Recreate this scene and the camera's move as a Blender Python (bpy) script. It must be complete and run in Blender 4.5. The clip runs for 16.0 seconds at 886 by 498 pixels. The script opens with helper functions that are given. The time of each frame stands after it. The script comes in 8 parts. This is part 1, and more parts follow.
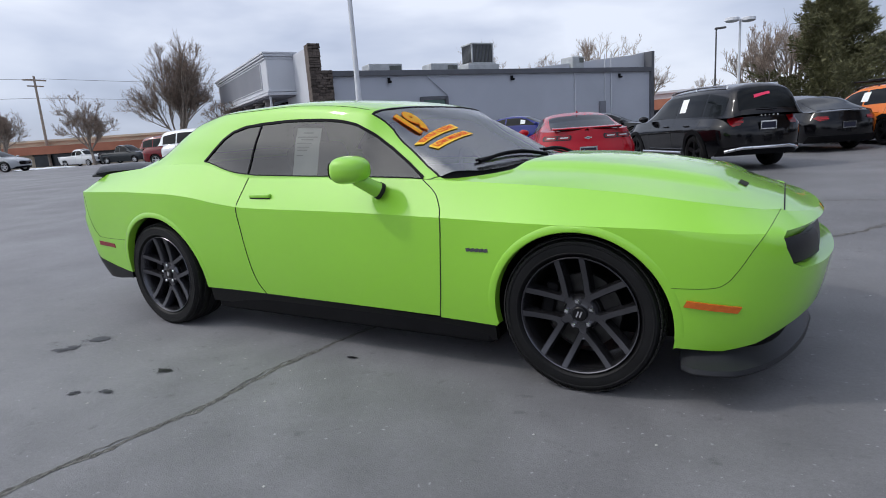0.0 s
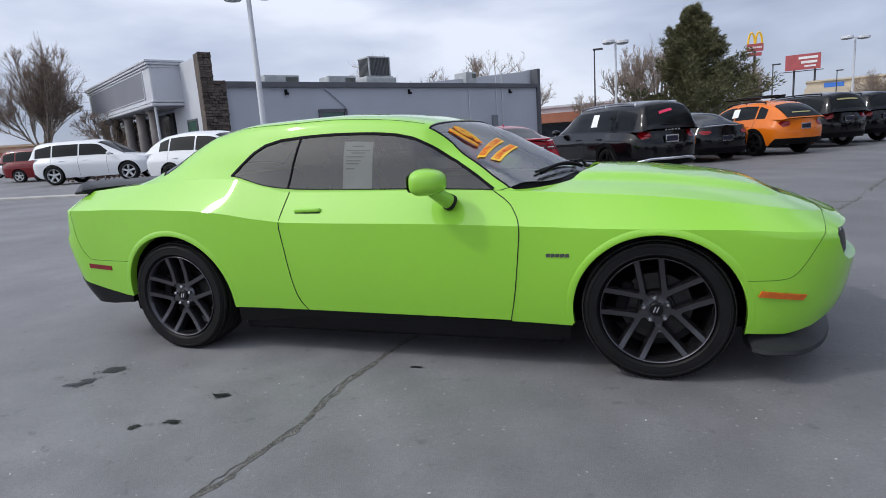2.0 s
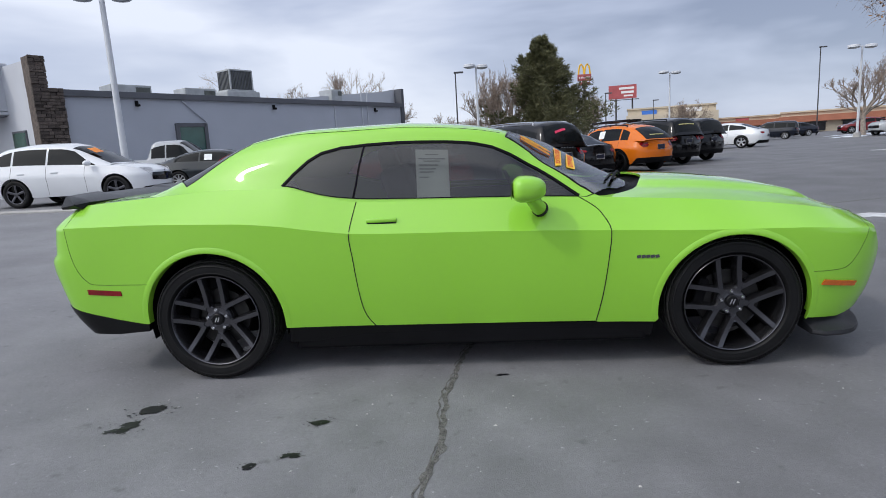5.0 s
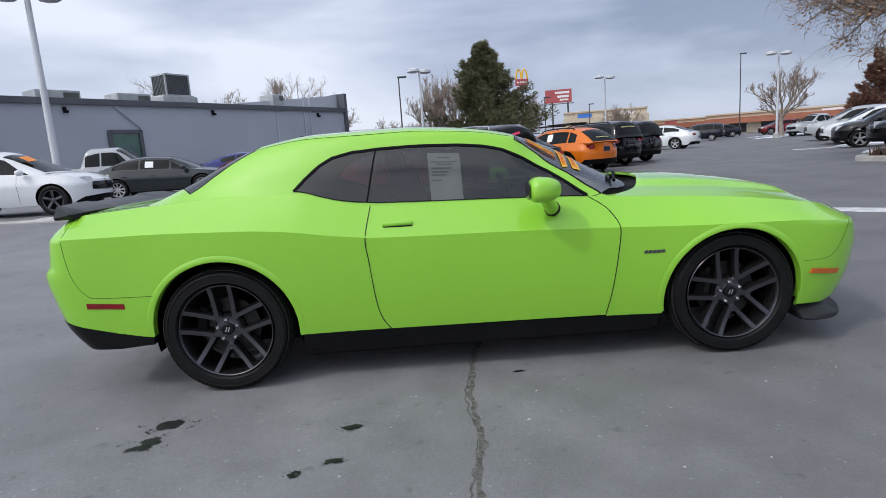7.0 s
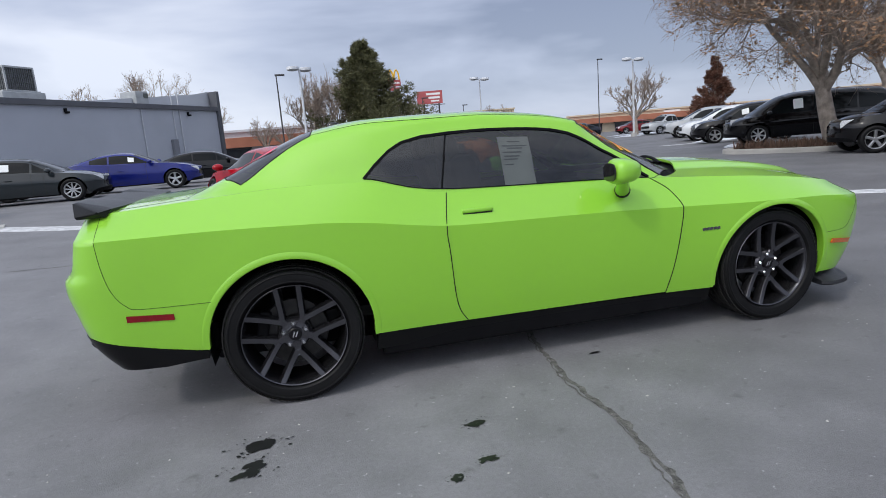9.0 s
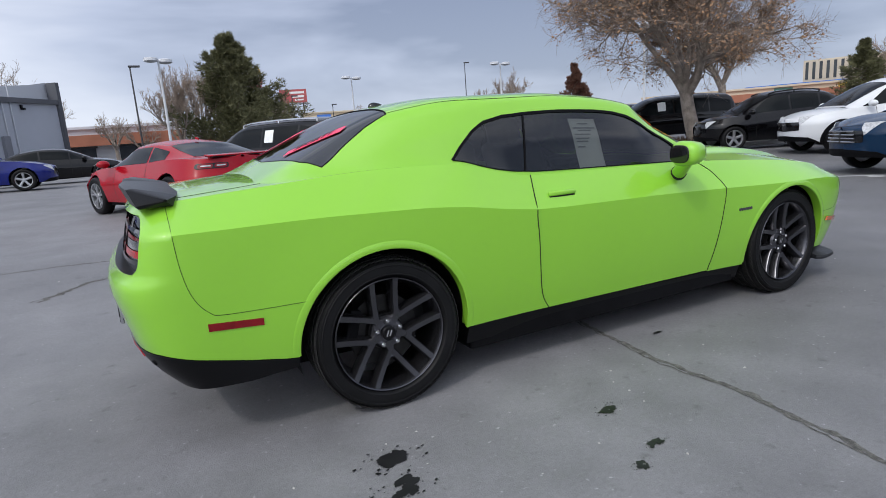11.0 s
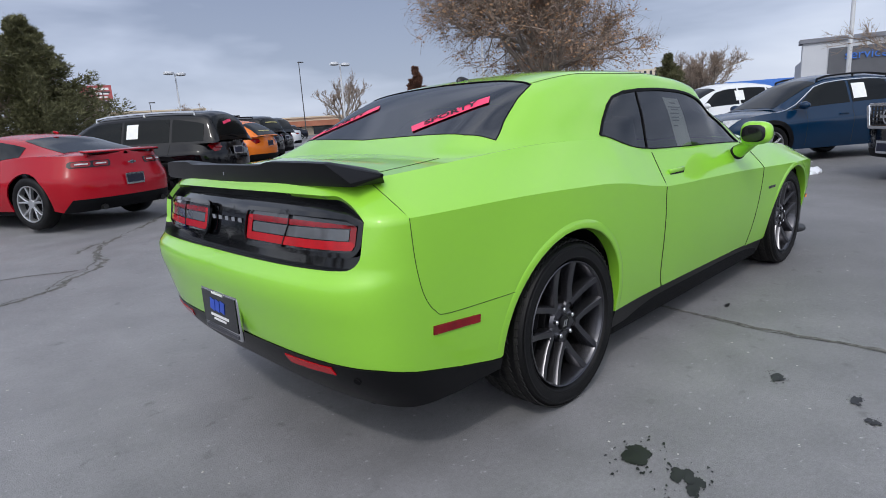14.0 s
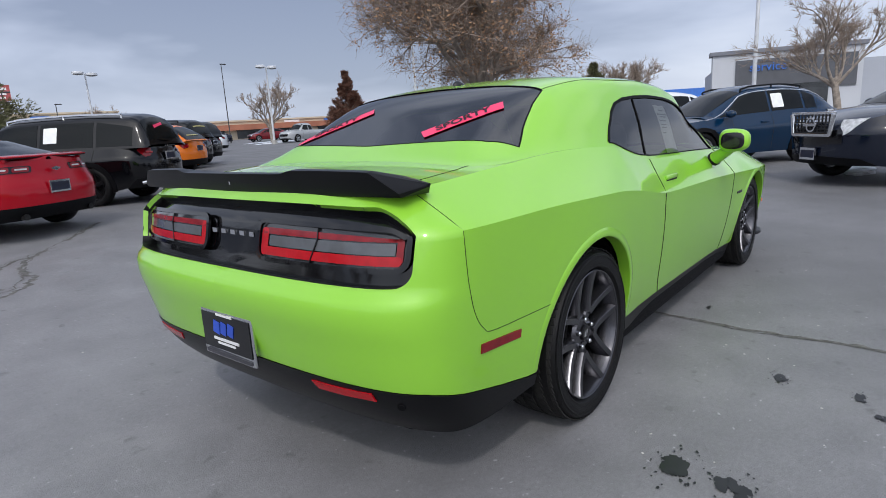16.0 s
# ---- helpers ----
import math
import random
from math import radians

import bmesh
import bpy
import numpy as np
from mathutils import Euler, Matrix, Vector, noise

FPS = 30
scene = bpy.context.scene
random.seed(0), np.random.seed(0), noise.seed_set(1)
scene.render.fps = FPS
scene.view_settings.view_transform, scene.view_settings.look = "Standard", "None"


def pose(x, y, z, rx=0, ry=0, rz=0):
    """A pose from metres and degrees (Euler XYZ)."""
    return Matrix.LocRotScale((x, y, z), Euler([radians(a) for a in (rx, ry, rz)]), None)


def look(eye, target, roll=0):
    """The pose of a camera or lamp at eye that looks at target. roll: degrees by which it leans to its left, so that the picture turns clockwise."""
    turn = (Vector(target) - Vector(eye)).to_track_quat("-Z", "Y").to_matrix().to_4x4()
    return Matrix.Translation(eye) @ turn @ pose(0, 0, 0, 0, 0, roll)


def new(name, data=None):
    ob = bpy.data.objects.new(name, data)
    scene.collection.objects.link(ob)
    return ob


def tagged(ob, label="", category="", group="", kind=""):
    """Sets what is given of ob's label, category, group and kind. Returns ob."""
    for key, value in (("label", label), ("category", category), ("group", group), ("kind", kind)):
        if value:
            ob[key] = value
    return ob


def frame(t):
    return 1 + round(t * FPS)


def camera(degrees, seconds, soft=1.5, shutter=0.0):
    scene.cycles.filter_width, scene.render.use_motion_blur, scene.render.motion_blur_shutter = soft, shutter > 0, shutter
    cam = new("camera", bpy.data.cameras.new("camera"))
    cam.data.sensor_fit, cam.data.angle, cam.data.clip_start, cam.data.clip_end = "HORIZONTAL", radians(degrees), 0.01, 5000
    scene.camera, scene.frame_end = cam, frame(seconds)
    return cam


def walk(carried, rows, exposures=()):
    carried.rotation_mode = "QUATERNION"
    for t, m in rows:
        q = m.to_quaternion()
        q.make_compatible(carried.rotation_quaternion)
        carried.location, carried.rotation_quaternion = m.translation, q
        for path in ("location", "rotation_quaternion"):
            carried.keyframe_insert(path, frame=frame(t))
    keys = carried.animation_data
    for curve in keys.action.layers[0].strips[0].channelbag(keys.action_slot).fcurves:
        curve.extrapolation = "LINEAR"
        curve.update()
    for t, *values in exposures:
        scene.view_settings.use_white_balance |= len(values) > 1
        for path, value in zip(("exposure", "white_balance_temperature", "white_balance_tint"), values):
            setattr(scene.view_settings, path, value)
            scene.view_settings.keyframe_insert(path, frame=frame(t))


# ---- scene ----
cam = camera(75.1, 16.0, soft=0.9)
PATH = [
    (0, (2.237, -3.294, 1.192), (1.229, -1.611, 0.804), -3.9),
    (0.5, (2.06, -3.433, 1.21), (1.133, -1.703, 0.826), -3.7),
    (1, (1.876, -3.658, 1.247), (1.038, -1.884, 0.862), -3.8),
    (1.5, (1.643, -3.749, 1.237), (0.895, -1.934, 0.857), -3.8),
    (2, (1.42, -3.798, 1.26), (0.759, -1.948, 0.888), -3.9),
    (2.5, (1.196, -3.92, 1.281), (0.621, -2.04, 0.915), -3.9),
    (3, (0.978, -4.051, 1.287), (0.505, -2.141, 0.925), -3.9),
    (3.5, (0.737, -4.063, 1.283), (0.354, -2.132, 0.932), -3.8),
    (5.8, (0.048, -4.058, 1.279), (-0.038, -2.089, 0.938), -3.4),
    (6, (0.046, -4.061, 1.278), (-0.023, -2.091, 0.938), -3.5),
    (6.5, (-0.003, -4.072, 1.294), (-0.026, -2.1, 0.958), -3.8),
    (7, (-0.249, -4.123, 1.3), (-0.218, -2.152, 0.961), -4.0),
    (7.5, (-0.52, -4.13, 1.29), (-0.397, -2.163, 0.949), -4.3),
    (8, (-0.808, -4.025, 1.278), (-0.575, -2.069, 0.934), -4.4),
    (8.5, (-1.094, -3.943, 1.281), (-0.756, -2.004, 0.931), -4.5),
    (9, (-1.365, -3.862, 1.287), (-0.907, -1.95, 0.92), -4.5),
    (9.2, (-1.454, -3.804, 1.279), (-0.951, -1.904, 0.908), -4.6),
    (11.3, (-2.495, -3.199, 1.263), (-1.553, -1.481, 0.861), -4.0),
    (11.5, (-2.56, -3.132, 1.264), (-1.582, -1.436, 0.858), -4.0),
    (12, (-2.786, -2.969, 1.269), (-1.723, -1.328, 0.847), -4.2),
    (12.5, (-2.967, -2.797, 1.257), (-1.816, -1.218, 0.83), -4.2),
    (13, (-3.111, -2.582, 1.252), (-1.883, -1.061, 0.827), -4.1),
    (13.5, (-3.24, -2.403, 1.229), (-1.943, -0.94, 0.804), -4.0),
    (14, (-3.439, -2.223, 1.223), (-2.092, -0.807, 0.798), -3.7),
    (14.5, (-3.504, -2.075, 1.212), (-2.115, -0.701, 0.782), -3.5),
    (15, (-3.508, -1.971, 1.19), (-2.082, -0.636, 0.761), -3.3),
    (15.5, (-3.522, -1.942, 1.19), (-2.06, -0.646, 0.76), -3.3),
    (16, (-3.598, -1.874, 1.246), (-2.085, -0.637, 0.824), -3.3),
]
walk(cam, [(t, look(eye, target, roll)) for t, eye, target, roll in PATH])

# ---- world, sun, exposure ----
SUN_AZ, SUN_EL = 215.0, 47.0     # where the sun stands: degrees from +x, degrees above the horizon
scene.view_settings.exposure = 0.0
world = bpy.data.worlds.new("overcast_sky")
scene.world = world
world.use_nodes = True


def build_sky():
    nt = world.node_tree
    nt.nodes.clear()
    n, l = nt.nodes.new, nt.links.new
    out, bg = n("ShaderNodeOutputWorld"), n("ShaderNodeBackground")
    bg.inputs["Strength"].default_value = 0.112
    sky = n("ShaderNodeTexSky")
    sky.sky_type, sky.sun_disc = "NISHITA", False
    sky.sun_elevation, sky.sun_rotation = radians(SUN_EL), radians(90 - SUN_AZ)
    co, sep = n("ShaderNodeTexCoord"), n("ShaderNodeSeparateXYZ")
    l(co.outputs["Generated"], sep.inputs[0])
    mp = n("ShaderNodeMapping")
    mp.inputs["Scale"].default_value = (1.0, 1.0, 3.6)
    mp.inputs["Rotation"].default_value = (0.10, 0.16, 0.4)
    mp.inputs["Location"].default_value = (0.35, 0.1, 0.2)
    l(co.outputs["Generated"], mp.inputs["Vector"])
    big = n("ShaderNodeTexNoise")
    big.inputs["Scale"].default_value, big.inputs["Detail"].default_value, big.inputs["Roughness"].default_value = 1.7, 5, 0.48
    big.inputs["Distortion"].default_value = 0.25
    l(mp.outputs[0], big.inputs["Vector"])
    ramp = n("ShaderNodeValToRGB")
    e = ramp.color_ramp.elements
    e[0].position, e[0].color = 0.34, (2.6, 3.1, 4.4, 1)
    e[1].position, e[1].color = 0.64, (7.9, 8.4, 9.7, 1)
    m = e.new(0.47)
    m.color = (4.9, 5.5, 7.1, 1)
    # the cloud deck is heavier on one side of the sky
    dot = n("ShaderNodeVectorMath")
    dot.operation = "DOT_PRODUCT"
    dot.inputs[1].default_value = (0.49, 0.87, -0.55)
    l(co.outputs["Generated"], dot.inputs[0])
    lean = n("ShaderNodeMapRange")
    lean.inputs["From Min"].default_value, lean.inputs["From Max"].default_value = 0.62, 0.95
    lean.inputs["To Min"].default_value, lean.inputs["To Max"].default_value = 0.01, -0.13
    l(dot.outputs["Value"], lean.inputs["Value"])
    add = n("ShaderNodeMath")
    l(big.outputs["Fac"], add.inputs[0])
    l(lean.outputs[0], add.inputs[1])
    l(add.outputs[0], ramp.inputs[0])
    # paler towards the horizon
    hz = n("ShaderNodeMapRange")
    hz.inputs["From Min"].default_value, hz.inputs["From Max"].default_value = 0.0, 0.22
    hz.inputs["To Min"].default_value, hz.inputs["To Max"].default_value = 0.35, 0.0
    l(sep.outputs["Z"], hz.inputs["Value"])
    pale = n("ShaderNodeMix")
    pale.data_type = "RGBA"
    l(hz.outputs[0], pale.inputs["Factor"])
    l(ramp.outputs[0], pale.inputs["A"])
    pale.inputs["B"].default_value = (5.6, 6.2, 7.4, 1)
    mix = n("ShaderNodeMix")
    mix.data_type, mix.inputs["Factor"].default_value = "RGBA", 0.9
    l(sky.outputs[0], mix.inputs["A"])
    l(pale.outputs["Result"], mix.inputs["B"])
    # thin cloud glows round the sun
    az, el = radians(SUN_AZ), radians(SUN_EL)
    near = n("ShaderNodeVectorMath")
    near.operation = "DOT_PRODUCT"
    near.inputs[1].default_value = (math.cos(az) * math.cos(el), math.sin(az) * math.cos(el), math.sin(el))
    l(co.outputs["Generated"], near.inputs[0])
    pos, lobe, glow, total = n("ShaderNodeMath"), n("ShaderNodeMath"), n("ShaderNodeVectorMath"), n("ShaderNodeVectorMath")
    pos.operation, lobe.operation, glow.operation, total.operation = "MAXIMUM", "POWER", "SCALE", "ADD"
    pos.inputs[1].default_value, lobe.inputs[1].default_value = 0.0, 6.0
    l(near.outputs["Value"], pos.inputs[0])
    l(pos.outputs[0], lobe.inputs[0])
    glow.inputs[0].default_value = (14.6, 14.2, 13.6)
    l(lobe.outputs[0], glow.inputs["Scale"])
    l(mix.outputs["Result"], total.inputs[0])
    l(glow.outputs[0], total.inputs[1])
    l(total.outputs[0], bg.inputs["Color"])
    l(bg.outputs[0], out.inputs[0])


build_sky()
sun = new("sun", bpy.data.lights.new("sun", "SUN"))
sun.data.energy, sun.data.angle, sun.data.color = 1.0, radians(3.0), (1.0, 0.965, 0.92)
sun.matrix_world = look((40 * math.cos(radians(SUN_AZ)) * math.cos(radians(SUN_EL)), 40 * math.sin(radians(SUN_AZ)) * math.cos(radians(SUN_EL)), 40 * math.sin(radians(SUN_EL))), (0, 0, 0))


# ---- materials ----
def material(name, colour, rough=0.5, metal=0.0, vary=0.12, scale=3.0, bump=0.0, bump_scale=60.0, coat=0.0, spec=0.5, fine=0.0, per_object=0.0):
    """A principled surface with broad and fine variation of colour and a little relief."""
    m = bpy.data.materials.new(name)
    m.use_nodes = True
    nt = m.node_tree
    n, l = nt.nodes.new, nt.links.new
    b = nt.nodes["Principled BSDF"]
    b.inputs["Roughness"].default_value, b.inputs["Metallic"].default_value = rough, metal
    b.inputs["Coat Weight"].default_value, b.inputs["Coat Roughness"].default_value = coat, 0.04
    b.inputs["Specular IOR Level"].default_value = spec
    co = n("ShaderNodeTexCoord")
    big = n("ShaderNodeTexNoise")
    big.inputs["Scale"].default_value, big.inputs["Detail"].default_value = scale, 6
    l(co.outputs["Object"], big.inputs["Vector"])
    lo = tuple(c * (1 - vary) for c in colour) + (1,)
    hi = tuple(min(1, c * (1 + vary)) for c in colour) + (1,)
    r = n("ShaderNodeValToRGB")
    r.color_ramp.elements[0].position, r.color_ramp.elements[0].color = 0.32, lo
    r.color_ramp.elements[1].position, r.color_ramp.elements[1].color = 0.68, hi
    l(big.outputs["Fac"], r.inputs[0])
    col = r.outputs[0]
    if fine or bump:
        sm = n("ShaderNodeTexNoise")
        sm.inputs["Scale"].default_value, sm.inputs["Detail"].default_value = bump_scale, 4
        l(co.outputs["Object"], sm.inputs["Vector"])
        if fine:
            mx = n("ShaderNodeMix")
            mx.data_type, mx.blend_type = "RGBA", "OVERLAY"
            mx.inputs["Factor"].default_value = fine
            l(col, mx.inputs["A"])
            l(sm.outputs["Color"], mx.inputs["B"])
            hue = n("ShaderNodeHueSaturation")
            hue.inputs["Saturation"].default_value = 1.0
            bw = n("ShaderNodeRGBToBW")
            l(sm.outputs["Color"], bw.inputs[0])
            l(bw.outputs[0], mx.inputs["B"])
            col = mx.outputs["Result"]
        if bump:
            bp = n("ShaderNodeBump")
            bp.inputs["Strength"].default_value, bp.inputs["Distance"].default_value = bump, 0.01
            l(sm.outputs["Fac"], bp.inputs["Height"])
            l(bp.outputs[0], b.inputs["Normal"])
    if per_object:
        oi = n("ShaderNodeObjectInfo")
        mr = n("ShaderNodeMapRange")
        mr.inputs["To Min"].default_value, mr.inputs["To Max"].default_value = 1 - per_object, 1 + per_object
        l(oi.outputs["Random"], mr.inputs["Value"])
        hs = n("ShaderNodeHueSaturation")
        l(mr.outputs[0], hs.inputs["Value"])
        l(col, hs.inputs["Color"])
        col = hs.outputs[0]
    l(col, b.inputs["Base Color"])
    return m


def glass(name, tint, rough=0.0, ior=1.5, least=0.0):
    """Thin window glass: clear tinted transmission with a mirror-like skin."""
    m = bpy.data.materials.new(name)
    m.use_nodes = True
    nt = m.node_tree
    n, l = nt.nodes.new, nt.links.new
    out = nt.nodes["Material Output"]
    nt.nodes.remove(nt.nodes["Principled BSDF"])
    tr, gl, mx, fr = n("ShaderNodeBsdfTransparent"), n("ShaderNodeBsdfGlossy"), n("ShaderNodeMixShader"), n("ShaderNodeFresnel")
    tr.inputs["Color"].default_value = (*tint, 1)
    gl.inputs["Roughness"].default_value = rough
    fr.inputs["IOR"].default_value = ior
    sheen = n("ShaderNodeMath")
    sheen.operation = "MAXIMUM"
    sheen.inputs[1].default_value = least
    l(fr.outputs[0], sheen.inputs[0])
    l(sheen.outputs[0], mx.inputs[0])
    l(tr.outputs[0], mx.inputs[1])
    l(gl.outputs[0], mx.inputs[2])
    l(mx.outputs[0], out.inputs["Surface"])
    return m


GREEN = material("lime_green_paint", (0.285, 0.64, 0.045), 0.40, coat=1.0, spec=0.3, vary=0.02, scale=1.5)
BLACK_GLOSS = material("gloss_black", (0.003, 0.003, 0.004), 0.10, coat=0.3, vary=0.2)
BLACK_SATIN = material("satin_black", (0.005, 0.005, 0.006), 0.34, spec=0.22, vary=0.2, bump=0.05, bump_scale=300)
BLACK_PLASTIC = material("black_plastic", (0.005, 0.005, 0.006), 0.6, spec=0.10, vary=0.25, bump=0.15, bump_scale=400)
GREY_PLASTIC = material("dusty_grey_plastic", (0.018, 0.019, 0.022), 0.42, spec=0.35, vary=0.2, bump=0.1, bump_scale=400)
RUBBER = material("tyre_rubber", (0.006, 0.006, 0.0065), 0.50, spec=0.24, vary=0.35, scale=8, bump=0.2, bump_scale=250)
SEAM = material("panel_gap", (0.008, 0.010, 0.006), 0.9, vary=0.1)
SEAM_GREEN = material("green_panel_gap", (0.03, 0.06, 0.008), 0.9, vary=0.1)
GUNMETAL = material("gunmetal_wheel", (0.105, 0.105, 0.116), 0.26, metal=0.92, vary=0.12, scale=9)
TREAD = material("dusty_tread", (0.020, 0.0195, 0.019), 0.85, spec=0.2, vary=0.3, scale=12, bump=0.2, bump_scale=250)
CHROME = material("chrome", (0.75, 0.76, 0.78), 0.12, metal=1.0, vary=0.06)
ALLOY = material("silver_alloy", (0.55, 0.56, 0.58), 0.28, metal=0.85, vary=0.1)
STEEL = material("brake_steel", (0.045, 0.044, 0.043), 0.45, metal=0.9, vary=0.25, scale=20)
TINT = glass("tinted_glass", (0.27, 0.30, 0.30), ior=1.85)
CLEAR = glass("windscreen_glass", (0.62, 0.70, 0.69), rough=0.20, ior=2.3, least=0.36)
DARKGLASS = glass("dark_rear_glass", (0.07, 0.076, 0.08), ior=2.4)
RED_LENS = material("red_lens", (0.42, 0.003, 0.008), 0.18, coat=0.15, vary=0.12, scale=30)
HEAD_LENS = material("head_lamp_lens", (0.010, 0.010, 0.012), 0.38, spec=0.35, vary=0.1, scale=20)
DARK_LENS = material("smoked_lens", (0.02, 0.02, 0.023), 0.1, coat=0.8, vary=0.3, scale=40)
CLEAR_LENS = material("clear_lamp_lens", (0.55, 0.56, 0.58), 0.08, coat=0.8, vary=0.3, scale=25)
SMOKE_CLEAR = material("smoked_clear_lens", (0.10, 0.105, 0.115), 0.12, coat=0.4, vary=0.08, scale=30)
RED_DARK = material("dark_red_lens", (0.22, 0.003, 0.007), 0.15, coat=0.2, vary=0.2, scale=25)
AMBER = material("amber_lens", (0.62, 0.13, 0.01), 0.15, coat=0.7, vary=0.15, scale=30)
STICK_ORANGE = material("orange_sticker", (0.95, 0.28, 0.01), 0.4, vary=0.04)
STICK_YELLOW = material("yellow_sticker", (1.0, 0.62, 0.03), 0.4, vary=0.04)
STICK_RED = material("red_print", (0.85, 0.09, 0.02), 0.4, vary=0.04)
STICK_PINK = material("pink_sticker", (0.95, 0.05, 0.15), 0.4, vary=0.05)
STICK_PALE = material("faded_yellow_sticker", (0.42, 0.38, 0.16), 0.5, vary=0.2, scale=30)
PAPER = material("white_paper", (0.86, 0.88, 0.87), 0.7, vary=0.05, scale=10)
GREY_PRINT = material("grey_print", (0.36, 0.37, 0.38), 0.6, vary=0.1)
INK = material("dark_print", (0.05, 0.05, 0.06), 0.6, vary=0.1)
PLATE_DARK = material("dark_plate", (0.008, 0.010, 0.028), 0.5, vary=0.3, scale=20)
BLUE_PRINT = material("blue_print", (0.03, 0.09, 0.55), 0.4, vary=0.15)
SEAT = material("black_upholstery", (0.010, 0.010, 0.011), 0.7, vary=0.2, spec=0.3, bump=0.2, bump_scale=200)
STUCCO = material("grey_stucco", (0.42, 0.445, 0.50), 0.85, vary=0.05, scale=0.35, bump=0.4, bump_scale=25, fine=0.12)
STUCCO_PALE = material("pale_grey_stucco", (0.55, 0.57, 0.61), 0.85, vary=0.05, scale=0.4, bump=0.4, bump_scale=25, fine=0.1)
STUCCO_DARK = material("dark_grey_panel", (0.20, 0.21, 0.24), 0.8, vary=0.06, scale=0.4, bump=0.3, bump_scale=25)
# grey-brown base takes in the shade and back light on the columns
COLUMN = material("shaded_column_paint", (0.24, 0.22, 0.21), 0.8, vary=0.15, scale=1.5, bump=0.2, bump_scale=40)
TRIM_GREY = material("dark_grey_trim", (0.10, 0.105, 0.12), 0.6, vary=0.12, scale=1.0)
STONE = material("dark_stacked_stone", (0.085, 0.068, 0.058), 0.85, vary=0.35, scale=5, bump=0.6, bump_scale=12, fine=0.3, per_object=0.45)
ROOFTOP = material("rooftop_metal", (0.42, 0.44, 0.45), 0.55, metal=0.2, vary=0.15, scale=2)
DUCT_DARK = material("cooler_louvre", (0.10, 0.11, 0.10), 0.6, vary=0.25, scale=4)
POLE_WHITE = material("white_lamp_pole", (0.62, 0.64, 0.67), 0.45, vary=0.08, scale=2)
POLE_DARK = material("dark_pole", (0.06, 0.06, 0.065), 0.6, vary=0.2)
LAMP_LENS = material("lamp_glass", (0.42, 0.45, 0.47), 0.25, vary=0.1)
BARK = material("grey_bark", (0.30, 0.255, 0.215), 0.9, vary=0.3, scale=6, bump=0.7, bump_scale=30, fine=0.3)
TWIG = material("brown_twigs", (0.30, 0.235, 0.19), 0.9, vary=0.3, scale=3)
DRYLEAF = material("dry_leaves", (0.34, 0.20, 0.11), 0.85, vary=0.4, scale=4)
NEEDLE = material("pine_needles", (0.125, 0.125, 0.058), 0.75, vary=0.5, scale=3, fine=0.3)
RUST = material("rust_brown_foliage", (0.16, 0.075, 0.05), 0.85, vary=0.4, scale=3, fine=0.3)
HEDGE = material("brown_hedge_leaves", (0.11, 0.065, 0.045), 0.85, vary=0.4, scale=4, fine=0.3)
SNOW = material("old_snow", (0.72, 0.75, 0.80), 0.7, vary=0.12, scale=3, bump=0.6, bump_scale=12)
CONCRETE = material("kerb_concrete", (0.42, 0.41, 0.39), 0.85, vary=0.15, scale=2, bump=0.3, bump_scale=40, fine=0.2)
WHITE_LINE = material("worn_white_paint", (0.55, 0.56, 0.57), 0.75, vary=0.25, scale=6, fine=0.4, bump_scale=30)
SOIL = material("dry_mulch", (0.13, 0.09, 0.06), 0.95, vary=0.35, scale=5, bump=0.7, bump_scale=20, fine=0.3)
OIL = material("oil_stain", (0.014, 0.014, 0.015), 0.42, vary=0.3, scale=14)
TERRACOTTA = material("terracotta_fascia", (0.36, 0.14, 0.085), 0.85, vary=0.15, scale=0.5)
BEIGE = material("beige_stucco", (0.58, 0.50, 0.38), 0.85, vary=0.08, scale=0.4)
SIGN_RED = material("red_sign_face", (0.42, 0.09, 0.095), 0.5, vary=0.15, scale=0.8)
SIGN_YELLOW = material("yellow_arch", (0.85, 0.50, 0.02), 0.5, vary=0.08)
SIGN_WHITE = material("white_sign_letters", (0.8, 0.8, 0.8), 0.5, vary=0.05)
SIGN_BLUE = material("blue_sign_letters", (0.05, 0.18, 0.60), 0.4, vary=0.1)
WINDOW_DARK = material("dark_shop_glass", (0.03, 0.035, 0.04), 0.1, vary=0.3, scale=1.0, coat=0.5)
GREEN_GLASS = material("green_tinted_glass", (0.03, 0.10, 0.075), 0.12, vary=0.3, scale=1.0, coat=0.5)


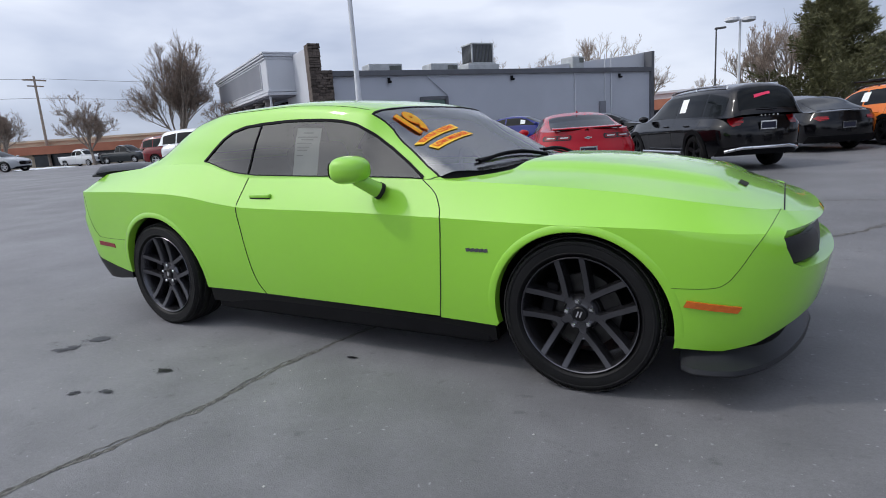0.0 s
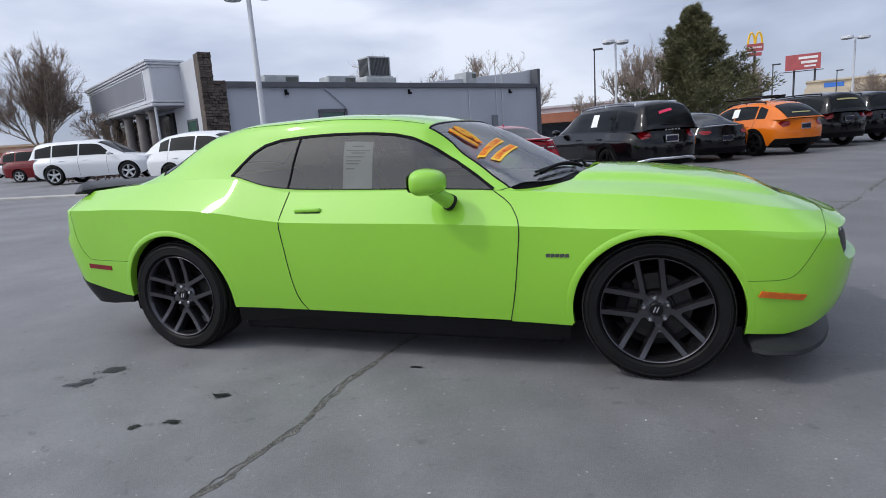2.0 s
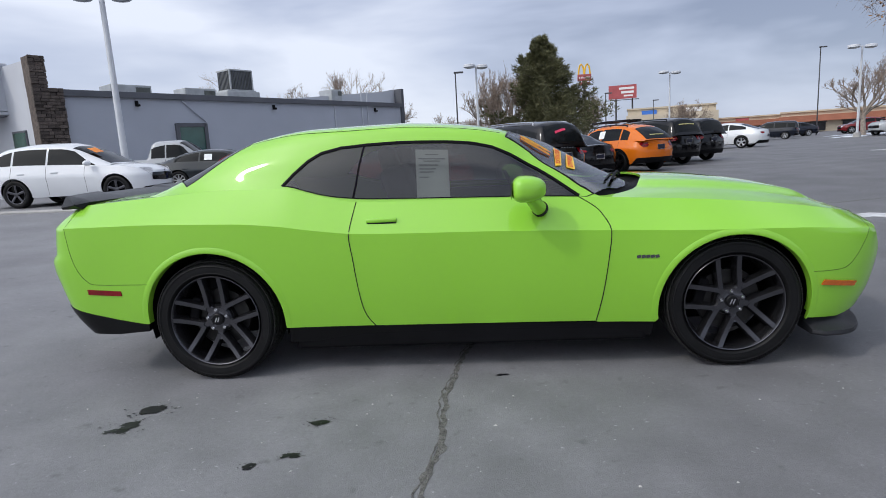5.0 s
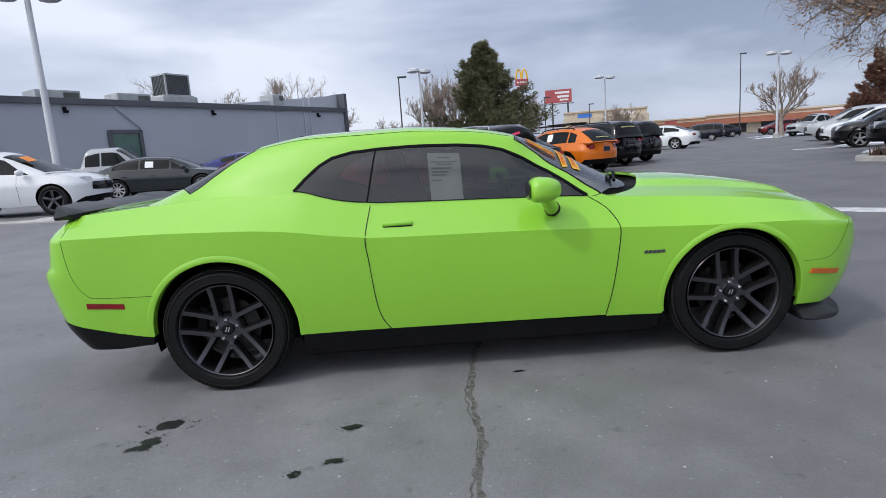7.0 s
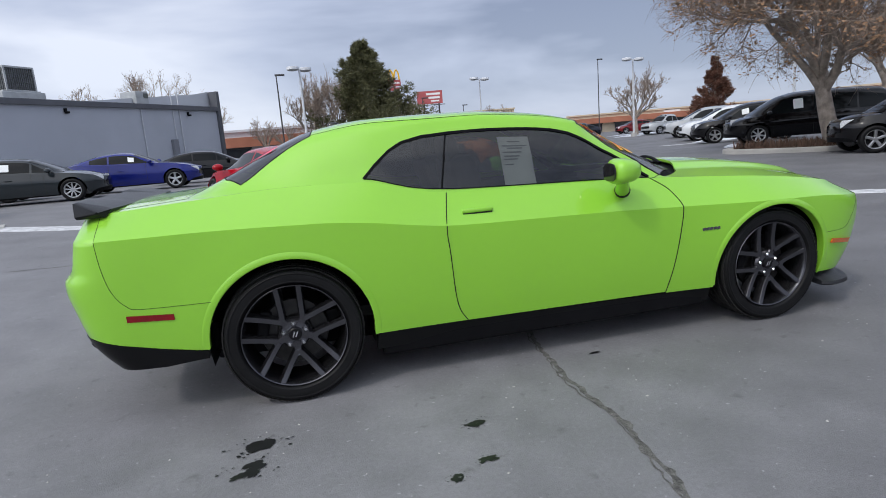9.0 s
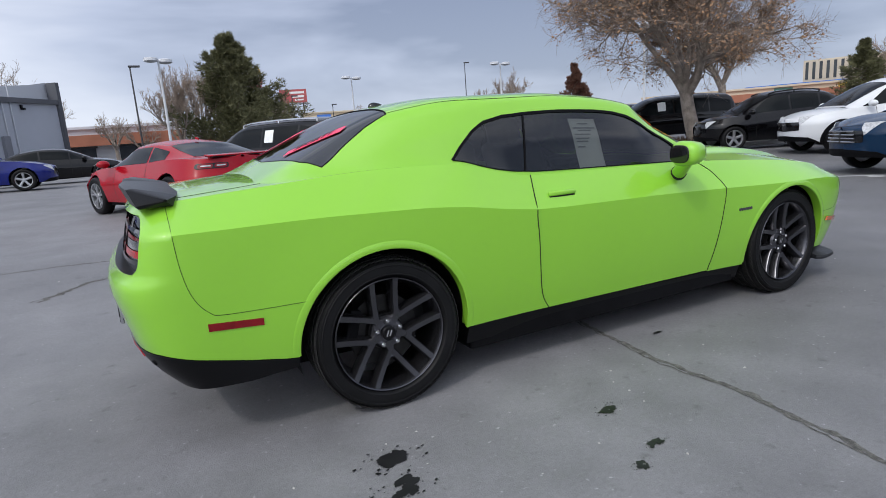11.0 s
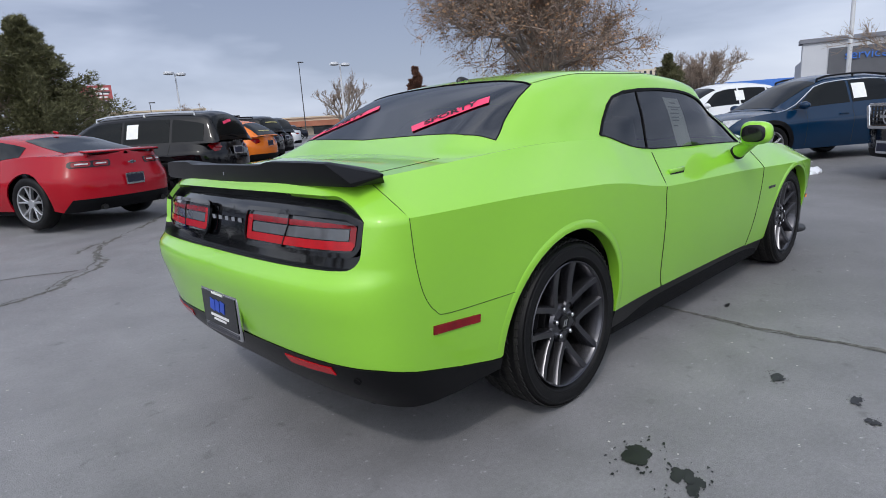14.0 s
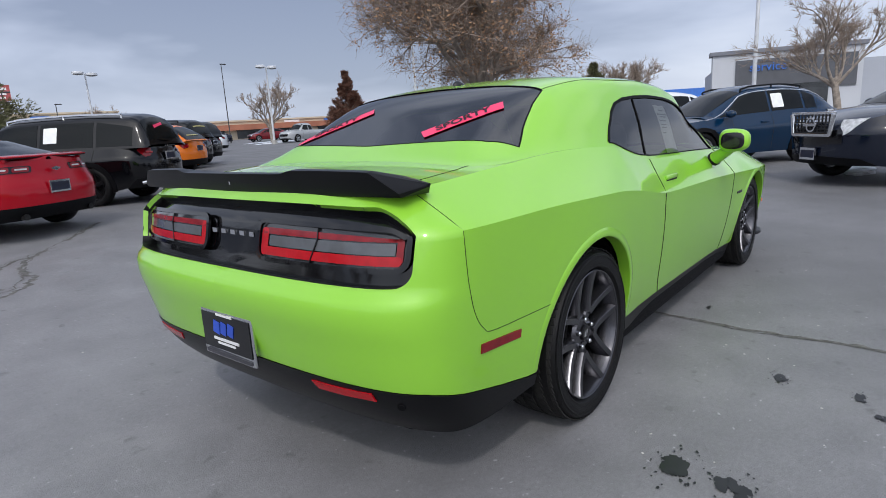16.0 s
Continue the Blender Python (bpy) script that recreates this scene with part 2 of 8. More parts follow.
def asphalt():
    """Sealed asphalt: dark grey with broad tone patches, fine grain and pale flecks."""
    m = bpy.data.materials.new("sealed_asphalt")
    m.use_nodes = True
    nt = m.node_tree
    n, l = nt.nodes.new, nt.links.new
    b = nt.nodes["Principled BSDF"]
    b.inputs["Specular IOR Level"].default_value = 0.34
    b.inputs["Diffuse Roughness"].default_value = 0.2
    co = n("ShaderNodeTexCoord")

    def noise_at(scale, detail=5, rough=0.55):
        t = n("ShaderNodeTexNoise")
        t.inputs["Scale"].default_value, t.inputs["Detail"].default_value, t.inputs["Roughness"].default_value = scale, detail, rough
        l(co.outputs["Object"], t.inputs["Vector"])
        return t

    def ramp(src, stops):
        r = n("ShaderNodeValToRGB")
        for i, (p, c) in enumerate(stops):
            e = r.color_ramp.elements[i] if i < 2 else r.color_ramp.elements.new(p)
            e.position, e.color = p, (c, c * 1.0, c * 1.012, 1)
        l(src, r.inputs[0])
        return r

    def mixed(a, c, fac, blend="MULTIPLY"):
        x = n("ShaderNodeMix")
        x.data_type, x.blend_type = "RGBA", blend
        x.inputs["Factor"].default_value = fac
        l(a, x.inputs["A"])
        l(c, x.inputs["B"])
        return x.outputs["Result"]
    broad = ramp(noise_at(0.35, 6, 0.6).outputs["Fac"], [(0.3, 0.168), (0.7, 0.236)])
    mid = ramp(noise_at(2.6, 6, 0.65).outputs["Fac"], [(0.25, 0.72), (0.75, 1.2)])
    grain = ramp(noise_at(220, 3).outputs["Fac"], [(0.3, 0.62), (0.7, 1.3)])
    c = mixed(broad.outputs[0], mid.outputs[0], 0.8)
    # tone falls off towards +x across a broad, wavering edge
    sep, wob, x_tone = n("ShaderNodeSeparateXYZ"), n("ShaderNodeMath"), n("ShaderNodeMapRange")
    l(co.outputs["Object"], sep.inputs[0])
    wob.operation = "MULTIPLY_ADD"
    l(noise_at(0.8, 4).outputs["Fac"], wob.inputs[0])
    wob.inputs[1].default_value = 1.2
    l(sep.outputs["X"], wob.inputs[2])
    x_tone.inputs["From Min"].default_value, x_tone.inputs["From Max"].default_value = -0.5, 1.5
    x_tone.inputs["To Min"].default_value, x_tone.inputs["To Max"].default_value = 1.06, 0.80
    l(wob.outputs[0], x_tone.inputs["Value"])
    c = mixed(c, x_tone.outputs[0], 1.0)
    c = mixed(c, grain.outputs[0], 0.4)
    c = mixed(c, ramp(noise_at(55, 4, 0.7).outputs["Fac"], [(0.3, 0.78), (0.7, 1.18)]).outputs[0], 0.6)
    fleck = ramp(noise_at(34, 2).outputs["Fac"], [(0.68, 0.0), (0.75, 0.16)])
    c = mixed(c, fleck.outputs[0], 1.0, "ADD")
    dark = ramp(noise_at(9, 3).outputs["Fac"], [(0.26, 0.6), (0.36, 1.0)])
    c = mixed(c, dark.outputs[0], 0.7)
    l(c, b.inputs["Base Color"])
    rr = ramp(noise_at(1.3, 5).outputs["Fac"], [(0.3, 0.50), (0.7, 0.72)])
    l(rr.outputs[0], b.inputs["Roughness"])
    bp = n("ShaderNodeBump")
    bp.inputs["Strength"].default_value, bp.inputs["Distance"].default_value = 0.35, 0.006
    l(noise_at(150, 4).outputs["Fac"], bp.inputs["Height"])
    l(bp.outputs[0], b.inputs["Normal"])
    return m


ASPHALT = asphalt()
CRACK = material("crack_filler", (0.115, 0.112, 0.104), 0.9, vary=0.5, scale=30, bump=0.8, bump_scale=90, fine=0.5)


def paint(name, colour, rough=0.25, coat=0.6):
    return material(name, colour, rough, coat=coat, vary=0.03, scale=1.0, spec=0.25)


# ---- helpers for meshes ----
def mesh_object(name, verts, faces, mat, parent=None, label="", smooth=False, solid=0.0, auto=0.0):
    me = bpy.data.meshes.new(name)
    me.from_pydata([tuple(v) for v in verts], [], faces)
    me.update()
    ob = new(name, me)
    if mat:
        me.materials.append(mat)
    if smooth:
        me.polygons.foreach_set("use_smooth", [True] * len(me.polygons))
        if auto:
            me.set_sharp_from_angle(angle=radians(auto))
    if parent is not None:
        ob.parent = parent
    if label:
        ob["label"] = label
    if solid:
        md = ob.modifiers.new("thickness", "SOLIDIFY")
        md.thickness, md.offset = solid, -1.0
        if smooth:
            ob.modifiers.new("crisp_edges", "EDGE_SPLIT").split_angle = radians(62)
    return ob


def part(name, bm, mat, parent=None, label="", smooth=False, auto=40.0):
    me = bpy.data.meshes.new(name)
    bm.to_mesh(me)
    bm.free()
    ob = new(name, me)
    if mat:
        me.materials.append(mat)
    if smooth:
        me.polygons.foreach_set("use_smooth", [True] * len(me.polygons))
        me.set_sharp_from_angle(angle=radians(auto))
    if parent is not None:
        ob.parent = parent
    if label:
        ob["label"] = label
    return ob


def empty(name, m=None):
    ob = new(name)
    if m is not None:
        ob.matrix_basis = m
    return ob


def add_box(bm, c, s, rz=0.0, bevel=0.0, rx=0.0, ry=0.0):
    """Adds a box of size s centred at c."""
    m = Matrix.LocRotScale(c, Euler((rx, ry, rz)), s)
    r = bmesh.ops.create_cube(bm, size=1.0, matrix=m)
    if bevel:
        es = list({e for v in r["verts"] for e in v.link_edges})
        bmesh.ops.bevel(bm, geom=es, offset=bevel, segments=2, affect="EDGES", profile=0.5)


def box(name, c, s, mat, parent=None, label="", rz=0.0, bevel=0.0, rx=0.0, ry=0.0):
    bm = bmesh.new()
    add_box(bm, c, s, rz, bevel, rx, ry)
    return part(name, bm, mat, parent, label)


def add_tube(bm, p0, p1, r0, r1, seg=8, caps=True):
    p0, p1 = Vector(p0), Vector(p1)
    d = p1 - p0
    m = Matrix.Translation((p0 + p1) / 2) @ d.to_track_quat("Z", "Y").to_matrix().to_4x4()
    bmesh.ops.create_cone(bm, cap_ends=caps, segments=seg, radius1=r0, radius2=r1, depth=d.length, matrix=m)


def add_lathe(bm, profile, seg=32, axis="Y", closed=False):
    """Turns a profile of (along, radius) round an axis."""
    rings = []
    for a, r in profile:
        ring = []
        for i in range(seg):
            th = 2 * math.pi * i / seg
            c, s = r * math.cos(th), r * math.sin(th)
            ring.append(bm.verts.new((c, a, s) if axis == "Y" else (c, s, a)))
        rings.append(ring)
    pairs = list(zip(rings, rings[1:])) + ([(rings[-1], rings[0])] if closed else [])
    for a, b in pairs:
        for i in range(seg):
            j = (i + 1) % seg
            bm.faces.new((a[i], a[j], b[j], b[i]))


def curve(pts):
    """A smooth function through the points (x, y)."""
    xs, ys = [p[0] for p in pts], [p[1] for p in pts]
    if xs[0] > xs[-1]:
        xs, ys = xs[::-1], ys[::-1]
    n = len(xs)
    d = [(ys[i + 1] - ys[i]) / (xs[i + 1] - xs[i]) for i in range(n - 1)]
    m = [d[0]] + [0.0 if d[i - 1] * d[i] <= 0 else 2 * d[i - 1] * d[i] / (d[i - 1] + d[i]) for i in range(1, n - 1)] + [d[-1]]

    def f(x):
        if x <= xs[0]:
            return ys[0]
        if x >= xs[-1]:
            return ys[-1]
        i = min(n - 2, int(np.searchsorted(xs, x, side="right")) - 1)
        h = xs[i + 1] - xs[i]
        t = (x - xs[i]) / h
        return ys[i] * (1 + 2 * t) * (1 - t) ** 2 + h * m[i] * t * (1 - t) ** 2 + ys[i + 1] * t * t * (3 - 2 * t) + h * m[i + 1] * t * t * (t - 1)
    return f


def half(poly, k, lim, keep_above):
    """Clips a polygon at coordinate k = lim."""
    out = []
    for i, b in enumerate(poly):
        a = poly[i - 1]
        ina, inb = ((a[k] >= lim) == keep_above or a[k] == lim), ((b[k] >= lim) == keep_above or b[k] == lim)
        if ina != inb:
            t = (lim - a[k]) / (b[k] - a[k])
            p = [a[0] + t * (b[0] - a[0]), a[1] + t * (b[1] - a[1])]
            p[k] = lim
            out.append(tuple(p))
        if inb:
            out.append(b)
    return out


def cells(poly, du, dv):
    """Cuts a region of a chart into small faces. Returns points and faces."""
    us, vs = [p[0] for p in poly], [p[1] for p in poly]
    iu0, iu1 = math.floor(min(us) / du), math.ceil(max(us) / du)
    iv0, iv1 = math.floor(min(vs) / dv), math.ceil(max(vs) / dv)
    index, pts, faces = {}, [], []
    for iu in range(iu0, iu1):
        strip = half(half(poly, 0, iu * du, True), 0, (iu + 1) * du, False)
        if len(strip) < 3:
            continue
        for iv in range(iv0, iv1):
            q = half(half(strip, 1, iv * dv, True), 1, (iv + 1) * dv, False)
            if len(q) < 3:
                continue
            f = []
            k = 0
            while k < len(q) and len(q) > 2:
                # drop spikes that run out and back along a cut
                a, b, c = q[k - 1], q[k], q[(k + 1) % len(q)]
                cr = (b[0] - a[0]) * (c[1] - b[1]) - (b[1] - a[1]) * (c[0] - b[0])
                dt = (b[0] - a[0]) * (c[0] - b[0]) + (b[1] - a[1]) * (c[1] - b[1])
                if abs(cr) < 1e-12 and dt <= 0:
                    q.pop(k)
                    k = max(0, k - 2)
                else:
                    k += 1
            for p in q:
                key = (round(p[0], 5), round(p[1], 5))
                if key not in index:
                    index[key] = len(pts)
                    pts.append(p)
                if index[key] not in f:
                    f.append(index[key])
            area = 0.5 * abs(sum(pts[f[i - 1]][0] * pts[f[i]][1] - pts[f[i]][0] * pts[f[i - 1]][1] for i in range(len(f))))
            if len(f) >= 3 and area > 1e-7:
                faces.append(f)
    return pts, faces


def dense(pts, step=0.03):
    out = []
    for i, b in enumerate(pts):
        a = pts[i - 1]
        n = max(1, int(math.dist(a, b) / step))
        out += [(a[0] + (b[0] - a[0]) * k / n, a[1] + (b[1] - a[1]) * k / n) for k in range(n)]
    return out


def writing(name, text, size, mat, parent, m, depth=0.001, label="", offset=0.0):
    """Raised letters as a mesh, centred on the pose m."""
    cu = bpy.data.curves.new(name, "FONT")
    cu.body, cu.size, cu.extrude, cu.offset = text, size, depth, offset
    cu.align_x, cu.align_y, cu.resolution_u = "CENTER", "CENTER", 3
    tmp = bpy.data.objects.new(name, cu)
    scene.collection.objects.link(tmp)
    bpy.context.view_layer.update()
    me = bpy.data.meshes.new_from_object(tmp.evaluated_get(bpy.context.evaluated_depsgraph_get()))
    bpy.data.objects.remove(tmp)
    me.transform(m)
    me.materials.clear()
    me.materials.append(mat)
    ob = new(name, me)
    ob.parent = parent
    if label:
        ob["label"] = label
    return ob


def tube_path(verts, faces, pts, radii, seg=5):
    """Adds a bent tapering tube to lists of vertices and faces."""
    base = len(verts)
    for i, p in enumerate(pts):
        t = (pts[min(i + 1, len(pts) - 1)] - pts[max(i - 1, 0)]).normalized()
        a = t.orthogonal().normalized()
        b = t.cross(a)
        for k in range(seg):
            th = 2 * math.pi * k / seg
            verts.append(p + (a * math.cos(th) + b * math.sin(th)) * radii[i])
    for i in range(len(pts) - 1):
        for k in range(seg):
            j = (k + 1) % seg
            faces.append((base + i * seg + k, base + i * seg + j, base + (i + 1) * seg + j, base + (i + 1) * seg + k))


# ---- vehicle surfaces ----
SECTION = [(1, 0), (0.945, 0.18), (0.885, 0.40), (0.815, 0.63), (0.745, 0.79), (0.64, 0.885), (0.45, 0.95), (0.24, 0.985), (0, 1)]
SEC_Y = curve([(i / 8, p[0]) for i, p in enumerate(SECTION)])
SEC_Z = curve([(i / 8, p[1]) for i, p in enumerate(SECTION)])
BOXY = [(1, 0), (0.965, 0.2), (0.93, 0.42), (0.885, 0.62), (0.85, 0.77), (0.80, 0.90), (0.62, 0.965), (0.32, 0.993), (0, 1)]
ARC = [(1, 0), (0.955, 0.22), (0.915, 0.40), (0.865, 0.50), (0.80, 0.57), (0.68, 0.69), (0.49, 0.84), (0.25, 0.96), (0, 1)]
ARC_Y = curve([(i / 8, p[0]) for i, p in enumerate(ARC)])
ARC_Z = curve([(i / 8, p[1]) for i, p in enumerate(ARC)])
BOX_Y = curve([(i / 8, p[0]) for i, p in enumerate(BOXY)])
BOX_Z = curve([(i / 8, p[1]) for i, p in enumerate(BOXY)])


class Shape:
    """The skin of a car: a side, a top and a cabin, each a smooth chart for the half with y < 0."""

    def __init__(self, crease, wide, shoulder, edge, crown, front, rear, cabin, plan, arches, low=0.2, tuck=0.075, bulge=None, boxy=None, arched=None, settle=None):
        self.crease, self.wide, self.shoulder, self.edge, self.crown = curve(crease), curve(wide), curve(shoulder), curve(edge), curve(crown)
        self.front, self.rear, self.cabin = curve(front), curve(rear), curve(cabin)
        self.plan, self.arches, self.low, self.tuck, self.bulge, self.boxy, self.arched, self.settle = plan, arches, low, tuck, bulge, boxy, arched, settle
        self.cab0, self.cab1 = min(p[0] for p in cabin), max(p[0] for p in cabin)

    def ends(self, u, z):
        x1, pf, qf, x2, pr, qr = self.plan
        if u > x1:
            th = min(1.0, u - x1) ** (pf / 2) * math.pi / 2
            return x1 + (self.front(z) - x1) * math.sin(th) ** (2 / pf), max(0.0, math.cos(th)) ** (2 / qf)
        if u < x2:
            th = min(1.0, x2 - u) ** (pr / 2) * math.pi / 2
            return x2 + (self.rear(z) - x2) * math.sin(th) ** (2 / pr), max(0.0, math.cos(th)) ** (2 / qr)
        return u, 1.0

    def u_of(self, x, z):
        x1, pf, qf, x2, pr, qr = self.plan
        if x > x1:
            return x1 + (math.asin(min(1.0, (x - x1) / (self.front(z) - x1)) ** (pf / 2)) * 2 / math.pi) ** (2 / pf)
        if x < x2:
            return x2 - (math.asin(min(1.0, (x2 - x) / (x2 - self.rear(z))) ** (pr / 2)) * 2 / math.pi) ** (2 / pr)
        return x

    def u_y(self, y, z, rear=True):
        """The chart's place at a distance y from the middle, on the tail or the nose."""
        x1, pf, qf, x2, pr, qr = self.plan
        w = self.width(self.rear(z) + 0.06 if rear else self.front(z) - 0.06, z)
        th = math.acos(min(1.0, abs(y) / w) ** ((qr if rear else qf) / 2)) * 2 / math.pi
        return x2 - th ** (2 / pr) if rear else x1 + th ** (2 / pf)

    def u_front(self):
        return self.plan[0] + 1.0

    def u_rear(self):
        return self.plan[3] - 1.0

    def width(self, x, z):
        zc, zs, wc = self.crease(x), self.shoulder(x), self.wide(x)
        if z <= zc:
            t = (zc - z) / max(0.05, zc - self.low)
            w = wc * (1 - self.tuck * max(0.0, t) ** 2.2 - 0.022 * max(0.0, t))
        else:
            t = min(1.0, (z - zc) / max(0.02, zs - zc))
            w = wc + (self.edge(x) - wc) * t ** 1.02
        for ax, az, r in self.arches:
            d = math.hypot(x - ax, z - az) - r
            if z > az - 0.3:
                w += 0.010 * math.exp(-(d / 0.16) ** 2)
        return w

    def crease_at(self, u):
        return self.crease(self.ends(u, 0.8)[0])

    def side(self, u, z):
        x, k = self.ends(u, z)
        return Vector((x, -self.width(x, z) * k, z))

    def top_z(self, u):
        z = 0.85
        for _ in range(4):
            z = self.shoulder(self.ends(u, z)[0])
        return z

    def top(self, u, s):
        e = self.side(u, self.top_z(u))
        z = e.z + (max(self.crown(e.x), e.z) - e.z) * (1 - max(0.0, 1 - s) ** 2.3)
        if self.bulge:
            x0, x1, rise, s0, s1 = self.bulge
            a = min(1.0, max(0.0, (s - s0) / (s1 - s0)))
            b = min(1.0, max(0.0, (e.x - x0) / 0.10)) * min(1.0, max(0.0, (x1 - e.x) / 0.16))
            z += rise * a * a * (3 - 2 * a) * b * b * (3 - 2 * b)
        return Vector((e.x, e.y * (1 - s), z))

    def cab(self, x, v):
        z0, y0 = self.shoulder(x) - 0.004, self.edge(x) - 0.004
        h = max(0.0, self.cabin(x) - z0)
        b = self.boxy(x) if self.boxy else 0.0
        sy, sz = SEC_Y(v), SEC_Z(v)
        a = self.arched(x) if self.arched else 0.0
        if a:
            sy, sz = sy + (ARC_Y(v) - sy) * a, sz + (ARC_Z(v) - sz) * a
        if b:
            sy, sz = sy + (BOX_Y(v) - sy) * b, sz + (BOX_Z(v) - sz) * b
        if self.settle:
            sz = max(0.0, sz) ** self.settle(x)
        return Vector((x, -y0 * sy, z0 + h * sz))

    def cab_v(self, x, z):
        """The place up the cabin's section at a height z."""
        lo, hi = 0.0, 1.0
        for _ in range(26):
            m = (lo + hi) / 2
            lo, hi = (m, hi) if self.cab(x, m).z < z else (lo, m)
        return lo


def normal_of(chart, u, v):
    e = 2e-3
    a, b = chart(u + e, v) - chart(u - e, v), chart(u, v + e) - chart(u, v - e)
    n = a.cross(b)
    if n.length < 1e-9:
        return Vector((0, 0, 1))
    n.normalize()
    p = chart(u, v)
    if n.dot(Vector((p.x * 0.25, p.y, p.z - 0.55))) < 0:
        n.negate()
    return n


def skin(name, chart, poly, mat, parent, step=(0.04, 0.04), sides="both", off=0.0, label="", solid=0.0, smooth=True, auto=0.0, warp=None):
    """A panel cut out of a chart; sides: both halves in one mesh, or the right or the left half alone."""
    if warp:
        # rows of faces follow the crease line
        pts, faces = cells([(u, v - warp(u)) for u, v in dense(poly, step[0])], *step)
        pts = [(u, v + warp(u)) for u, v in pts]
    else:
        pts, faces = cells(dense(poly, step[0]), *step)
    co = [chart(u, v) + (normal_of(chart, u, v) * off if off else Vector((0, 0, 0))) for u, v in pts]
    f0 = faces[len(faces) // 2]
    n = (co[f0[1]] - co[f0[0]]).cross(co[f0[2]] - co[f0[1]])
    u, v = pts[f0[0]]
    if n.dot(normal_of(chart, u, v)) < 0:
        faces = [f[::-1] for f in faces]
    verts, out = [], []
    if sides in ("both", "right"):
        verts, out = list(co), list(faces)
    if sides in ("both", "left"):
        k = len(verts)
        verts = verts + [Vector((p.x, -p.y, p.z)) for p in co]
        out = out + [[i + k for i in f[::-1]] for f in faces]
        if sides == "both":
            seen, remap = {}, []
            for i, p in enumerate(verts):
                key = (round(p.x, 4), round(abs(p.y) if abs(p.y) < 2e-4 else p.y, 4), round(p.z, 4))
                remap.append(seen.setdefault(key, i))
            out = [list(dict.fromkeys(remap[i] for i in f)) for f in out]
            out = [f for f in out if len(f) > 2]
    return mesh_object(name, verts, out, mat, parent, label, smooth, solid, auto)


def strip(name, chart, pts, width, mat, parent, off=0.001, sides="right", label="", closed=False):
    """A thin band along a line on a chart, following the skin."""
    pts = [p for i, p in enumerate(pts) if i == 0 or math.dist(p, pts[i - 1]) > 1e-4]
    fine = []
    for a, b in zip(pts, pts[1:] + ([pts[0]] if closed else [])):
        n = max(1, int(math.dist(a, b) / 0.03))
        fine += [(a[0] + (b[0] - a[0]) * k / n, a[1] + (b[1] - a[1]) * k / n) for k in range(n)]
    if not closed:
        fine.append(pts[-1])
    co = [chart(*p) for p in fine]
    nn = [normal_of(chart, *p) for p in fine]
    verts, faces = [], []
    base = min(-0.004, off - 0.010)
    for i, c in enumerate(co):
        t = (co[(i + 1) % len(co)] - co[i - 1]) if closed else (co[min(i + 1, len(co) - 1)] - co[max(i - 1, 0)])
        w = nn[i].cross(t).normalized() * width / 2
        verts += [c - w + nn[i] * base, c - w + nn[i] * off, c + w + nn[i] * off, c + w + nn[i] * base]
    m = len(co)
    for i in range(m if closed else m - 1):
        j = (i + 1) % m
        for k in range(3):
            faces.append([4 * i + k, 4 * i + k + 1, 4 * j + k + 1, 4 * j + k])
    out_v, out_f = [], []
    if sides in ("both", "right"):
        out_v, out_f = list(verts), list(faces)
    if sides in ("both", "left"):
        k = len(out_v)
        out_v += [Vector((p.x, -p.y, p.z)) for p in verts]
        out_f += [[i + k for i in f[::-1]] for f in faces]
    return mesh_object(name, out_v, out_f, mat, parent, label, True, 0.0, 30)


def arch_line(shape, ax, az, r, a0, a1, n=22):
    out = []
    for i in range(n + 1):
        th = radians(a0 + (a1 - a0) * i / n)
        x, z = ax + r * math.cos(th), az + r * math.sin(th)
        out.append((shape.u_of(x, z), z))
    return out


def make_tyre(bm, r, rim, w, grooves=True):
    """A tyre round the y axis, with rounded shoulders and ribs in its tread."""
    h = w / 2
    prof = [(-h * 0.80, rim), (-h * 0.97, rim + (r - rim) * 0.22), (-h, rim + (r - rim) * 0.5), (-h * 0.97, rim + (r - rim) * 0.78), (-h * 0.86, r - 0.010)]
    if grooves:
        y = -h * 0.80
        for k in range(4):
            a, b = -h * 0.80 + k * w * 0.2, -h * 0.80 + k * w * 0.2 + w * 0.165
            prof += [(a, r - 0.009 if k in (0,) else r - 0.009), (a + 0.004, r - 0.001), (b - 0.004, r - 0.001), (b, r - 0.009)]
    else:
        prof += [(-h * 0.7, r), (h * 0.7, r)]
    prof += [(h * 0.86, r - 0.010), (h * 0.97, rim + (r - rim) * 0.78), (h, rim + (r - rim) * 0.5), (h * 0.97, rim + (r - rim) * 0.22), (h * 0.80, rim)]
    add_lathe(bm, prof, 56 if grooves else 28)


def add_spoke(bm, r0, r1, a0, a1, w0, w1, y0, y1, depth):
    """A tapering arm from radius r0 at angle a0 to r1 at a1; y is the face's place along the axle (outside is -y)."""
    vs = []
    for r, a, w, y in ((r0, a0, w0, y0), ((r0 + r1) / 2, (a0 + a1) / 2, (w0 + w1) / 2, (y0 + y1) / 2 - 0.004), (r1, a1, w1, y1)):
        c, s = math.cos(a), math.sin(a)
        for k, dy in ((-1.0, depth), (-0.8, 0.004), (-0.3, -0.001), (0.3, -0.001), (0.8, 0.004), (1.0, depth)):
            t = k * w / 2
            vs.append(bm.verts.new((r * c - t * s, y + dy, r * s + t * c)))
    for i in range(2):
        for k in range(6):
            j = (k + 1) % 6
            bm.faces.new((vs[6 * i + k], vs[6 * i + j], vs[6 * i + 6 + j], vs[6 * i + 6 + k]))


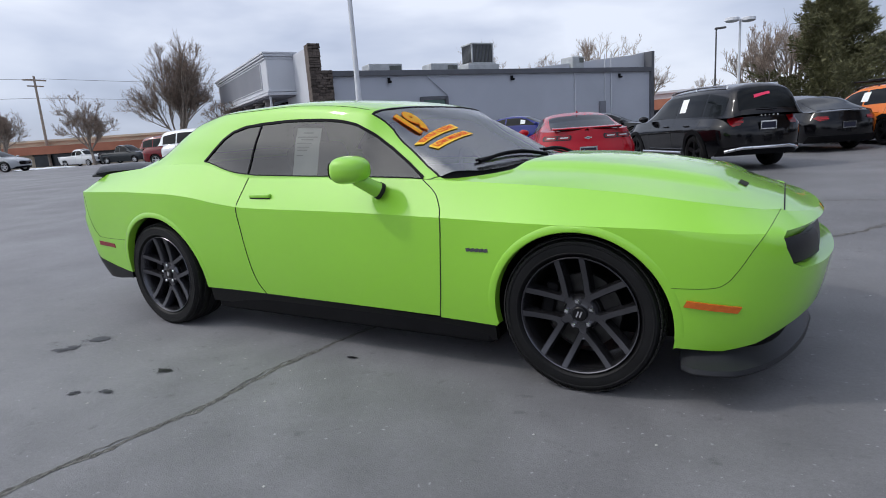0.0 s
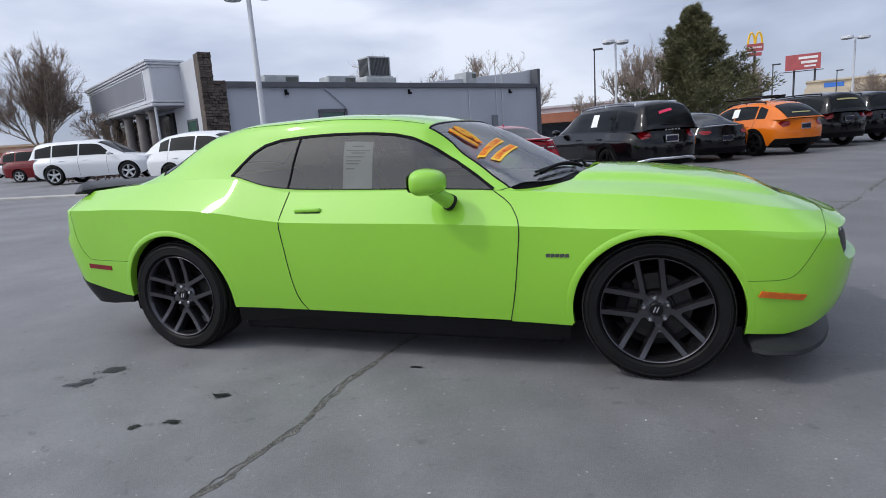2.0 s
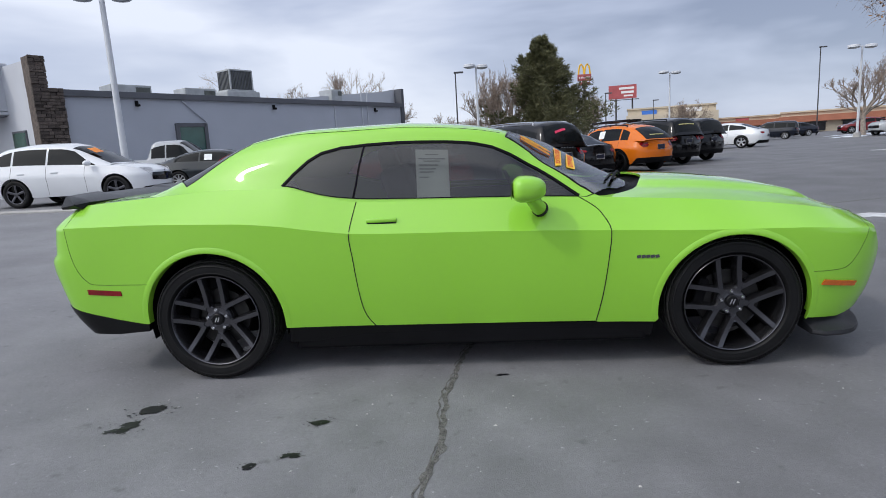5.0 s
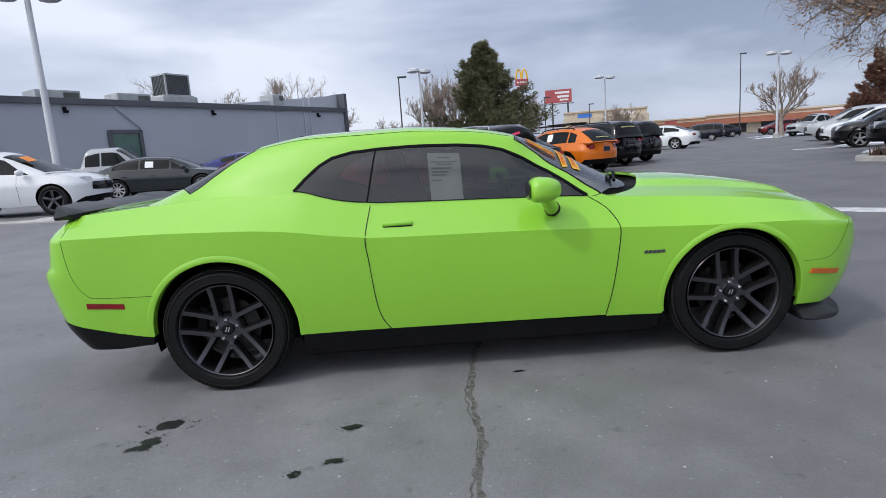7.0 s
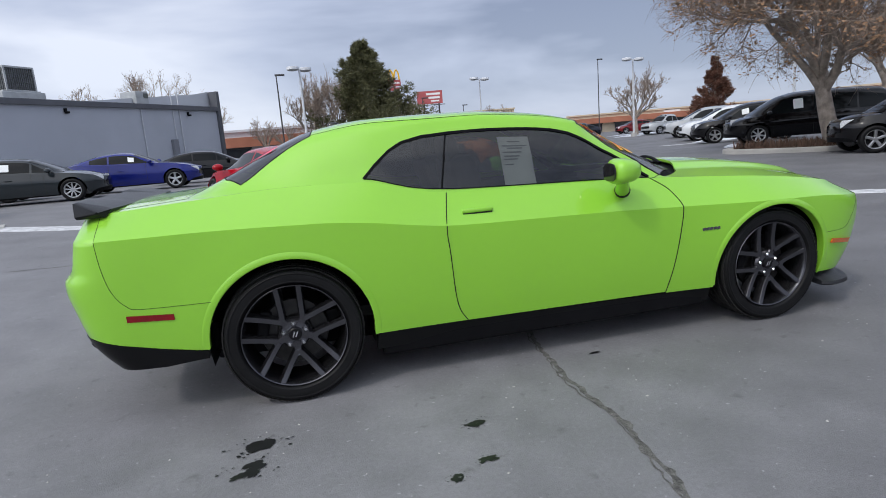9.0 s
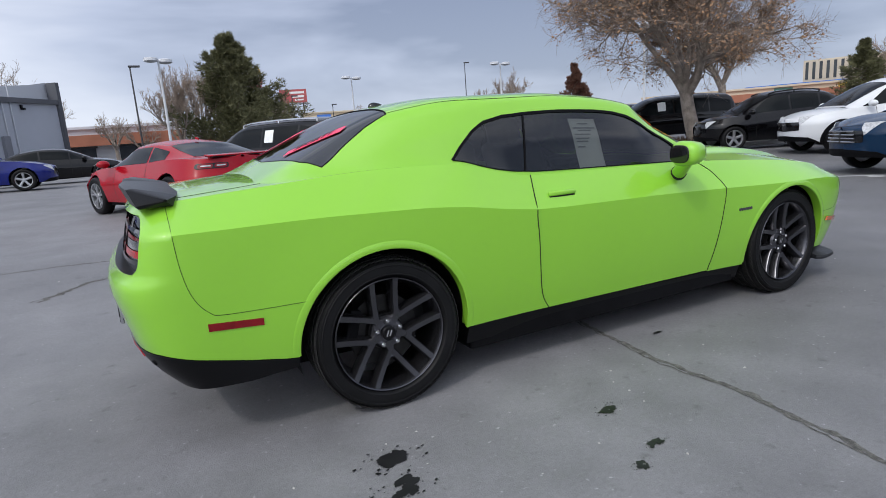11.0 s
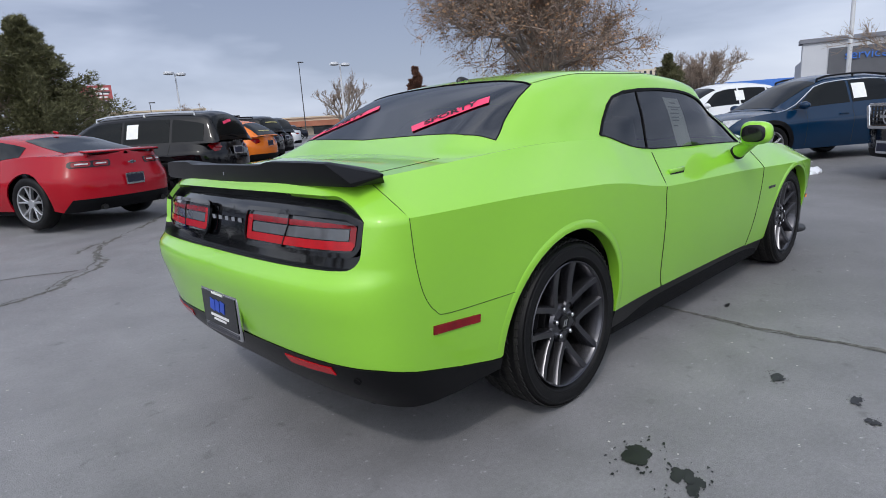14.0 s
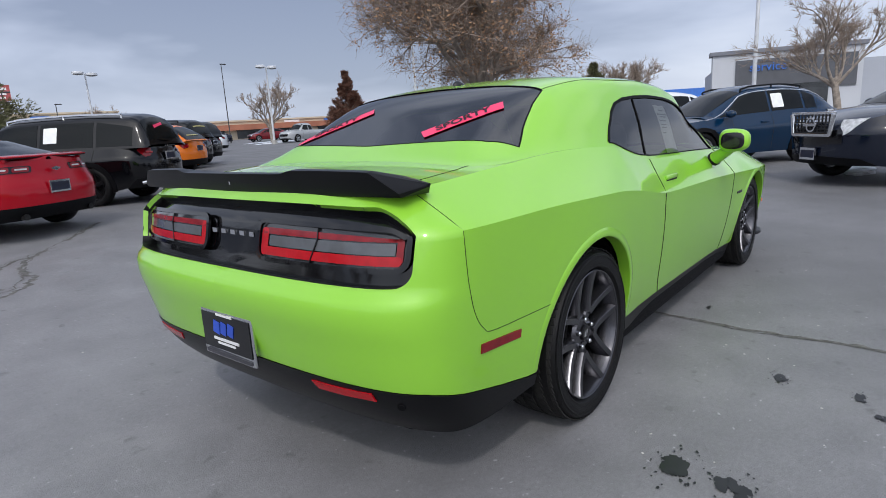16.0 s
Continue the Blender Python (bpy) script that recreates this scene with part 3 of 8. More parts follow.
def add_blade(bm, p0, p1, w0, w1, y0, y1, depth):
    """A straight spoke blade from p0 to p1 in the wheel's plane, with a flat face, sloping flanks and a dished middle."""
    p0, p1 = Vector(p0), Vector(p1)
    d = (p1 - p0).normalized()
    t = Vector((-d.y, d.x))
    rows = []
    for s in (0.0, 0.35, 0.7, 1.0):
        c, w = p0.lerp(p1, s), w0 + (w1 - w0) * s
        y = y0 + (y1 - y0) * s + 0.008 * math.sin(math.pi * s)
        rows.append([bm.verts.new((c.x + t.x * q * w, y + dy, c.y + t.y * q * w)) for q, dy in ((-0.60, depth), (-0.48, 0.009), (-0.34, 0.0), (0.34, 0.0), (0.48, 0.009), (0.60, depth))])
    for a, b in zip(rows, rows[1:]):
        for k in range(6):
            j = (k + 1) % 6
            bm.faces.new((a[k], a[j], b[j], b[k]))
    bm.faces.new(rows[0])
    bm.faces.new(rows[-1][::-1])


def tread_blocks(bm, r, w):
    """Blocks of the tread, parted by narrow slanted cuts."""
    n = 72
    for i in range(n):
        for row, y, wide in ((0, -0.395, 0.10), (1, -0.215, 0.13), (2, 0.0, 0.13), (3, 0.215, 0.13), (4, 0.395, 0.10)):
            a = 2 * math.pi * (i + 0.25 * row) / n
            m = Matrix.Rotation(-a, 4, "Y") @ Matrix.Translation((r - 0.0015 - (0.0055 if row in (0, 4) else 0), y * w, 0)) @ Matrix.Rotation(radians((14, 22, 0, -22, -14)[row]), 4, "X")
            bmesh.ops.create_cube(bm, size=1, matrix=m @ Matrix.Diagonal((0.006, w * wide, r * 2 * math.pi / n * 0.88, 1)))


def hero_wheel(parent, side, turn):
    """A dark alloy wheel of five forked spokes with its tyre, disc and caliper; made for the right side, turned for the left."""
    w = new("wheel")
    w.parent = parent
    bm = bmesh.new()
    make_tyre(bm, 0.3605, 0.268, 0.262)
    add_lathe(bm, [(-0.1318, 0.325), (-0.1333, 0.328), (-0.1333, 0.331), (-0.131, 0.334)], 56)
    add_lathe(bm, [(-0.1275, 0.284), (-0.1290, 0.286), (-0.1295, 0.289), (-0.1285, 0.291)], 56)
    part("tyre", bm, RUBBER, w, "black road tyre with a ribbed tread", True, 35)
    bm = bmesh.new()
    tread_blocks(bm, 0.362, 0.262)
    tagged(part("tread", bm, TREAD, w, "dusty tread blocks parted by narrow cuts"), kind="stuff")
    bm = bmesh.new()
    add_lathe(bm, [(-0.118, 0.270), (-0.121, 0.266), (-0.116, 0.262), (-0.10, 0.256), (-0.02, 0.240), (0.10, 0.246), (0.118, 0.270), (0.10, 0.262), (0.0, 0.252), (-0.10, 0.265)], 64, closed=True)
    part("barrel", bm, GUNMETAL, w, "dark inner barrel of the rim", True, 35)
    bm = bmesh.new()
    add_lathe(bm, [(-0.1195, 0.2705), (-0.1225, 0.2675), (-0.1195, 0.2630), (-0.113, 0.2625), (-0.112, 0.2705)], 64, closed=True)
    for i in range(5):
        a = turn + 2 * math.pi * i / 5
        u = Vector((math.cos(a), math.sin(a)))
        add_blade(bm, u * 0.040, u * 0.118, 0.050, 0.042, -0.084, -0.090, 0.05)
        for k in (-1, 1):
            b = a + k * radians(23.5)
            c = a + k * radians(3.0)
            add_blade(bm, Vector((math.cos(c), math.sin(c))) * 0.092, Vector((math.cos(b), math.sin(b))) * 0.266, 0.034, 0.036, -0.0885, -0.1175, 0.055)
    add_lathe(bm, [(-0.02, 0.082), (-0.066, 0.080), (-0.080, 0.070), (-0.079, 0.040), (-0.078, 0.0005)], 30)
    part("rim", bm, GUNMETAL, w, "gunmetal rim of five forked spokes", True, 28)
    bm = bmesh.new()
    add_lathe(bm, [(-0.076, 0.035), (-0.090, 0.034), (-0.094, 0.029), (-0.094, 0.0005)], 24)
    part("centre_cap", bm, BLACK_SATIN, w, "", True, 35)
    bm = bmesh.new()
    for dx in (-0.008, 0.007):
        add_box(bm, (dx, -0.0945, 0.0), (0.007, 0.002, 0.030), ry=radians(22))
    part("cap_stripes", bm, CHROME, w)
    for i in range(5):
        a = turn + math.pi / 5 + 2 * math.pi * i / 5
        c, s = 0.060 * math.cos(a), 0.060 * math.sin(a)
        bm = bmesh.new()
        add_tube(bm, (c, -0.07, s), (c, -0.094, s), 0.0115, 0.0105, 6)
        add_tube(bm, (c, -0.093, s), (c, -0.098, s), 0.0098, 0.006, 10)
        part("lug_nut", bm, CHROME, w)
    bm = bmesh.new()
    add_lathe(bm, [(-0.020, 0.085), (-0.020, 0.172), (-0.008, 0.176), (0.006, 0.172), (0.006, 0.085)], 48, closed=True)
    add_lathe(bm, [(-0.045, 0.0005), (-0.045, 0.085), (-0.020, 0.092)], 32)
    part("brake_disc", bm, STEEL, w, "grey steel brake disc", True, 35)
    bm = bmesh.new()
    add_box(bm, (-0.155, -0.015, 0.045), (0.060, 0.075, 0.17), bevel=0.014, ry=radians(16))
    part("caliper", bm, BLACK_PLASTIC, w, "dark brake caliper")
    if side > 0:
        w.rotation_euler = (0, 0, math.pi)
    return w


def plain_wheel(parent, m, r, w, rim_mat, spokes=5, rim_k=0.70):
    """A wheel of a parked car: tyre and spoked rim."""
    wh = new("wheel")
    wh.parent = parent
    wh.matrix_basis = m
    bm = bmesh.new()
    make_tyre(bm, r, r * rim_k, w, False)
    part("tyre", bm, RUBBER, wh, "", True, 40)
    bm = bmesh.new()
    R = r * rim_k
    add_lathe(bm, [(-w * 0.46, R), (-w * 0.44, R * 0.93), (0.0, R * 0.88), (0.02, 0.01)], 26)
    for i in range(abs(spokes)):
        a = math.pi / 2 + 2 * math.pi * i / abs(spokes)
        if spokes < 0:
            # split spokes
            for k in (-1, 1):
                add_spoke(bm, 0.03, R * 0.97, a + k * 0.05, a + k * 0.24, r * 0.10, r * 0.085, -w * 0.36, -w * 0.43, 0.04)
        else:
            add_spoke(bm, 0.03, R * 0.97, a, a, r * 0.20 * 5 / spokes, r * 0.24 * 5 / spokes, -w * 0.36, -w * 0.43, 0.04)
    add_lathe(bm, [(-w * 0.30, R * 0.26), (-w * 0.40, R * 0.22), (-w * 0.41, 0.001)], 16)
    part("rim", bm, rim_mat, wh, "", True, 40)
    bm = bmesh.new()
    add_lathe(bm, [(-w * 0.1, R * 0.9), (-w * 0.1, 0.001)], 20)
    part("wheel_backing", bm, BLACK_PLASTIC, wh)
    return wh


# ---- ground, marks and kerbs ----
RISES = [(0, 0, 0), (3, -6, 0), (-6, -4, 0), (-3, 6, 0.03), (5, 4, 0.0), (-1.5, 9.5, 0.12), (2, 12, 0.12), (2.8, 14.5, 0.12), (5, 15.5, 0.2), (7.5, 19, 0.18), (9, 2, 0.05), (14, 8, 0.15), (14, 14, 0.33), (20, 30, 0.45), (15, 33, 0.36), (-11, 13, 0.36), (-19, 14, 0.5), (-8, 18, 0.36), (-40, 20, 0.7), (60, 60, 0.8), (-30, 60, 0.8), (60, 0, 0.5), (0, -60, 0.0), (-60, -40, 0.3), (60, -40, 0.2), (0, 100, 0.8)]


def ground_z(x, y):
    """The lot lies level round the green car and climbs gently outwards."""
    a = b = 0.0
    for px, py, pz in RISES:
        w = 1.0 / ((x - px) ** 2 + (y - py) ** 2 + 2.0) ** 1.5
        a, b = a + w * pz, b + w
    r = math.hypot(x, y)
    return a / b * min(1.0, max(0.0, (r - 3.5) / 5.0))


def build_ground():
    ticks = sorted(set([round(v, 3) for v in np.concatenate([np.linspace(-6, 6, 13), np.linspace(7, 30, 24), np.linspace(-30, -7, 24), np.linspace(34, 120, 20), np.linspace(-120, -34, 20), np.array([-3000, -1500, -700, -300, -180, 180, 300, 700, 1500, 3000])])]))
    n = len(ticks)
    verts = [(x, y, ground_z(x, y)) for y in ticks for x in ticks]
    faces = [(j * n + i, j * n + i + 1, (j + 1) * n + i + 1, (j + 1) * n + i) for j in range(n - 1) for i in range(n - 1)]
    g = mesh_object("ground", verts, faces, ASPHALT, smooth=True)
    tagged(g, "dark grey sealed asphalt of a car lot with cracks and stains", "ground", kind="structure")
    return g


ground = build_ground()


def on_ground(x, y, up=0.0):
    return (x, y, ground_z(x, y) + up)


def crack(pts, width, label, seed):
    """A ragged, filled crack along a line on the ground, with hair cracks beside it."""
    rnd = random.Random(seed)
    fine = []
    for (x0, y0), (x1, y1) in zip(pts, pts[1:]):
        n = max(2, int(math.dist((x0, y0), (x1, y1)) / 0.035))
        fine += [(x0 + (x1 - x0) * k / n, y0 + (y1 - y0) * k / n) for k in range(n)]
    fine.append(pts[-1])
    verts, faces, wob = [], [], 0.0
    for band, (wide, shift, lift) in enumerate(((1.0, 0.0, 0.002), (0.25, 0.6, 0.003))):
        base = len(verts)
        for i, (x, y) in enumerate(fine):
            a, b = fine[max(i - 1, 0)], fine[min(i + 1, len(fine) - 1)]
            d = math.atan2(b[1] - a[1], b[0] - a[0]) + math.pi / 2
            wob = 0.75 * wob + rnd.uniform(-1, 1) * width * 0.30
            w = width * wide * rnd.uniform(0.35, 1.0) / 2
            cx, cy = x + math.cos(d) * (wob + shift * width), y + math.sin(d) * (wob + shift * width)
            for k in (-1, 1):
                px, py = cx + k * w * math.cos(d), cy + k * w * math.sin(d)
                verts.append(on_ground(px, py, lift))
        faces += [(base + 2 * i, base + 2 * i + 1, base + 2 * i + 3, base + 2 * i + 2) for i in range(len(fine) - 1)]
    ob = mesh_object("pavement_crack", verts, faces, CRACK)
    return tagged(ob, label, "crack", kind="structure")


def blotch(name, x, y, rx, ry, rz, mat, label, seed, rough=0.45, lift=0.003, category="stain"):
    """A ragged flat stain with small spatters round it."""
    rnd = random.Random(seed)
    bm = bmesh.new()
    ph = [rnd.uniform(0, 6.3) for _ in range(6)]

    def lump(cx, cy, ax, ay, k):
        ring = []
        ph[0], ph[1], ph[2] = rnd.uniform(0, 6.3), rnd.uniform(0, 6.3), rnd.uniform(0, 6.3)
        for i in range(k):
            th = 2 * math.pi * i / k
            q = 0.9 + rough * (0.35 * math.sin(2 * th + ph[0]) + 0.16 * math.sin(3 * th + ph[1]) + 0.10 * math.sin(7 * th + ph[2])) + rnd.uniform(-0.16, 0.16)
            a, b = ax * q * math.cos(th), ay * q * math.sin(th)
            ring.append(bm.verts.new(on_ground(cx + a * math.cos(rz) - b * math.sin(rz), cy + a * math.sin(rz) + b * math.cos(rz), lift)))
        bm.faces.new(ring)
    for _ in range(13):
        th, r = rnd.uniform(0, 6.3), 0.75 * math.sqrt(rnd.random())
        s, lift = rnd.uniform(0.22, 0.55), lift + 0.0002
        lump(x + r * (rx * math.cos(th) * math.cos(rz) - ry * math.sin(th) * math.sin(rz)), y + r * (rx * math.cos(th) * math.sin(rz) + ry * math.sin(th) * math.cos(rz)), rx * s, ry * s, 26)
    for _ in range(26):
        th, r = rnd.uniform(0, 6.3), rnd.uniform(0.9, 1.9)
        s = rnd.uniform(0.03, 0.13)
        lump(x + rx * r * math.cos(th), y + ry * r * math.sin(th), rx * s, ry * s, 9)
    ob = part(name, bm, mat)
    return tagged(ob, label, category, kind="structure")


crack([(-0.22, -3.4), (-0.20, -2.55), (-0.15, -2.2), (-0.12, -1.95), (-0.09, -1.6), (-0.11, -1.2), (-0.06, -0.75), (0.02, -0.4), (0.05, 0.6), (0.0, 1.6)], 0.045, "long ragged crack in the asphalt filled with tar", 3)
crack([(-3.4, 2.9), (-3.0, 3.45), (-2.54, 3.72), (-2.33, 4.08), (-2.1, 4.29), (-1.91, 4.68), (-1.8, 5.25), (-1.55, 5.87), (-1.21, 6.29), (-0.76, 6.85), (-0.12, 7.71)], 0.085, "long ragged crack in the asphalt filled with tar", 4)
crack([(-5.2, 4.75), (-3.4, 4.75), (-2.6, 4.6), (-2.2, 4.4)], 0.04, "branching crack in the asphalt", 5)
crack([(-2.01, 5.43), (-1.75, 5.87), (-1.55, 5.87)], 0.06, "short branching crack in the asphalt", 8)
crack([(2.2, 5.6), (3.2, 5.7), (5.0, 5.8), (7.5, 6.4)], 0.05, "long crack across the asphalt", 6)
crack([(2.3, 2.75), (2.9, 3.45), (3.6, 4.6), (4.3, 5.9), (5.5, 8.5)], 0.06, "long ragged crack in the asphalt filled with tar", 7)
blotch("oil_stain", -1.68, -1.31, 0.085, 0.055, 0.3, OIL, "black dried oil stain on the asphalt", 1)
blotch("oil_stain", -1.705, -1.51, 0.075, 0.05, 0.6, OIL, "black dried oil stain on the asphalt", 2)
blotch("oil_stain", -0.705, -1.49, 0.045, 0.03, 0.2, OIL, "small dark oil spatter on the asphalt", 3, rough=0.8)
blotch("oil_stain", -0.75, -1.80, 0.04, 0.022, 0.1, OIL, "small dark oil spatter on the asphalt", 4, rough=0.9)
blotch("oil_stain", -0.90, -1.88, 0.03, 0.02, 0.9, OIL, "small dark oil spatter on the asphalt", 5, rough=0.9)
blotch("oil_stain", 0.19, -0.95, 0.032, 0.014, 0.1, OIL, "small dark spot on the asphalt", 6, rough=0.7)


def kerb(name, pts, width, height, label, mat=CONCRETE, z0=0.0):
    """A low concrete kerb along a line."""
    verts, faces = [], []
    for i, (x, y) in enumerate(pts):
        a, b = pts[max(i - 1, 0)], pts[min(i + 1, len(pts) - 1)]
        d = math.atan2(b[1] - a[1], b[0] - a[0]) + math.pi / 2
        for k, z in ((-0.5, -0.05), (-0.5, height - 0.02), (-0.42, height), (0.42, height), (0.5, height - 0.02), (0.5, -0.05)):
            verts.append(on_ground(x + k * width * math.cos(d), y + k * width * math.sin(d), z + z0))
    m = 6
    for i in range(len(pts) - 1):
        for k in range(5):
            faces.append((m * i + k, m * i + k + 1, m * i + m + k + 1, m * i + m + k))
    faces += [tuple(range(m)), tuple(range(m * (len(pts) - 1), m * len(pts)))]
    return tagged(mesh_object(name, verts, faces, mat), label, "kerb" if height > 0.05 else "road marking", kind="structure")


# ---- the building beside the lot ----
WA, WD, WN = Vector((-20.3, 21.8, 0)), Vector((0.539, 0.842, 0)), Vector((0.842, -0.539, 0))   # a corner, along the long wall, out of it
FD, FN = Vector((-0.872, 0.490, 0)), Vector((-0.490, -0.872, 0))                                 # along the front, out of it
WALL_YAW, FRONT_YAW = math.atan2(WD.y, WD.x), math.atan2(FD.y, FD.x)


def at_wall(s, out, z):
    p = WA + WD * s + WN * out
    return (p.x, p.y, z)


def at_front(s, out, z):
    p = WA + FD * s + FN * out
    return (p.x, p.y, z)


def build_building():
    L, D, EAVE = 25.4, 18.0, 4.95
    b = empty("dealership_building", Matrix.Translation((0, 0, 0)))
    tagged(b, "low grey stucco dealership building with a porch and a stone corner", "building")
    c = WA + WD * L / 2 - WN * D / 2
    bm = bmesh.new()
    add_box(bm, (c.x, c.y, EAVE / 2), (L, D, EAVE), WALL_YAW)
    part("wall", bm, STUCCO, b, "blue-grey stucco wall")
    bm = bmesh.new()
    add_box(bm, at_wall(L / 2, -0.1, EAVE + 0.02), (L + 0.2, 0.55, 0.22), WALL_YAW, 0.02)
    add_box(bm, at_wall(L / 2, 0.13, EAVE - 0.12), (L, 0.12, 0.10), WALL_YAW)
    part("eave", bm, TRIM_GREY, b, "dark grey metal eave")
    # stacked stone at the near corner, stepped at the eave
    n = 0
    rnd = random.Random(11)
    stone_verts = bmesh.new()
    add_box(stone_verts, (0, 0, 0), (1, 1, 1), bevel=0.08)
    me = bpy.data.meshes.new("stone")
    stone_verts.to_mesh(me)
    stone_verts.free()
    me.materials.append(STONE)
    core = bmesh.new()
    add_box(core, at_wall(0.35, -0.2, 2.55), (1.2, 0.75, 5.1), WALL_YAW)
    add_box(core, at_wall(0.05, -0.2, 5.8), (0.62, 0.75, 1.4), WALL_YAW)
    pil = part("stone_pillar", core, STONE, b, "pillar of dark stacked stone")
    z = 0.2
    while z < 6.45:
        h = rnd.uniform(0.10, 0.19)
        x0, x1 = -0.28, (0.98 if z < 5.0 else 0.40)
        x = x0
        while x < x1 - 0.05:
            w = min(rnd.uniform(0.14, 0.42), x1 - x)
            o = new("stone", me)
            o.parent = pil
            o.matrix_basis = Matrix.Translation(at_wall(x + w / 2, 0.19 + rnd.uniform(-0.04, 0.06), z + h / 2)) @ Matrix.Rotation(WALL_YAW + rnd.uniform(-0.05, 0.05), 4, "Z") @ Matrix.Diagonal((w - 0.012, 0.13, h - 0.012, 1))
            x += w
        z += h
    # raised parapet at the far end
    bm = bmesh.new()
    vs = [at_wall(L - 13, -0.6, EAVE), at_wall(L + 0.05, -0.6, EAVE), at_wall(L + 0.05, -0.6, 6.25), at_wall(L - 1.4, -0.6, 6.0)]
    back = [(Vector(v) - WN * 0.25)[:] for v in vs]
    f = [bm.verts.new(v) for v in vs]
    k = [bm.verts.new(v) for v in back]
    bm.faces.new(f)
    bm.faces.new(k[::-1])
    for i in range(4):
        j = (i + 1) % 4
        bm.faces.new((f[i], k[i], k[j], f[j]))
    part("parapet", bm, STUCCO_PALE, b, "sloping grey parapet")
    box("corner_trim", at_wall(L + 0.05, -0.15, 3.05), (0.30, 0.7, 6.3), TRIM_GREY, b, "dark corner trim", WALL_YAW)
    # door in the long wall
    d = new("door")
    d.parent = b
    bm = bmesh.new()
    for s, w, z, h in ((6.42, 0.2, 1.75, 3.5), (8.1, 0.2, 1.75, 3.5), (7.26, 1.7, 3.42, 0.2)):
        add_box(bm, at_wall(s, 0.05, z), (w, 0.22, h), WALL_YAW)
    part("door_frame", bm, TRIM_GREY, d, "dark grey frame")
    box("door_glass", at_wall(7.26, 0.02, 1.7), (1.55, 0.12, 3.3), GREEN_GLASS, d, "green tinted glass", WALL_YAW)
    # small wall lamps, conduit and rain pipe
    for s in (4.4, 13.0, 22.3):
        lm = new("wall_lamp")
        lm.parent = b
        bm = bmesh.new()
        add_box(bm, at_wall(s, 0.06, 4.55), (0.16, 0.10, 0.22), WALL_YAW, 0.02)
        add_box(bm, at_wall(s, 0.16, 4.42), (0.20, 0.22, 0.12), WALL_YAW, 0.03)
        part("lamp_housing", bm, BLACK_PLASTIC, lm)
    bm = bmesh.new()
    add_tube(bm, at_wall(6.85, 0.07, 4.9), at_wall(6.9, 0.07, 4.7), 0.045, 0.045)
    add_tube(bm, at_wall(6.9, 0.07, 4.7), at_wall(8.2, 0.07, 3.6), 0.045, 0.045)
    add_tube(bm, at_wall(8.2, 0.07, 3.6), at_wall(8.2, 0.07, 0.5), 0.045, 0.045)
    part("rain_pipe", bm, STUCCO, b, "painted rain pipe", True)
    for s in (18.2, 20.9, 21.5):
        bm = bmesh.new()
        add_tube(bm, at_wall(s, 0.06, 0.4), at_wall(s, 0.06, 4.8 if s < 19 else 6.0), 0.04, 0.04)
        part("conduit", bm, STUCCO_PALE, b, "", True)
    box("electric_box", at_wall(20.6, 0.12, 2.0), (0.45, 0.24, 1.6), STUCCO_DARK, b, "grey electric cabinet", WALL_YAW, 0.02)
    # cooler and air units on the roof
    for s, w, z0, z1, kind in ((3.3 + 1.1, 2.1, 4.9, 5.5, 0), (7.3 + 1.0, 1.9, 4.9, 5.5, 0), (11.1, 1.6, 5.45, 6.72, 1), (18.8, 1.0, 4.9, 5.9, 0)):
        u = new("rooftop_cooler" if kind else "rooftop_unit")
        u.parent = b
        out = -1.0 if kind else -0.9
        if kind:
            bm = bmesh.new()
            add_box(bm, at_wall(s, out, 5.2), (2.3, 1.6, 0.5), WALL_YAW, 0.05)
            add_box(bm, at_wall(s, out, 5.48), (2.0, 1.35, 0.1), WALL_YAW, 0.02)
            part("duct_base", bm, ROOFTOP, u, "galvanised duct base")
            bm = bmesh.new()
            add_box(bm, at_wall(s, out, (z0 + z1) / 2 + 0.03), (w - 0.1, 1.3, z1 - z0 - 0.12), WALL_YAW)
            part("cooler_body", bm, DUCT_DARK, u, "dark louvred cooler")
            bm = bmesh.new()
            for k in range(14):
                add_box(bm, at_wall(s - w / 2 + 0.12 + k * (w - 0.24) / 13, out + 0.66, (z0 + z1) / 2), (0.035, 0.05, z1 - z0 - 0.15), WALL_YAW)
            for k in range(9):
                add_box(bm, at_wall(s - w / 2 + 0.04, out - 0.55 + k * 0.138, (z0 + z1) / 2), (0.05, 0.035, z1 - z0 - 0.15), WALL_YAW)
            part("louvre", bm, TRIM_GREY, u)
            bm = bmesh.new()
            add_box(bm, at_wall(s, out, z1 - 0.03), (w, 1.42, 0.10), WALL_YAW, 0.02)
            add_box(bm, at_wall(s, out, z0 + 0.05), (w, 1.42, 0.10), WALL_YAW, 0.02)
            for k in (-1, 1):
                add_box(bm, at_wall(s + k * (w / 2 - 0.04), out + 0.66, (z0 + z1) / 2), (0.08, 0.08, z1 - z0), WALL_YAW)
            part("cooler_frame", bm, ROOFTOP, u)
        else:
            bm = bmesh.new()
            add_box(bm, at_wall(s, out, (z0 + z1) / 2), (w, 1.3, z1 - z0), WALL_YAW, 0.04)
            add_box(bm, at_wall(s - w * 0.2, out + 0.66, z1 - 0.25), (w * 0.4, 0.03, 0.3), WALL_YAW)
            part("unit_body", bm, ROOFTOP, u, "pale metal unit body")
            box("unit_grille", at_wall(s + w * 0.28, out + 0.665, z1 - 0.27), (w * 0.35, 0.03, 0.3), DUCT_DARK, u, "", WALL_YAW)
    return b


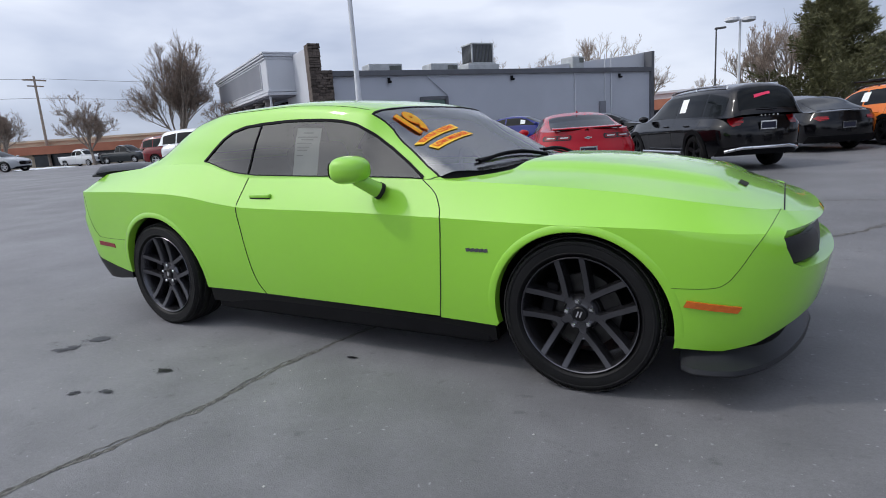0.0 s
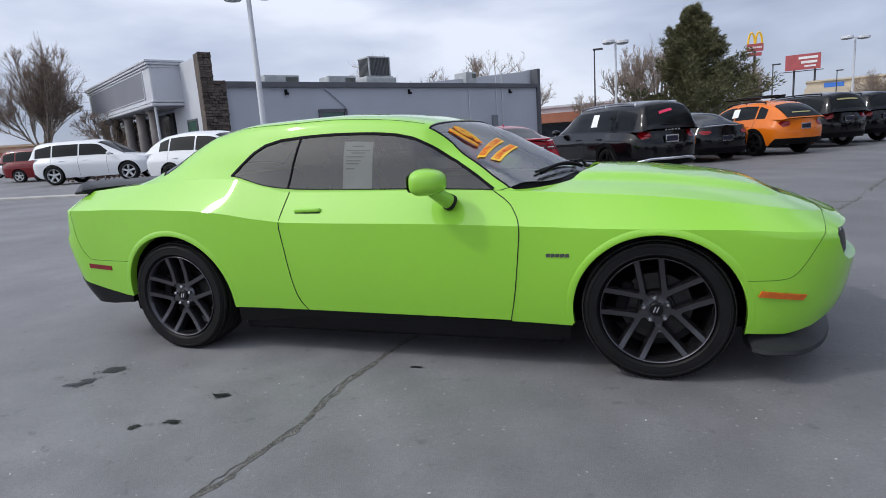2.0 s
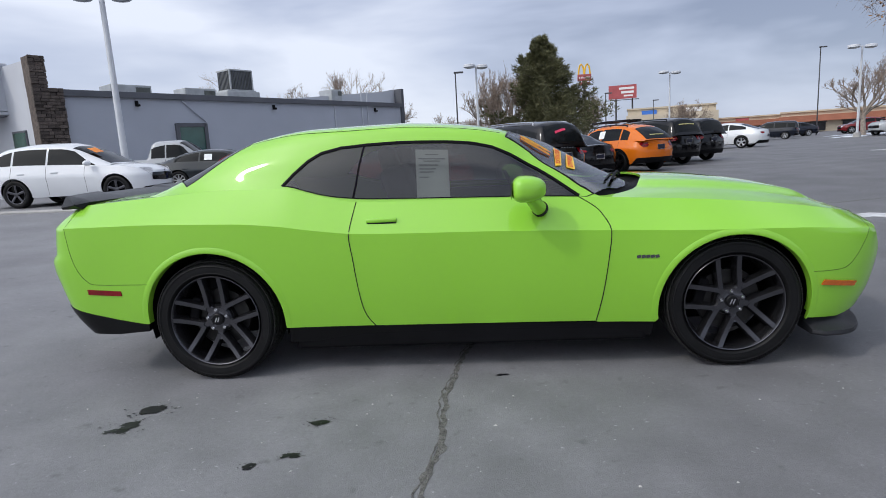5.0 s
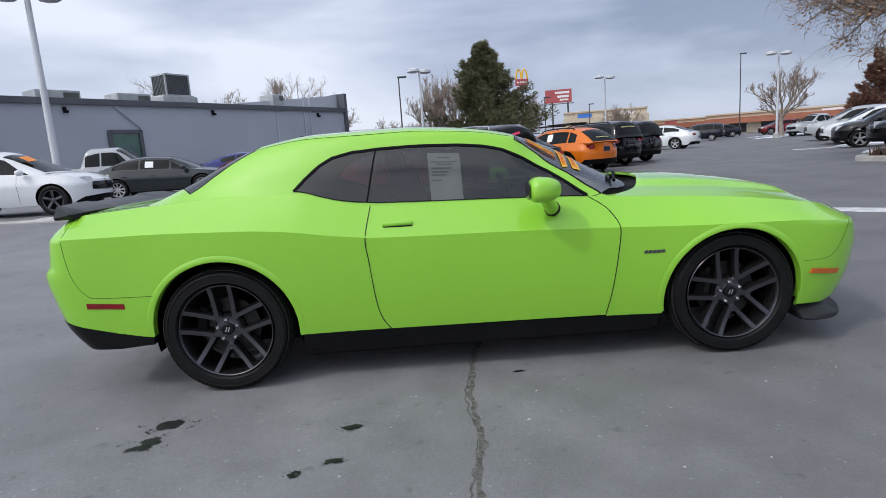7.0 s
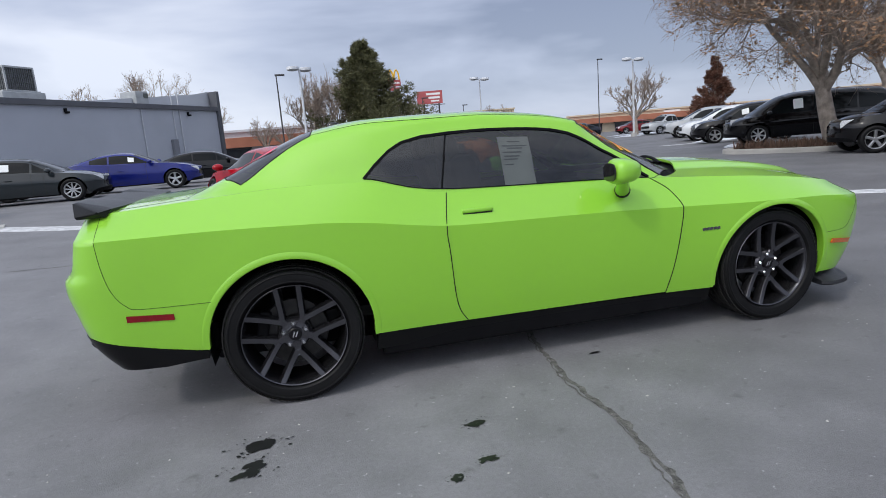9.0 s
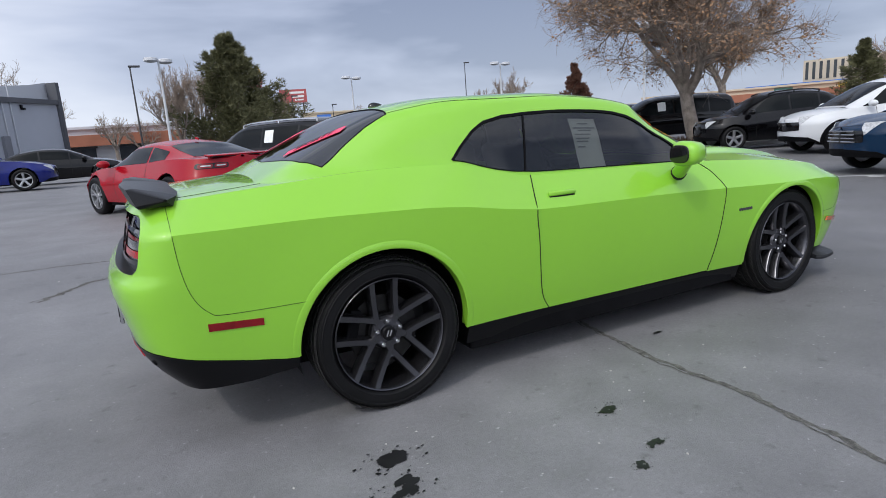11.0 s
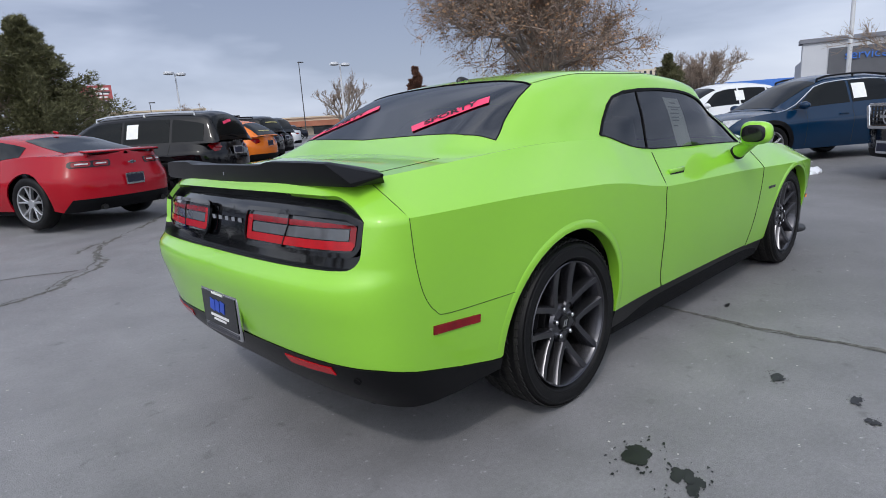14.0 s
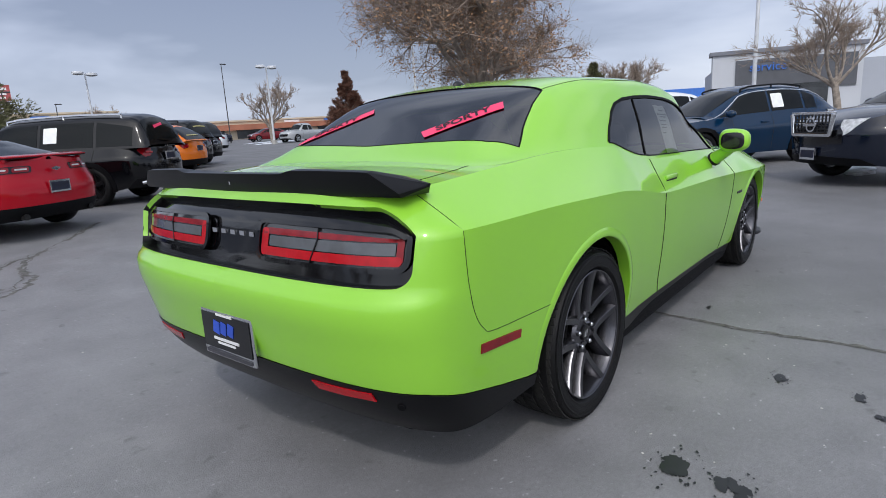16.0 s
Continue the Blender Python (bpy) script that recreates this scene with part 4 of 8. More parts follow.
def build_front():
    """The front of the building: pale wall with a window, and a porch on round columns."""
    p = empty("front_porch")
    tagged(p, "grey porch with a deep panelled fascia on round columns", "porch")
    vs = [at_front(-0.1, 0.1, 0), at_front(5.2, 0.1, 0), at_front(5.2, 0.1, 6.4), at_front(-0.1, 0.1, 6.4)]
    bk = [at_front(-0.1, -0.4, 0), at_front(5.2, -0.4, 0), at_front(5.2, -0.4, 6.4), at_front(-0.1, -0.4, 6.4)]
    bm = bmesh.new()
    f, k = [bm.verts.new(v) for v in vs], [bm.verts.new(v) for v in bk]
    bm.faces.new(f)
    bm.faces.new(k[::-1])
    for i in range(4):
        j = (i + 1) % 4
        bm.faces.new((f[i], k[i], k[j], f[j]))
    part("front_wall", bm, STUCCO_PALE, p, "pale grey end wall")
    w = new("window")
    w.parent = p
    box("window_frame", at_front(2.3, 0.12, 2.55), (1.5, 0.12, 1.5), TRIM_GREY, w, "", FRONT_YAW)
    box("window_pane", at_front(2.3, 0.17, 2.55), (1.3, 0.06, 1.3), GREEN_GLASS, w, "green tinted pane", FRONT_YAW)
    s0, s1, o1 = 3.3, 18.9, 1.72
    m, l = (s0 + s1) / 2, s1 - s0
    bm = bmesh.new()
    add_box(bm, at_front(m, o1 / 2, 5.40), (l, o1, 2.14), FRONT_YAW, 0.10)
    part("fascia", bm, STUCCO_PALE, p, "pale grey fascia")
    for z, h, over in ((6.53, 0.12, 0.34), (6.40, 0.14, 0.24), (6.24, 0.10, 0.12), (4.22, 0.16, 0.16), (4.38, 0.10, 0.08)):
        bm = bmesh.new()
        add_box(bm, at_front(m, o1 / 2 + 0.02, z), (l + over, o1 + over, h), FRONT_YAW, 0.03)
        part("cornice", bm, STUCCO_PALE, p, "stepped pale cornice")
    box("soffit", at_front(m, o1 / 2, 4.11), (l - 0.3, o1 - 0.2, 0.08), STUCCO_DARK, p, "dark soffit", FRONT_YAW)
    box("fascia_panel", at_front(m + 0.35, o1 + 0.012, 5.36), (l - 1.9, 0.05, 1.42), STUCCO_DARK, p, "dark grey fascia panel", FRONT_YAW)
    bm = bmesh.new()
    for z, sz in ((6.09, 0.05), (4.63, 0.05)):
        add_box(bm, at_front(m + 0.35, o1 + 0.02, z), (l - 1.8, 0.07, sz), FRONT_YAW)
    for s in (s0 + 1.28, s1 - 0.60):
        add_box(bm, at_front(s, o1 + 0.02, 5.36), (0.06, 0.07, 1.5), FRONT_YAW)
    part("panel_moulding", bm, STUCCO_PALE, p, "pale moulding round the panel")
    bm = bmesh.new()
    add_tube(bm, at_front(s0 + 0.25, o1 - 0.12, 4.15), at_front(s0 + 0.25, o1 - 0.12, 0.3), 0.07, 0.07, 10)
    part("rain_pipe", bm, STUCCO_PALE, p, "pale rain pipe", True)
    # added dark sheet: gives the open bays behind the columns their shade
    box("porch_dark_sheet", at_front(12.2, 0.05, 2.1), (13.2, 0.14, 3.6), WINDOW_DARK, p, "dark sheet standing in for the shaded openings under the porch", FRONT_YAW)
    for s in (5.9, 8.6, 11.6, 14.9, 18.2):
        bm = bmesh.new()
        add_tube(bm, at_front(s, 1.1, 0.3), at_front(s, 1.1, 4.08), 0.30, 0.27, 20)
        add_box(bm, at_front(s, 1.1, 4.0), (0.66, 0.66, 0.14), FRONT_YAW, 0.03)
        add_box(bm, at_front(s, 1.1, 0.5), (0.72, 0.72, 0.25), FRONT_YAW, 0.03)
        part("column", bm, COLUMN, p, "round column with porch shade in its colour", True)


build_building()
build_front()


# ---- the green coupe ----
HERO = Shape(
    crease=[(-2.6, 0.945), (-2.25, 0.95), (-1.92, 0.95), (-1.30, 0.932), (-1.05, 0.908), (-0.80, 0.868), (-0.58, 0.842), (-0.35, 0.834), (-0.15, 0.83), (0.28, 0.82), (0.81, 0.80), (1.19, 0.785), (1.78, 0.77), (2.07, 0.745), (2.5, 0.72)],
    wide=[(-2.6, 0.90), (-2.0, 0.93), (-1.45, 0.945), (-0.9, 0.935), (-0.5, 0.925), (0.3, 0.925), (1.0, 0.93), (1.47, 0.94), (2.0, 0.925), (2.5, 0.90)],
    shoulder=[(-2.6, 1.052), (-2.35, 1.062), (-1.9, 1.09), (-1.4, 1.115), (-1.02, 1.105), (-0.85, 1.065), (-0.6, 1.012), (-0.2, 1.0), (0.3, 0.99), (0.65, 0.978), (1.0, 0.955), (1.5, 0.915), (2.0, 0.845), (2.25, 0.790), (2.4, 0.755), (2.5, 0.735)],
    edge=[(-2.6, 0.72), (-2.2, 0.735), (-1.7, 0.755), (-1.3, 0.785), (-1.0, 0.805), (-0.6, 0.825), (0.2, 0.825), (0.65, 0.815), (1.0, 0.80), (1.5, 0.79), (2.0, 0.775), (2.5, 0.73)],
    crown=[(-2.6, 1.065), (-2.3, 1.088), (-1.9, 1.115), (-1.5, 1.13), (-1.0, 1.12), (0.6, 1.0), (0.95, 1.022), (1.3, 1.012), (1.7, 0.968), (2.05, 0.89), (2.25, 0.815), (2.36, 0.765), (2.5, 0.735)],
    front=[(0.15, 2.30), (0.25, 2.35), (0.40, 2.42), (0.52, 2.445), (0.60, 2.455), (0.68, 2.445), (0.74, 2.41), (0.78, 2.36), (0.82, 2.30)],
    rear=[(0.2, -2.34), (0.28, -2.40), (0.38, -2.49), (0.45, -2.53), (0.60, -2.57), (0.71, -2.592), (0.755, -2.588), (0.785, -2.555), (0.85, -2.54), (0.98, -2.505), (1.05, -2.46)],
    cabin=[(-2.0, 1.08), (-1.9, 1.118), (-1.8, 1.165), (-1.6, 1.265), (-1.45, 1.343), (-1.25, 1.415), (-0.9, 1.459), (-0.4, 1.464), (-0.05, 1.44), (0.1, 1.420), (0.27, 1.383), (0.375, 1.356), (0.54, 1.296), (0.67, 1.222), (0.876, 1.11), (1.054, 1.015), (1.14, 0.955)],
    plan=(1.55, 5.2, 2.3, -1.95, 8.0, 3.0), arches=[(1.473, 0.345, 0.408), (-1.473, 0.355, 0.420)], low=0.2, bulge=(1.0, 2.12, 0.030, 0.30, 0.44),
    boxy=curve([(-2.0, 0.2), (-1.65, 0.25), (-1.28, 0.5), (-0.6, 1.0), (0.24, 1.0), (0.375, 0.5), (0.55, 0.12), (0.70, 0.0), (1.2, 0.0)]),
    arched=curve([(0.20, 0.0), (0.30, 0.25), (0.5, 1.0), (1.2, 1.0)]), settle=curve([(-2.1, 1.0), (0.69, 1.0), (0.80, 1.45), (0.92, 1.95), (1.2, 2.0)]))


def rounded_line(pts, n=5):
    """A smooth line through points (Catmull-Rom)."""
    out = []
    for i in range(len(pts) - 1):
        p0, p1, p2, p3 = pts[max(i - 1, 0)], pts[i], pts[i + 1], pts[min(i + 2, len(pts) - 1)]
        for k in range(n):
            t = k / n
            out.append(tuple(0.5 * (2 * b + (c - a) * t + (2 * a - 5 * b + 4 * c - d) * t * t + (3 * b - a - 3 * c + d) * t ** 3) for a, b, c, d in zip(p0, p1, p2, p3)))
    return out + [pts[-1]]


def rounded_box(u_y, y0, y1, z0, z1, r, level=0.9):
    """The outline of a box with round corners on the tail, given across and up."""
    out = []
    for cy, cz, a0 in ((y1 - r, z1 - r, 90), (y1 - r, z0 + r, 0), (y0 + r, z0 + r, -90), (y0 + r, z1 - r, -180)):
        out += [(cy + r * math.cos(radians(a0 - 90 * j / 6)), cz + r * math.sin(radians(a0 - 90 * j / 6))) for j in range(7)]
    full = []
    for (ya, za), (yb, zb) in zip(out, out[1:] + out[:1]):
        n = max(1, int(math.dist((ya, za), (yb, zb)) / 0.04))
        full += [(u_y(ya + (yb - ya) * k / n, level), za + (zb - za) * k / n) for k in range(n)]
    return full


def arch_lip(S, ax, az, r, a0, a1, sd, car):
    """The rolled edge of a wheel opening: a flat proud band with a sloping shoulder and a return into the housing."""
    vs, n, k = [], 60, -1 if sd == "left" else 1
    for i in range(n + 1):
        th = radians(a0 + (a1 - a0) * i / n)
        fade = min(1.0, 3.2 * min(i, n - i) / n)
        fade = fade * fade * (3 - 2 * fade)
        for dr, out in ((-0.004, -0.05), (-0.004, 0.001), (-0.001, 0.0052), (0.004, 0.0065), (0.018, 0.0045), (0.032, 0.0006), (0.038, -0.003)):
            x, z = ax + (r + dr) * math.cos(th), az + (r + dr) * math.sin(th)
            p = S.side(S.u_of(x, z), z)
            out = out * fade if out > 0 else out
            vs.append(Vector((p.x, (p.y - out) * k, p.z)))
    m = 7
    fs = [(m * i + j, m * i + j + 1, m * i + m + j + 1, m * i + m + j) for i in range(n) for j in range(m - 1)]
    if k > 0:
        fs = [f[::-1] for f in fs]
    mesh_object("arch_lip", vs, fs, GREEN, car, "lime-green arch lip", True, 0.0, 28)


def build_hero():
    S = HERO
    car = empty("green_coupe")
    tagged(car, "bright lime-green two-door muscle coupe with black wheels", "car")
    side, top, cab = S.side, S.top, S.cab

    def uz(pts):
        return [(S.u_of(x, z), z) for x, z in pts]

    def top_edge(u0, u1, n=24):
        return [(u0 + (u1 - u0) * i / n, S.top_z(u0 + (u1 - u0) * i / n)) for i in range(n + 1)]
    (fx, fz, fr), (rx, rz, rr) = S.arches
    sill_f, sill_r = 0.262, 0.298
    door_r = [(-0.595, 1.012), (-0.63, 0.84), (-0.62, 0.70), (-0.60, 0.47), (-0.575, 0.36), (-0.53, 0.29)]
    door_f = [(0.735, 0.275), (0.77, 0.44), (0.80, 0.66), (0.81, 0.80), (0.775, 0.88), (0.735, 0.925), (0.66, 0.976)]
    bump_f = [(1.842, 0.527), (2.0, 0.53), (2.06, 0.55), (2.105, 0.605), (2.15, 0.68), (2.19, 0.74), (2.235, 0.80)]
    bump_r = [(-1.818, 0.60), (-2.16, 0.605), (-2.232, 0.63), (-2.28, 0.70), (-2.305, 0.80), (-2.316, 0.92), (-2.32, 1.055)]
    door_r, door_f, bump_f, bump_r = rounded_line(door_r), rounded_line(door_f), rounded_line(bump_f), rounded_line(bump_r)
    arch_f = arch_line(S, fx, fz, fr, 180 + 12, -14)
    arch_r = arch_line(S, rx, rz, rr, 180 + 0, -8)
    f_end, f_start = arch_f[-1], arch_f[0]
    st = (0.024, 0.02)
    for sd in ("right", "left"):
        # door
        poly = uz(door_r[::-1]) + top_edge(-0.595, 0.66)[1:-1] + uz(door_f[::-1])
        skin("door", side, poly, GREEN, car, st, sd, label="lime-green door", solid=0.02, auto=17.0, warp=S.crease_at)
        # front wing, from the door to the bumper
        u_b = S.u_of(2.235, 0.80)
        hits = [p for p in arch_f if p[1] > 0.262]
        back = [(S.u_of(1.064, sill_f), sill_f)] + [p for p in hits if p[1] > 0.528 or p[0] < S.u_of(fx, 0.5)]
        poly = uz(door_f) + top_edge(0.66, u_b)[1:-1] + uz(bump_f[::-1]) + back[::-1] + [(0.74, sill_f + 0.006)]
        skin("front_wing", side, poly, GREEN, car, st, sd, label="lime-green front wing", solid=0.02, auto=17.0, warp=S.crease_at)
        # rear quarter
        u_q = S.u_of(-2.32, 1.055)
        back = [p for p in arch_r if p[1] > 0.60 or p[0] > S.u_of(rx, 0.5)]
        poly = uz(bump_r) + top_edge(u_q, -0.595)[1:-1] + uz(door_r) + [(S.u_of(-1.03, sill_r), sill_r)] + back[::-1]
        skin("rear_quarter", side, poly, GREEN, car, st, sd, label="lime-green rear quarter panel", solid=0.02, auto=17.0, warp=S.crease_at)
        # sill
        skin("sill", side, [(-1.05, 0.20), (-1.04, 0.294), (-0.5, 0.286), (0.2, 0.273), (1.05, 0.257), (1.045, 0.17), (0.2, 0.175)], BLACK_SATIN, car, (0.1, 0.03), sd, -0.006, "satin black side sill", 0.03)
        # raised lips round the wheel openings
        arch_lip(S, fx, fz, fr, 190, -7, sd, car)
        arch_lip(S, rx, rz, rr, 180, -6, sd, car)
        # gaps between the panels
        strip("panel_gap", side, uz(door_r), 0.0045, SEAM, car, 0.0022, sd)
        strip("panel_gap", side, uz(door_f), 0.0045, SEAM, car, 0.0022, sd)
        strip("panel_gap", side, uz(bump_f), 0.0018, SEAM_GREEN, car, 0.0010, sd)
        strip("panel_gap", side, uz(bump_r), 0.0022, SEAM_GREEN, car, 0.0010, sd)
        # marker lamps
        skin("marker_lamp", side, uz([(1.912, 0.453), (2.102, 0.430), (2.117, 0.456), (1.925, 0.480)]), AMBER, car, (0.05, 0.02), sd, 0.004, "amber side marker", 0.008)
        skin("marker_lamp", side, uz([(-2.24, 0.546), (-2.026, 0.533), (-2.026, 0.563), (-2.24, 0.578)]), RED_DARK, car, (0.05, 0.02), sd, 0.004, "red side marker", 0.008)
        # script badge on the wing, as plain dark bars
        bm = bmesh.new()
        for i in range(5):
            c = side(0.955 + i * 0.024, 0.648)
            add_box(bm, (c.x, (c.y - 0.002) * (1 if sd == "right" else -1), c.z), (0.021, 0.003, 0.016), ry=radians(-10))
        part("wing_badge", bm, INK, car, "dark script badge")
    # bumpers
    def recess(notch, name, step, wall, label, plate, depth=0.058):
        """A gloss black back plate sunk behind an opening, with the walls of the opening."""
        us, zs = [p[0] for p in notch], [p[1] for p in notch]
        a, b = (min(us) - 0.02, max(us)) if us[0] > 0 else (min(us), max(us) + 0.02)
        skin(name, side, [(a, min(zs) - 0.01), (b, min(zs) - 0.01), (b, max(zs) + 0.01), (a, max(zs) + 0.01)], plate, car, step, "both", -depth + 0.003, "black recessed panel")
        for sign in (1, -1):
            vs = []
            for p in notch_line(notch):
                q, n = side(*p), normal_of(side, *p)
                for r in (q, q - n * (depth + 0.004)):
                    vs.append(Vector((r.x, r.y * sign, r.z)))
            mesh_object("recess_wall", vs, [(2 * j, 2 * j + 1, 2 * j + 3, 2 * j + 2) for j in range(len(vs) // 2 - 1)], wall, car, label, True)

    def notch_line(notch):
        out = []
        for a, b in zip(notch, notch[1:]):
            n = max(1, int(math.dist(a, b) / 0.02))
            out += [(a[0] + (b[0] - a[0]) * k / n, a[1] + (b[1] - a[1]) * k / n) for k in range(n)]
        return out + [notch[-1]]

    uF, uR = S.u_front(), S.u_rear()
    edge = top_edge(S.u_of(2.235, 0.80), uF)
    u0 = S.u_of(2.26, 0.68)
    notch_f = [(uF, 0.585), (S.u_y(0.55, 0.65, False), 0.583), (u0 + 0.06, 0.588), (u0 + 0.02, 0.615), (u0, 0.68), (u0 + 0.005, 0.72), (u0 + 0.03, 0.740), (S.u_y(0.55, 0.72, False), 0.742), (uF, 0.742)]
    recess(notch_f, "grille_back", (0.02, 0.04), GREEN, "lime-green lamp surround", BLACK_SATIN)
    poly = uz(bump_f) + edge[1:] + notch_f[::-1] + [(uF, 0.40), (S.u_y(0.45, 0.4, False), 0.39), (S.u_y(0.66, 0.35, False), 0.335), (S.u_of(2.17, 0.275), 0.275), (S.u_of(2.05, 0.248), 0.248), (S.u_of(1.875, 0.255), 0.255)] + [p for p in arch_f if p[1] < 0.528 and p[0] > S.u_of(fx, 0.5)][::-1]
    skin("front_bumper", side, poly, GREEN, car, (0.012, 0.02), "both", label="lime-green front bumper", solid=0.02, warp=S.crease_at)
    edge = top_edge(uR, S.u_of(-2.32, 1.055))
    half_y = [0.04 * k for k in range(1, 19)]
    corner = [(0.770 + 0.05 * math.sin(radians(15 * k)), 0.850 - 0.05 * math.cos(radians(15 * k))) for k in range(7)] + [(0.765 + 0.055 * math.cos(radians(15 * k)), 0.966 + 0.055 * math.sin(radians(15 * k))) for k in range(7)]
    notch = [(uR, 0.798)] + [(S.u_y(y, 0.9), 0.798) for y in half_y] + [(S.u_y(y, 0.9), z) for y, z in corner] + [(S.u_y(y, 0.9), 1.028 - 0.007 * (y / 0.72) ** 4) for y in half_y[::-1]] + [(uR, 1.028)]
    recess(notch, "lamp_panel", (0.008, 0.03), BLACK_SATIN, "black lamp surround", BLACK_GLOSS)
    poly = [(uR, 0.488)] + notch + edge[:-1] + uz(bump_r[::-1]) + [p for p in arch_r if p[1] < 0.60 and p[0] < S.u_of(rx, 0.5)][::-1] + uz([(-1.895, 0.350), (-2.1, 0.385), (-2.3, 0.432), (-2.42, 0.466)])
    skin("rear_bumper", side, poly, GREEN, car, (0.009, 0.02), "both", label="lime-green rear bumper", solid=0.02, warp=S.crease_at)
    poly = [(uR, 0.315), (uR, 0.486)] + uz([(-2.42, 0.464), (-2.3, 0.430), (-2.1, 0.383), (-1.895, 0.347), (-1.90, 0.305), (-2.1, 0.287), (-2.3, 0.290), (-2.4, 0.305)])
    skin("rear_valance", side, poly, BLACK_SATIN, car, (0.012, 0.03), "both", 0.004, "satin black rear valance", 0.03)
    # bonnet, scuttle and boot lid
    bonnet_back = curve([(0.0, 0.71), (0.02, 0.755), (0.10, 0.87), (0.25, 0.995), (0.48, 1.085), (0.75, 1.14), (1.0, 1.155)])
    top_z = [(S.u_of(2.235, 0.80), 0), (S.u_of(2.235, 0.80), 1)] + [(bonnet_back(1 - k / 20), 1 - k / 20) for k in range(20)] + [(0.60, 0)]
    skin("bonnet", top, top_z, GREEN, car, (0.035, 0.04), "both", label="lime-green bonnet", solid=0.015)
    skin("nose_panel", top, [(uF - 0.01, 0), (uF - 0.01, 1), (S.u_of(2.235, 0.80), 1), (S.u_of(2.235, 0.80), 0)], GREEN, car, (0.03, 0.06), "both", label="lime-green nose panel", solid=0.012)
    skin("boot_lid", top, [(-1.3, 0), (-1.3, 1), (uR + 0.01, 1), (uR + 0.01, 0)], GREEN, car, (0.04, 0.05), "both", label="lime-green boot lid", solid=0.015)
    # shut lines of bonnet and boot
    for sd in ("right", "left"):
        strip("panel_gap", top, [(S.u_of(2.235, 0.80), 0.02), (S.u_of(2.235, 0.80), 0.5), (S.u_of(2.235, 0.80), 1.0)], 0.006, SEAM, car, 0.0012, sd)
    for sd in ("right", "left"):
        strip("panel_gap", top, [(-1.78, 0.16), (-2.05, 0.12), (S.u_of(-2.40, 1.0), 0.10)], 0.003, SEAM, car, 0.0012, sd)
    # roof with its pillars, cut round the windows
    xb = -0.42
    win = [(-1.03, 1.122), (-0.965, 1.185), (-0.88, 1.255), (-0.80, 1.297), (-0.68, 1.322), (-0.54, 1.330), (-0.30, 1.332), (-0.07, 1.322), (0.08, 1.305), (0.19, 1.278), (0.30, 1.225), (0.44, 1.140), (0.56, 1.058), (0.66, 0.985)]
    upper = [(x, S.cab_v(x, z)) for x, z in win]
    lower = [(0.66, 0.015), (0.3, 0.02), (-0.2, 0.025), (-0.56, 0.03), (-0.62, 0.035), (-0.80, 0.02), (-1.03, S.cab_v(-1.03, 1.122))]
    ws_edge = [(x, S.cab_v(x, z)) for x, z in ((0.745, 0.987), (0.67, 1.037), (0.55, 1.125), (0.40, 1.238), (0.27, 1.330))]
    ws = [ws_edge[-1], (0.30, 0.78), (0.32, 1.0)]
    ws_low = [ws_edge[0], (0.80, 0.22), (0.87, 0.42), (0.98, 0.66), (1.075, 1.0)]
    rg = [(-1.24, 1.0), (-1.25, 0.8), (-1.275, 0.585)]
    rg_edge = [(-1.275, 0.585), (-1.40, 0.50), (-1.55, 0.34), (-1.655, 0.20)]
    rg_low = [(-1.655, 0.20), (-1.73, 0.45), (-1.79, 1.0)]
    vb_hi = [p for p in upper if p[0] < xb][-1][1]
    left = [(xb, 0.0), (xb, 0.0275)] + [p for p in lower if p[0] < xb] + [p for p in upper if p[0] < xb] + [(xb, vb_hi), (xb, 1.0), (-1.24, 1.0)] + rg[1:] + rg_edge[1:] + rg_low[1:] + [(-1.95, 1.0), (-1.95, 0.0)]
    right = [(xb, 1.0), (xb, vb_hi)] + [p for p in upper if p[0] > xb] + [p for p in lower if p[0] > xb] + [(xb, 0.0275), (xb, 0.0), (0.70, 0.0), (0.86, 0.0)] + ws_edge + ws[1:]
    skin("roof", cab, left, GREEN, car, (0.03, 0.03), "both", label="lime-green roof and rear pillars", solid=0.012)
    skin("roof", cab, right, GREEN, car, (0.03, 0.03), "both", label="lime-green roof and front pillars", solid=0.012)
    # glass
    # black scuttle between the windscreen's foot and the bonnet
    foot = [(ws_low[k][0] + (ws_low[k + 1][0] - ws_low[k][0]) * j / 5, ws_low[k][1] + (ws_low[k + 1][1] - ws_low[k][1]) * j / 5) for k in range(4) for j in range(5)] + [ws_low[-1]]
    vs = []
    for i, p in enumerate(foot):
        q = cab(*p)
        s = 1 - abs(q.y) / 0.80
        b = top(bonnet_back(s), s)
        vs += [q + Vector((-0.02, 0, -0.004)), Vector((q.x * 0.4 + b.x * 0.6, q.y, min(q.z, b.z) - 0.025)), Vector((b.x + 0.03, b.y, b.z - 0.030))]
    fs = [(3 * i + k, 3 * i + k + 1, 3 * i + k + 4, 3 * i + k + 3) for i in range(len(foot) - 1) for k in range(2)]
    n = len(vs)
    mesh_object("scuttle", vs + [Vector((v.x, -v.y, v.z)) for v in vs], fs + [tuple(n + i for i in f[::-1]) for f in fs], BLACK_PLASTIC, car, "black plastic scuttle", True)
    skin("windscreen", cab, ws[::-1] + ws_edge[::-1][1:] + ws_low[1:], CLEAR, car, (0.05, 0.05), "both", -0.003, "clear windscreen")
    skin("rear_window", cab, rg + rg_edge[1:] + rg_low[1:], DARKGLASS, car, (0.05, 0.05), "both", -0.003, "dark tinted rear window")
    bx0, bx1 = -0.615, -0.545
